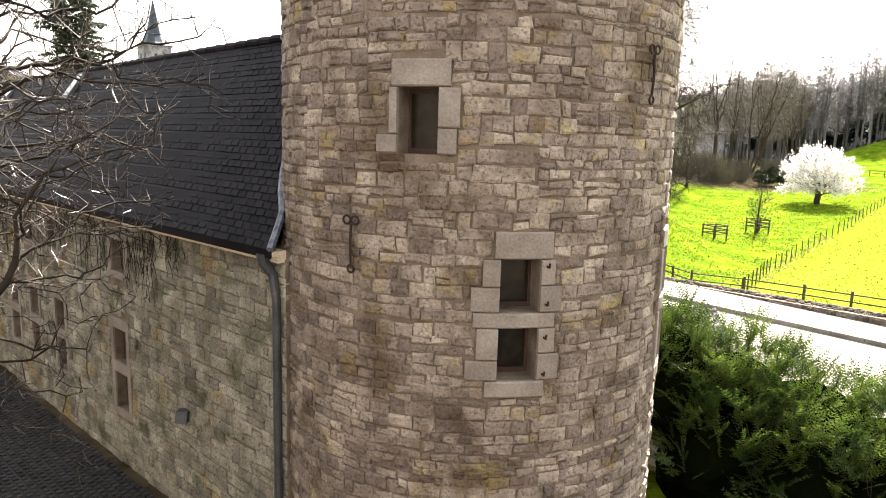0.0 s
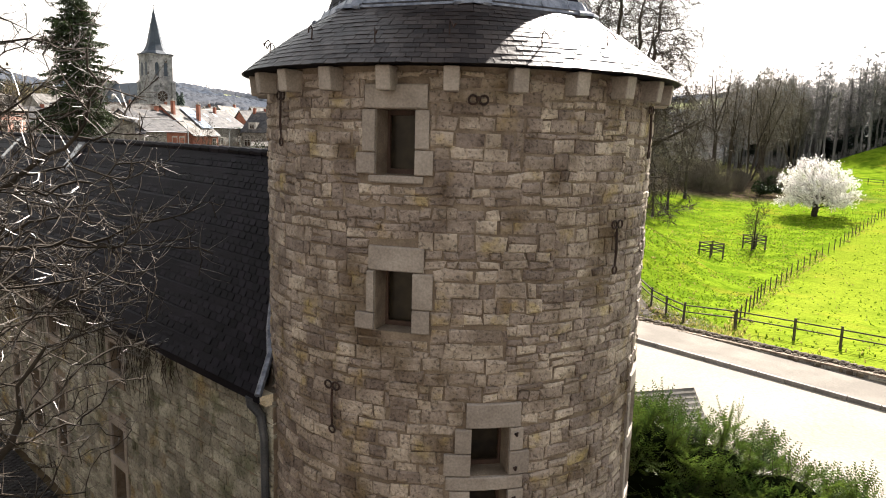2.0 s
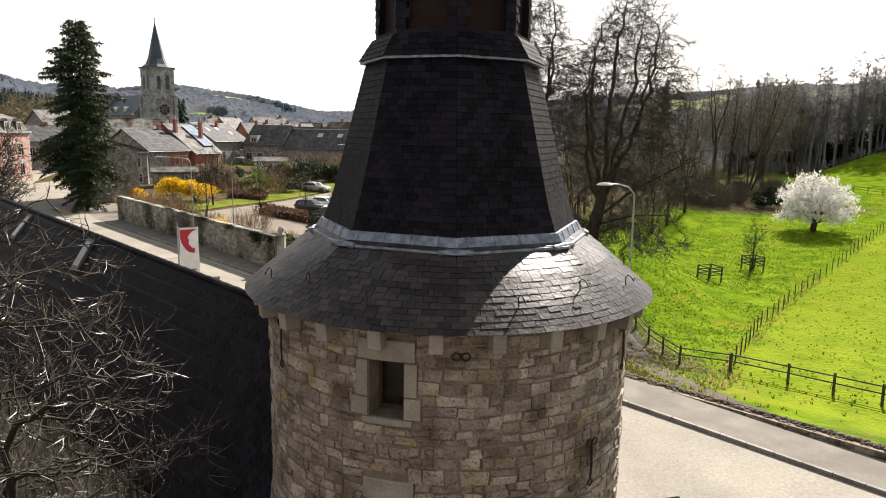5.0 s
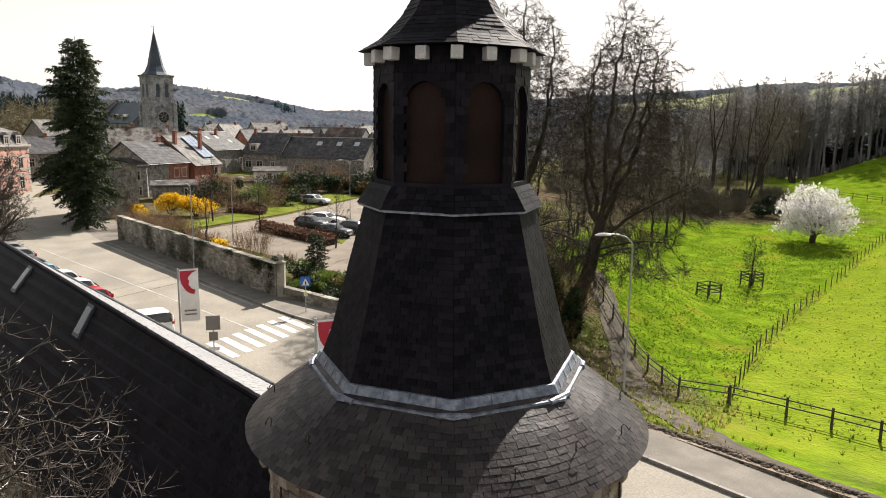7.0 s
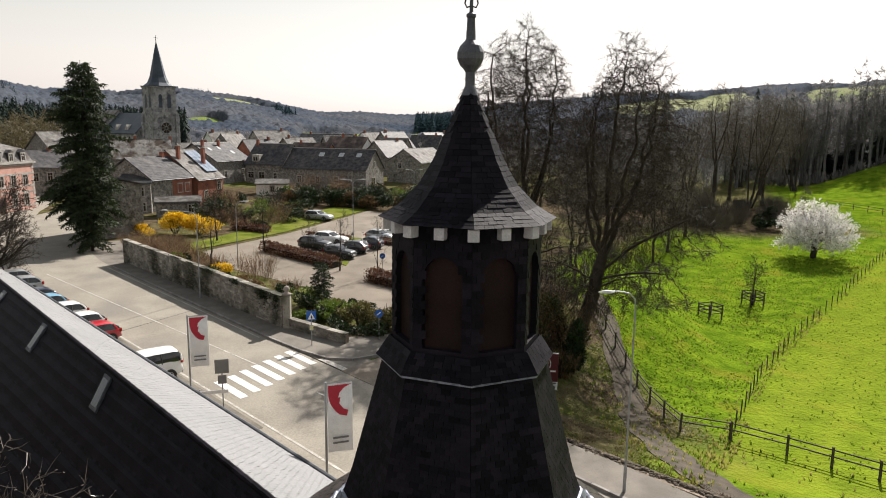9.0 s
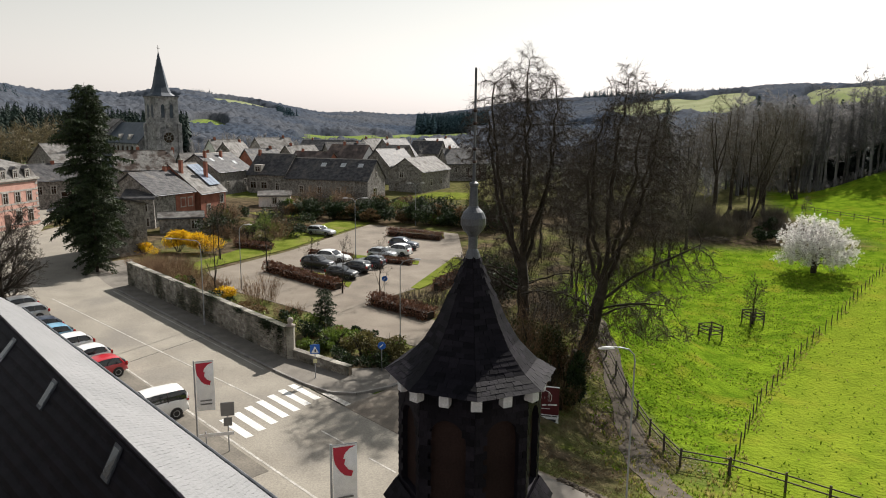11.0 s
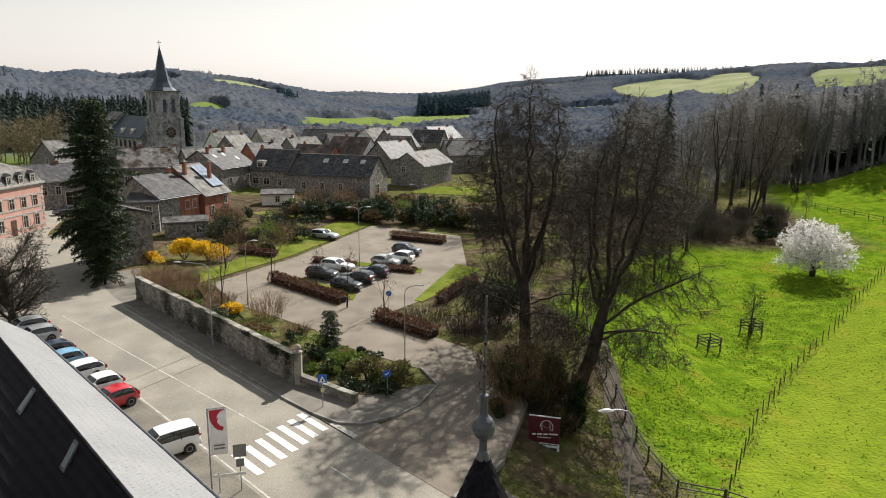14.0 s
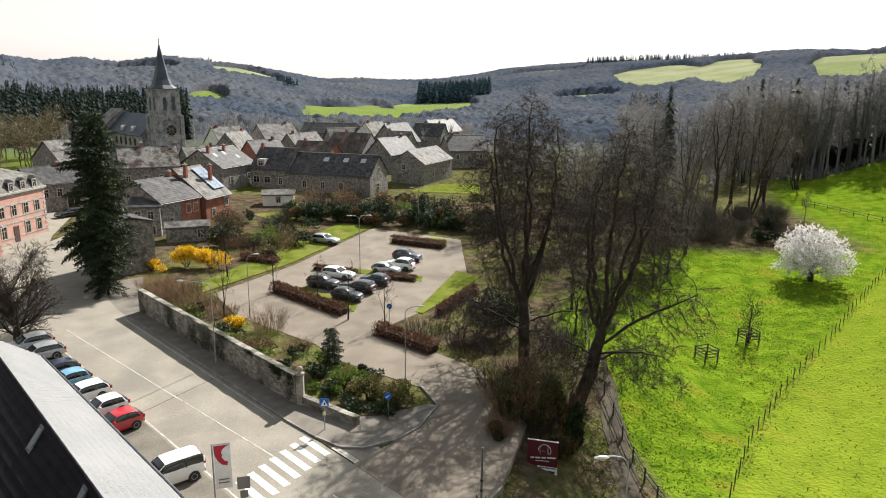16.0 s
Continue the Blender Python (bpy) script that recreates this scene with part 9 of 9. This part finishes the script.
def banner(at, rz):
    f = thing("banner_flag", "white banner with crimson swoosh on a steel pole", "flag", "banners", at=at, rz=rz)
    g = Geo()
    g.tube([(0, 0, -0.2), (0, 0, 5.85)], [0.055, 0.045], 8)
    g.ob("pole", POLE, f)
    g = Geo()
    g.tube([(0, 0, 5.78), (1.0, 0, 5.84)], 0.02, 6)
    g.ob("arm", POLE, f)
    g = Geo()
    cols, rows = 8, 16
    def wave(i, j):
        return (0.07 + 0.93 * i / cols, 0.06 * math.sin(j * 0.5 + i * 0.3) * (i / cols), 5.76 - 2.75 * j / rows + 0.06 * i / cols)
    v = [wave(i, j) for j in range(rows + 1) for i in range(cols + 1)]
    v += [(x, y + 0.012, z) for x, y, z in v]
    n, k = cols + 1, (cols + 1) * (rows + 1)
    g.add(v, [(j * n + i, j * n + i + 1, (j + 1) * n + i + 1, (j + 1) * n + i) for j in range(rows) for i in range(cols)] + [(k + j * n + i, k + (j + 1) * n + i, k + (j + 1) * n + i + 1, k + j * n + i + 1) for j in range(rows) for i in range(cols)])
    cl = g.ob("cloth", WHITE_CLOTH, f, smooth=True)
    # crimson field with a white curved shape, and two thin grey bars
    for sgn in (-1, 1):
        y = -0.016 if sgn < 0 else 0.03
        g = Geo()
        edge = [(0.96, 5.73), (0.70, 5.60), (0.52, 5.40), (0.46, 5.18), (0.55, 5.22), (0.50, 4.98), (0.66, 4.78), (0.84, 4.72), (0.78, 4.48)]
        back = [(0.09, 5.69), (0.09, 5.60), (0.09, 5.45), (0.10, 5.28), (0.12, 5.15), (0.16, 5.0), (0.24, 4.85), (0.36, 4.68), (0.52, 4.54)]
        face = lambda x, z: (x, y + 0.06 * math.sin((5.76 - z) * 2.9 + x * 2.4) * x, z)
        g.add([face(*p) for p in edge] + [face(*p) for p in back], [(k, k + 1, 10 + k, 9 + k)[::sgn] for k in range(8)])
        g.ob("print", RED_PRINT, cl, "crimson printed shape")
        for q, zz in enumerate((3.55, 3.35)):
            g = Geo()
            g.add([(0.25, y * 1.3, zz), (0.85, y * 1.3 + 0.02, zz + 0.03), (0.85, y * 1.3 + 0.02, zz + 0.11), (0.25, y * 1.3, zz + 0.08)], [(0, 1, 2, 3)[::-sgn]])
            g.ob("text_bar", GREYBACK, cl)


banner(uvz(33.2, 15.4, 0.0), 10)
banner(uvz(19.8, 14.4, 0.7), 12)


def crossing_sign(at, rz):
    s = thing("crossing_sign", "blue pedestrian crossing sign on a striped pole", "traffic sign", at=at, rz=rz)
    g = Geo()
    g.tube([(0, 0, -0.1), (0, 0, 2.75)], 0.035, 8)
    g.ob("pole", POLE, s)
    g = Geo()
    g.box(-0.34, -0.06, 2.15, 0.34, -0.03, 2.83)
    p = g.ob("panel", BLUE_SIGN, s, "blue square panel", bevel=0.01)
    g = Geo()
    g.add([(-0.26, -0.068, 2.22), (0.26, -0.068, 2.22), (0, -0.068, 2.72)], [(0, 1, 2)])
    t = g.ob("triangle", WHITE_CLOTH, p)
    g = Geo()
    g.add([(-0.04, -0.072, 2.28), (0.08, -0.072, 2.28), (0.05, -0.072, 2.52), (-0.02, -0.072, 2.52)], [(0, 1, 2, 3)])
    g.ob("symbol", BLACKTRIM, p)
    g = Geo()
    g.box(-0.13, -0.05, 1.45, 0.13, -0.03, 1.75)
    g.ob("plate", plain("pale yellow plate", (0.55, 0.53, 0.30), 0.6), s)
    return s


crossing_sign((-9.2, 46.4, -0.12), 10)
# small blue arrow sign, car-park sign, direction signs
for at, h in ((on_ground(-4.6, 48.2), 1.9), (on_ground(-6.3, 69.6), 1.7)):
    s = thing("arrow_sign", "small round blue arrow sign on a post", "traffic sign", at=at)
    g = Geo()
    g.tube([(0, 0, -0.1), (0, 0, h)], 0.03, 8)
    g.ob("pole", POLE, s)
    g = Geo()
    g.add([(0.3 * math.cos(q), -0.05, h + 0.2 + 0.3 * math.sin(q)) for q in np.linspace(0, 2 * math.pi, 17)[:-1]] + [(0.3 * math.cos(q), -0.02, h + 0.2 + 0.3 * math.sin(q)) for q in np.linspace(0, 2 * math.pi, 17)[:-1]], [tuple(range(16)), tuple(range(16, 32))[::-1]] + [(k, 16 + k, 16 + (k + 1) % 16, (k + 1) % 16) for k in range(16)])
    g.ob("disc", BLUE_SIGN, s)
    g = Geo()
    g.bar((-0.14, -0.056, h + 0.08), (0.12, -0.056, h + 0.3), 0.006, 0.07)
    g.ob("arrow", WHITE_CLOTH, s)
b = thing("direction_sign", "grey-backed direction sign with two posts by the crossing", "sign", at=uvz(33.6, 16.9), rz=15)
for x in (-0.75, 0.45):
    g = Geo()
    g.tube([(x, 0, -0.1), (x, 0, 2.9 if x > 0 else 1.3)], 0.035, 8)
    g.ob("post", POLE, b)
for x0, z0, x1, z1 in ((0.08, 2.15, 0.82, 2.95), (0.22, 1.55, 0.68, 2.05), (-1.1, 1.0, 0.75, 1.2)):
    g = Geo()
    g.box(x0, -0.06, z0, x1, -0.035, z1)
    g.ob("panel", GREYBACK if z0 > 1.2 else WHITE_CLOTH, b, bevel=0.006)
# crimson inn board
bd = thing("inn_board", "dark crimson board with white line drawing on posts", "sign board", at=on_ground(6.9, 44.4), rz=-14)
base = bd.matrix_basis.translation.z
zt = 0.55 - base
for x in (-1.0, 1.0):
    g = Geo()
    g.box(x - 0.06, 0.02, -0.3, x + 0.06, 0.14, zt - 0.1)
    g.ob("post", WOODPOST, bd)
g = Geo()
g.box(-1.1, -0.04, zt - 2.0, 1.1, 0.02, zt)
pn = g.ob("panel", plain("dark crimson board", (0.075, 0.008, 0.012), 0.5), bd, bevel=0.01)
g = Geo()
g.box(-1.1, -0.05, zt - 0.02, 1.1, 0.03, zt + 0.04)
g.ob("edge", WHITE_CLOTH, pn)
g = Geo()
g.tube([(0.15 + 0.45 * math.cos(q), -0.055, zt - 0.75 + 0.48 * math.sin(q)) for q in np.linspace(-0.6, 3.2, 14)], 0.022, 5)
for x, z0, z1 in ((-0.2, -1.0, -0.45), (-0.12, -1.05, -0.4), (0.35, -1.05, -0.4), (0.43, -1.0, -0.45), (0.0, -0.85, -0.75), (0.1, -0.85, -0.72), (0.2, -0.85, -0.75)):
    g.bar((x, -0.055, zt + z0), (x, -0.055, zt + z1), 0.01, 0.03)
g.ob("drawing", WHITE_CLOTH, pn, "white line drawing")
for x0, x1, z in ((-0.85, -0.6, -1.42), (-0.5, -0.15, -1.38), (-0.05, 0.25, -1.34), (0.35, 0.95, -1.28), (-0.5, 0.5, -1.6)):
    g = Geo()
    g.bar((x0, -0.055, zt + z), (x1, -0.055, zt + z + 0.04), 0.01, 0.11 if z > -1.5 else 0.05)
    g.ob("text_bar", WHITE_CLOTH, pn)
for x0, x1, z0, z1 in ((-1.1, 1.1, -2.62, -2.2), (-0.35, 1.1, -2.18, -2.02)):
    g = Geo()
    g.box(x0, -0.04, zt + z0, x1, 0.02, zt + z1)
    q = g.ob("panel", WHITE_CLOTH, bd, "white lower panel")
    for k in range(3):
        g = Geo()
        xx = x0 + 0.15 + k * (x1 - x0 - 0.2) / 3
        g.bar((xx, -0.048, zt + (z0 + z1) / 2), (xx + (x1 - x0) / 4, -0.048, zt + (z0 + z1) / 2), 0.01, (z1 - z0) * 0.45)
        g.ob("text_bar", BLACKTRIM, q)
# slate-roofed shelter behind the yews
sh = thing("garden_shelter", "small slate-roofed timber shelter behind the yews", "shelter", at=(5.75, 15.6, -0.75), rz=14)
sh.scale = (0.66, 0.66, 0.95)
for x in (-0.9, 0.9):
    for y in (-0.4, 0.4):
        g = Geo()
        g.box(x - 0.06, y - 0.06, -0.6, x + 0.06, y + 0.06, 2.0)
        g.ob("post", WOODPOST, sh)
for s in (-1, 1):
    g = Geo()
    q = [(-1.25, s * 0.85, 1.85), (1.25, s * 0.85, 1.85), (1.25, 0, 2.45), (-1.25, 0, 2.45)]
    q = q if s < 0 else [q[1], q[0], q[3], q[2]]
    g.hexa(q + [(x, y, z + 0.06) for x, y, z in q])
    g.ob("roof", ROOFPALE, sh)
    for k in range(6):
        g = Geo()
        t0, t1 = k / 6, (k + 1.1) / 6
        c = [(-1.27, s * 0.88 * (1 - t0), 1.83 + 0.6 * t0 + 0.09), (1.27, s * 0.88 * (1 - t0), 1.83 + 0.6 * t0 + 0.09), (1.27, s * 0.88 * (1 - t1), 1.83 + 0.6 * t1 + 0.07), (-1.27, s * 0.88 * (1 - t1), 1.83 + 0.6 * t1 + 0.07)]
        c = c if s < 0 else [c[1], c[0], c[3], c[2]]
        g.hexa([(x, y, z - 0.02) for x, y, z in c] + c)
        g.ob("slate_course", SHINGLE, sh)
# bench at the roadside
bn = thing("bench", "plain dark wooden roadside bench", "bench", at=on_ground(17.6, 23.6), rz=35)
for y in (-0.16, 0.0, 0.16):
    g = Geo()
    g.box(-0.8, y - 0.065, 0.42, 0.8, y + 0.065, 0.48)
    g.ob("slat", WOODPOST, bn)
for x in (-0.6, 0.6):
    g = Geo()
    g.box(x - 0.07, -0.2, -0.1, x + 0.07, 0.2, 0.42)
    g.ob("leg", WOODPOST, bn)


# ---- far woods ----
def woods(name, label, spots, seed, material, hmin, hmax, blades, trunk=True):
    """Many far trees as one: thin upright trunks and fans of twig blades."""
    rng = random.Random(seed)
    g = Geo()
    for x, y in spots:
        z = ground_height(x, y) - 0.3
        h = rng.uniform(hmin, hmax)
        w = h * rng.uniform(0.18, 0.30)
        s = h * 0.010
        if trunk:
            g.add([(x - s * 1.6, y, z), (x + s * 1.6, y, z), (x + s * 0.5, y, z + h * 0.75), (x - s * 0.5, y, z + h * 0.75)], [(0, 1, 2, 3)])
        for k in range(blades):
            f = rng.uniform(0.22, 0.85)
            a = rng.uniform(0, 6.28)
            L = h * rng.uniform(0.15, 0.34)
            out = w * rng.uniform(0.3, 1.1) * (1.25 - f * 0.6)
            p = Vector((x + math.cos(a) * out * 0.25, y + math.sin(a) * out * 0.25, z + h * f * 0.9))
            e = Vector((x + math.cos(a) * out, y + math.sin(a) * out, min(z + h, p.z + L)))
            b = Vector((rng.uniform(-1, 1), rng.uniform(-0.5, 0.5), 0)).normalized() * h * rng.uniform(0.006, 0.016)
            g.add([p - b, p + b, e], [(0, 1, 2)])
    o = g.ob(name, material)
    return tagged(o, label, "woods", kind="stuff")


def conifers(name, label, spots, seed, material, hmin, hmax, near=False):
    """Many firs as one: a thin stem hung with drooping, uneven boughs."""
    rng = random.Random(seed)
    g = Geo()
    for x, y in spots:
        z = ground_height(x, y) - 0.5
        h = rng.uniform(hmin, hmax)
        w = h * rng.uniform(0.15, 0.22)
        n = 260 if near else 34
        g.add([(x - h * 0.01, y, z), (x + h * 0.01, y, z), (x, y, z + h)], [(0, 1, 2)])
        for k in range(n):
            f = (k + rng.random()) / n
            a = k * 2.4 + rng.uniform(-0.6, 0.6)
            L = (w * (1 - f) ** 0.8 + 0.03 * h) * rng.uniform(0.5, 1.15)
            zz = z + h * (0.06 + 0.92 * f)
            c, s_ = math.cos(a), math.sin(a)
            b = L * (0.22 if near else 0.5)
            g.add([(x, y, zz + 0.05 * h * (0.4 if near else 1)), (x + c * L * 0.55 - s_ * b, y + s_ * L * 0.55 + c * b, zz - L * 0.12), (x + c * L, y + s_ * L, zz - L * rng.uniform(0.2, 0.5)), (x + c * L * 0.55 + s_ * b, y + s_ * L * 0.55 - c * b, zz - L * 0.12)], [(0, 1, 2), (0, 2, 3)])
    o = g.ob(name, material)
    return tagged(o, label, "woods", kind="stuff")


# Distance haze is put into HILLWOOD, BLUEFIR and FARWOOD as bluish grey.
HILLWOOD = mat("bare woods in bud, haze in tint", (0.046, 0.058, 0.079), (0.084, 0.088, 0.098), 0.012, 0.5, 0.95, 0.5, spec=0.0, dist=0.6, pits=0.4, pit_scale=0.22)
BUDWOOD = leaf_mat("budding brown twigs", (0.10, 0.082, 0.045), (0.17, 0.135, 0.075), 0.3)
BLUEFIR = mat("far firs, haze in tint", (0.035, 0.062, 0.075), (0.06, 0.09, 0.10), 0.05, 1, 0.95, 0.0, island=0.3, spec=0.0)
FARWOOD = leaf_mat("far bare twigs, haze in tint", (0.135, 0.135, 0.14), (0.235, 0.225, 0.215), 0.4)
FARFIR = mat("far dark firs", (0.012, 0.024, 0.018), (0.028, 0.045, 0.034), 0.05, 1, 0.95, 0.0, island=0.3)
rng = random.Random(123)


def polar(a0, a1, r0, r1, n, keep=lambda x, y: True):
    out = []
    while len(out) < n:
        a, r = radians(rng.uniform(a0, a1)), math.sqrt(rng.uniform(r0 * r0, r1 * r1))
        x, y = r * math.sin(a), r * math.cos(a)
        if keep(x, y):
            out.append((x, y))
    return out


def wood_form(seed, height, radius, crown_from, n, twigs, fine):
    """Corners and faces of one slender forest tree."""
    rng = random.Random(seed)
    trunk = [Vector((0, 0, -0.6))] + leader((0, 0, -0.6), (rng.uniform(-0.6, 0.6), rng.uniform(-0.6, 0.6), height * 0.86), 14, rng, 0.12)
    mid = height * (1 + crown_from) / 2
    pos, par, load = colonize([(-1, trunk)], crown_points(rng, n, (0, 0, mid), (radius, radius, height - mid), 0.3, top=0.7), 0.9, 9.0, 0.7, (0, 0, 0.35), 50, seed)
    g = Geo()
    limbs_mesh(g, pos, par, load, height * 0.011, 0.02, 1.5)
    for i in range(len(pos)):
        if par[i] < 0 or load[i] > 2:
            continue
        p, q = Vector(pos[i]), Vector(pos[par[i]])
        for _ in range(twigs):
            e = ((p - q).normalized() * 0.8 + Vector((rng.gauss(0, 0.5), rng.gauss(0, 0.5), rng.gauss(0.35, 0.4)))).normalized() * rng.uniform(1.0, 2.4)
            o = e.orthogonal().normalized()
            o.rotate(Matrix.Rotation(rng.uniform(0, 6.3), 3, e.normalized()))
            o *= fine
            g.add([q - o, q + o, q + e], [(0, 1, 2)])
    return np.array([tuple(v) for v in g.v]), g.f


def forest(name, label, spots, seed, material, kinds, lo, hi):
    """Many far bare trees of a few forms, turned and sized apart, as one."""
    rng = random.Random(seed)
    verts, faces = [], []
    for x, y in spots:
        v, f = kinds[rng.randrange(len(kinds))]
        a, k = rng.uniform(0, 6.28), rng.uniform(lo, hi)
        c, s_ = math.cos(a) * k, math.sin(a) * k
        w = np.stack([v[:, 0] * c - v[:, 1] * s_ + x, v[:, 0] * s_ + v[:, 1] * c + y, v[:, 2] * k * rng.uniform(0.92, 1.08) + ground_height(x, y)], axis=1)
        b = len(verts)
        verts.extend(w.tolist())
        faces.extend([tuple(i + b for i in q) for q in f])
    g = Geo()
    g.v, g.f = verts, faces
    return tagged(g.ob(name, material), label, "woods", kind="stuff")


beech = [wood_form(201 + k, 27, 5.0, 0.20, 130, 6, 0.055) for k in range(4)]
low_trees = [wood_form(211 + k, 11, 3.0, 0.12, 80, 5, 0.04) for k in range(3)]
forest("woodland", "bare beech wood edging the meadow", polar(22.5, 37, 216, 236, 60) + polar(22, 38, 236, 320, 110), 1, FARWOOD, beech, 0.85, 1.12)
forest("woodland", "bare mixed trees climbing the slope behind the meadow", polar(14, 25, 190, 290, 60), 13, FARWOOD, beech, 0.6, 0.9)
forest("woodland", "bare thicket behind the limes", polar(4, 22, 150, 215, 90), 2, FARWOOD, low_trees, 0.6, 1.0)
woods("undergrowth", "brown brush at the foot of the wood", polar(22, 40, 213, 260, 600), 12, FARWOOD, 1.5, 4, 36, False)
conifers("conifer_wood", "few dark conifers standing in the bare wood", polar(25.5, 36, 225, 290, 14), 3, FARFIR, 22, 29, True)
conifers("conifer_wood", "tall dark conifers above the wood", [(96, 226), (102, 229), (62, 196), (112, 226), (115, 232)], 4, FARFIR, 25, 30, True)
conifers("conifer_wood", "dense dark fir plantation on the slope", polar(-42, -20.5, 262, 390, 1500, lambda x, y: math.hypot(x, y) > 262 + 40 * smooth(x, -110, -80)), 5, FARFIR, 11, 17)
forest("woodland", "pale brown budding trees below the plantation", polar(-35, -29.5, 190, 235, 26), 17, BUDWOOD, low_trees, 1.0, 1.5)
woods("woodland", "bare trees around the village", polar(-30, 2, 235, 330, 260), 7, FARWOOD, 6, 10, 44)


def hill_canopy():
    """The bare woods of the far slopes: one rippling sheet of crowns that dips under the pastures."""
    az = np.radians(np.arange(-45, 39, 0.13))
    rs = [285.0]
    while rs[-1] < 1330:
        rs.append(rs[-1] * 1.0075)
    v, idx = [], {}
    for j, r in enumerate(rs):
        for i, a in enumerate(az):
            x, y = r * math.sin(a), r * math.cos(a)
            f = 1 - open_field(x, y)
            edge = smooth(r, 285, 320)
            h = 5.0 + 2.0 * noise.noise((x / 7.5, y / 7.5, 1.0)) + 2.2 * noise.noise((x / 3.1, y / 3.1, 4.0)) + 2.5 * noise.noise((x / 60, y / 60, 8.0))
            v.append((x, y, ground_height(x, y) - 3.0 + (3.0 + h) * f * edge))
    n = len(az)
    g = Geo()
    g.v = v
    g.f = [(j * n + i, (j + 1) * n + i, (j + 1) * n + i + 1, j * n + i + 1) for j in range(len(rs) - 1) for i in range(n - 1)]
    tagged(g.ob("hill_wood", HILLWOOD, smooth=True), "bare woods covering the far valley slopes, tinted blue-grey for haze", "woods", kind="stuff")


hill_canopy()
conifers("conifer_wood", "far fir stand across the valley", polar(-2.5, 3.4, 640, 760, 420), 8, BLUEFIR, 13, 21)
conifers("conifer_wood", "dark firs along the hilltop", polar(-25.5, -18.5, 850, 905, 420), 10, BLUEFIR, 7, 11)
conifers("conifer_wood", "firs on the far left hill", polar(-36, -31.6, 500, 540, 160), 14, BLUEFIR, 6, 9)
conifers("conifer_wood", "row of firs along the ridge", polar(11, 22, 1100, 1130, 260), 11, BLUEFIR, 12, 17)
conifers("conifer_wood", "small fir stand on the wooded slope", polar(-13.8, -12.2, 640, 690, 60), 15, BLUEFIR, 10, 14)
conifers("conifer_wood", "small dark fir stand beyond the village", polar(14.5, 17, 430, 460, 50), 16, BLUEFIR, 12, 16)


# ---- ivy hanging over the garden wall ----
for k, (u, w, d) in enumerate(((46.2, 1.3, 1.1), (50.5, 1.0, 0.5), (54.8, 1.2, 0.4), (44.4, 0.7, 1.5), (58.5, 0.8, 0.3), (61.5, 1.4, 0.45))):
    rr = random.Random(900 + k)
    t = thing("ivy", "dark ivy trailing over the garden wall", "climber", at=uvz(u, 27.72, 2.5))
    g = Geo()
    for _ in range(int(500 * w)):
        q, z = rr.gauss(0, w * 0.4), 0.12 - abs(rr.gauss(0, d * 0.5))
        p = Vector((U[0] * q - V[0] * rr.uniform(0.0, 0.16), U[1] * q - V[1] * rr.uniform(0.0, 0.16), z))
        a = Vector((-V[0] + rr.uniform(-0.6, 0.6), -V[1] + rr.uniform(-0.6, 0.6), rr.uniform(-0.6, 0.8))).normalized() * rr.uniform(0.07, 0.15)
        b = Vector((U[0], U[1], rr.uniform(-0.5, 0.5))) * rr.uniform(0.04, 0.08)
        g.add([p - b, p + b, p + a], [(0, 1, 2)])
    g.ob("foliage", IVY, t)


# ---- the tower's stones, last ----
def tower_stones():
    rng = random.Random(21)
    at = lambda s, z, o=0.0: on_tower(s * DEG, z, o)
    stones = []
    z = TOWER_BASE + 0.4
    while z < 8.25:
        top = min(8.30, z + rng.uniform(0.5, 0.95))
        s = -math.pi * TR
        while s < math.pi * TR - 0.01:
            e = min(math.pi * TR, s + rng.uniform(0.9, 2.0))
            e = math.pi * TR if math.pi * TR - e < 0.5 else e
            stones += rubble(at, s, e, z, top, tower_holes, rng, (0.09, 0.21), (0.12, 0.40), 0.016)
            s = e
        z = top
    lay(stones, lambda g, p: stone_block(g, at, *p, rng.uniform(0.012, 0.04), rng), tower, lambda p: abs(p[0]) < 1.75 and 2.6 < p[2] < 6.6, "stone", STONE, "rubble", STONE_J, "weathered limestone rubble")


tower_stones()
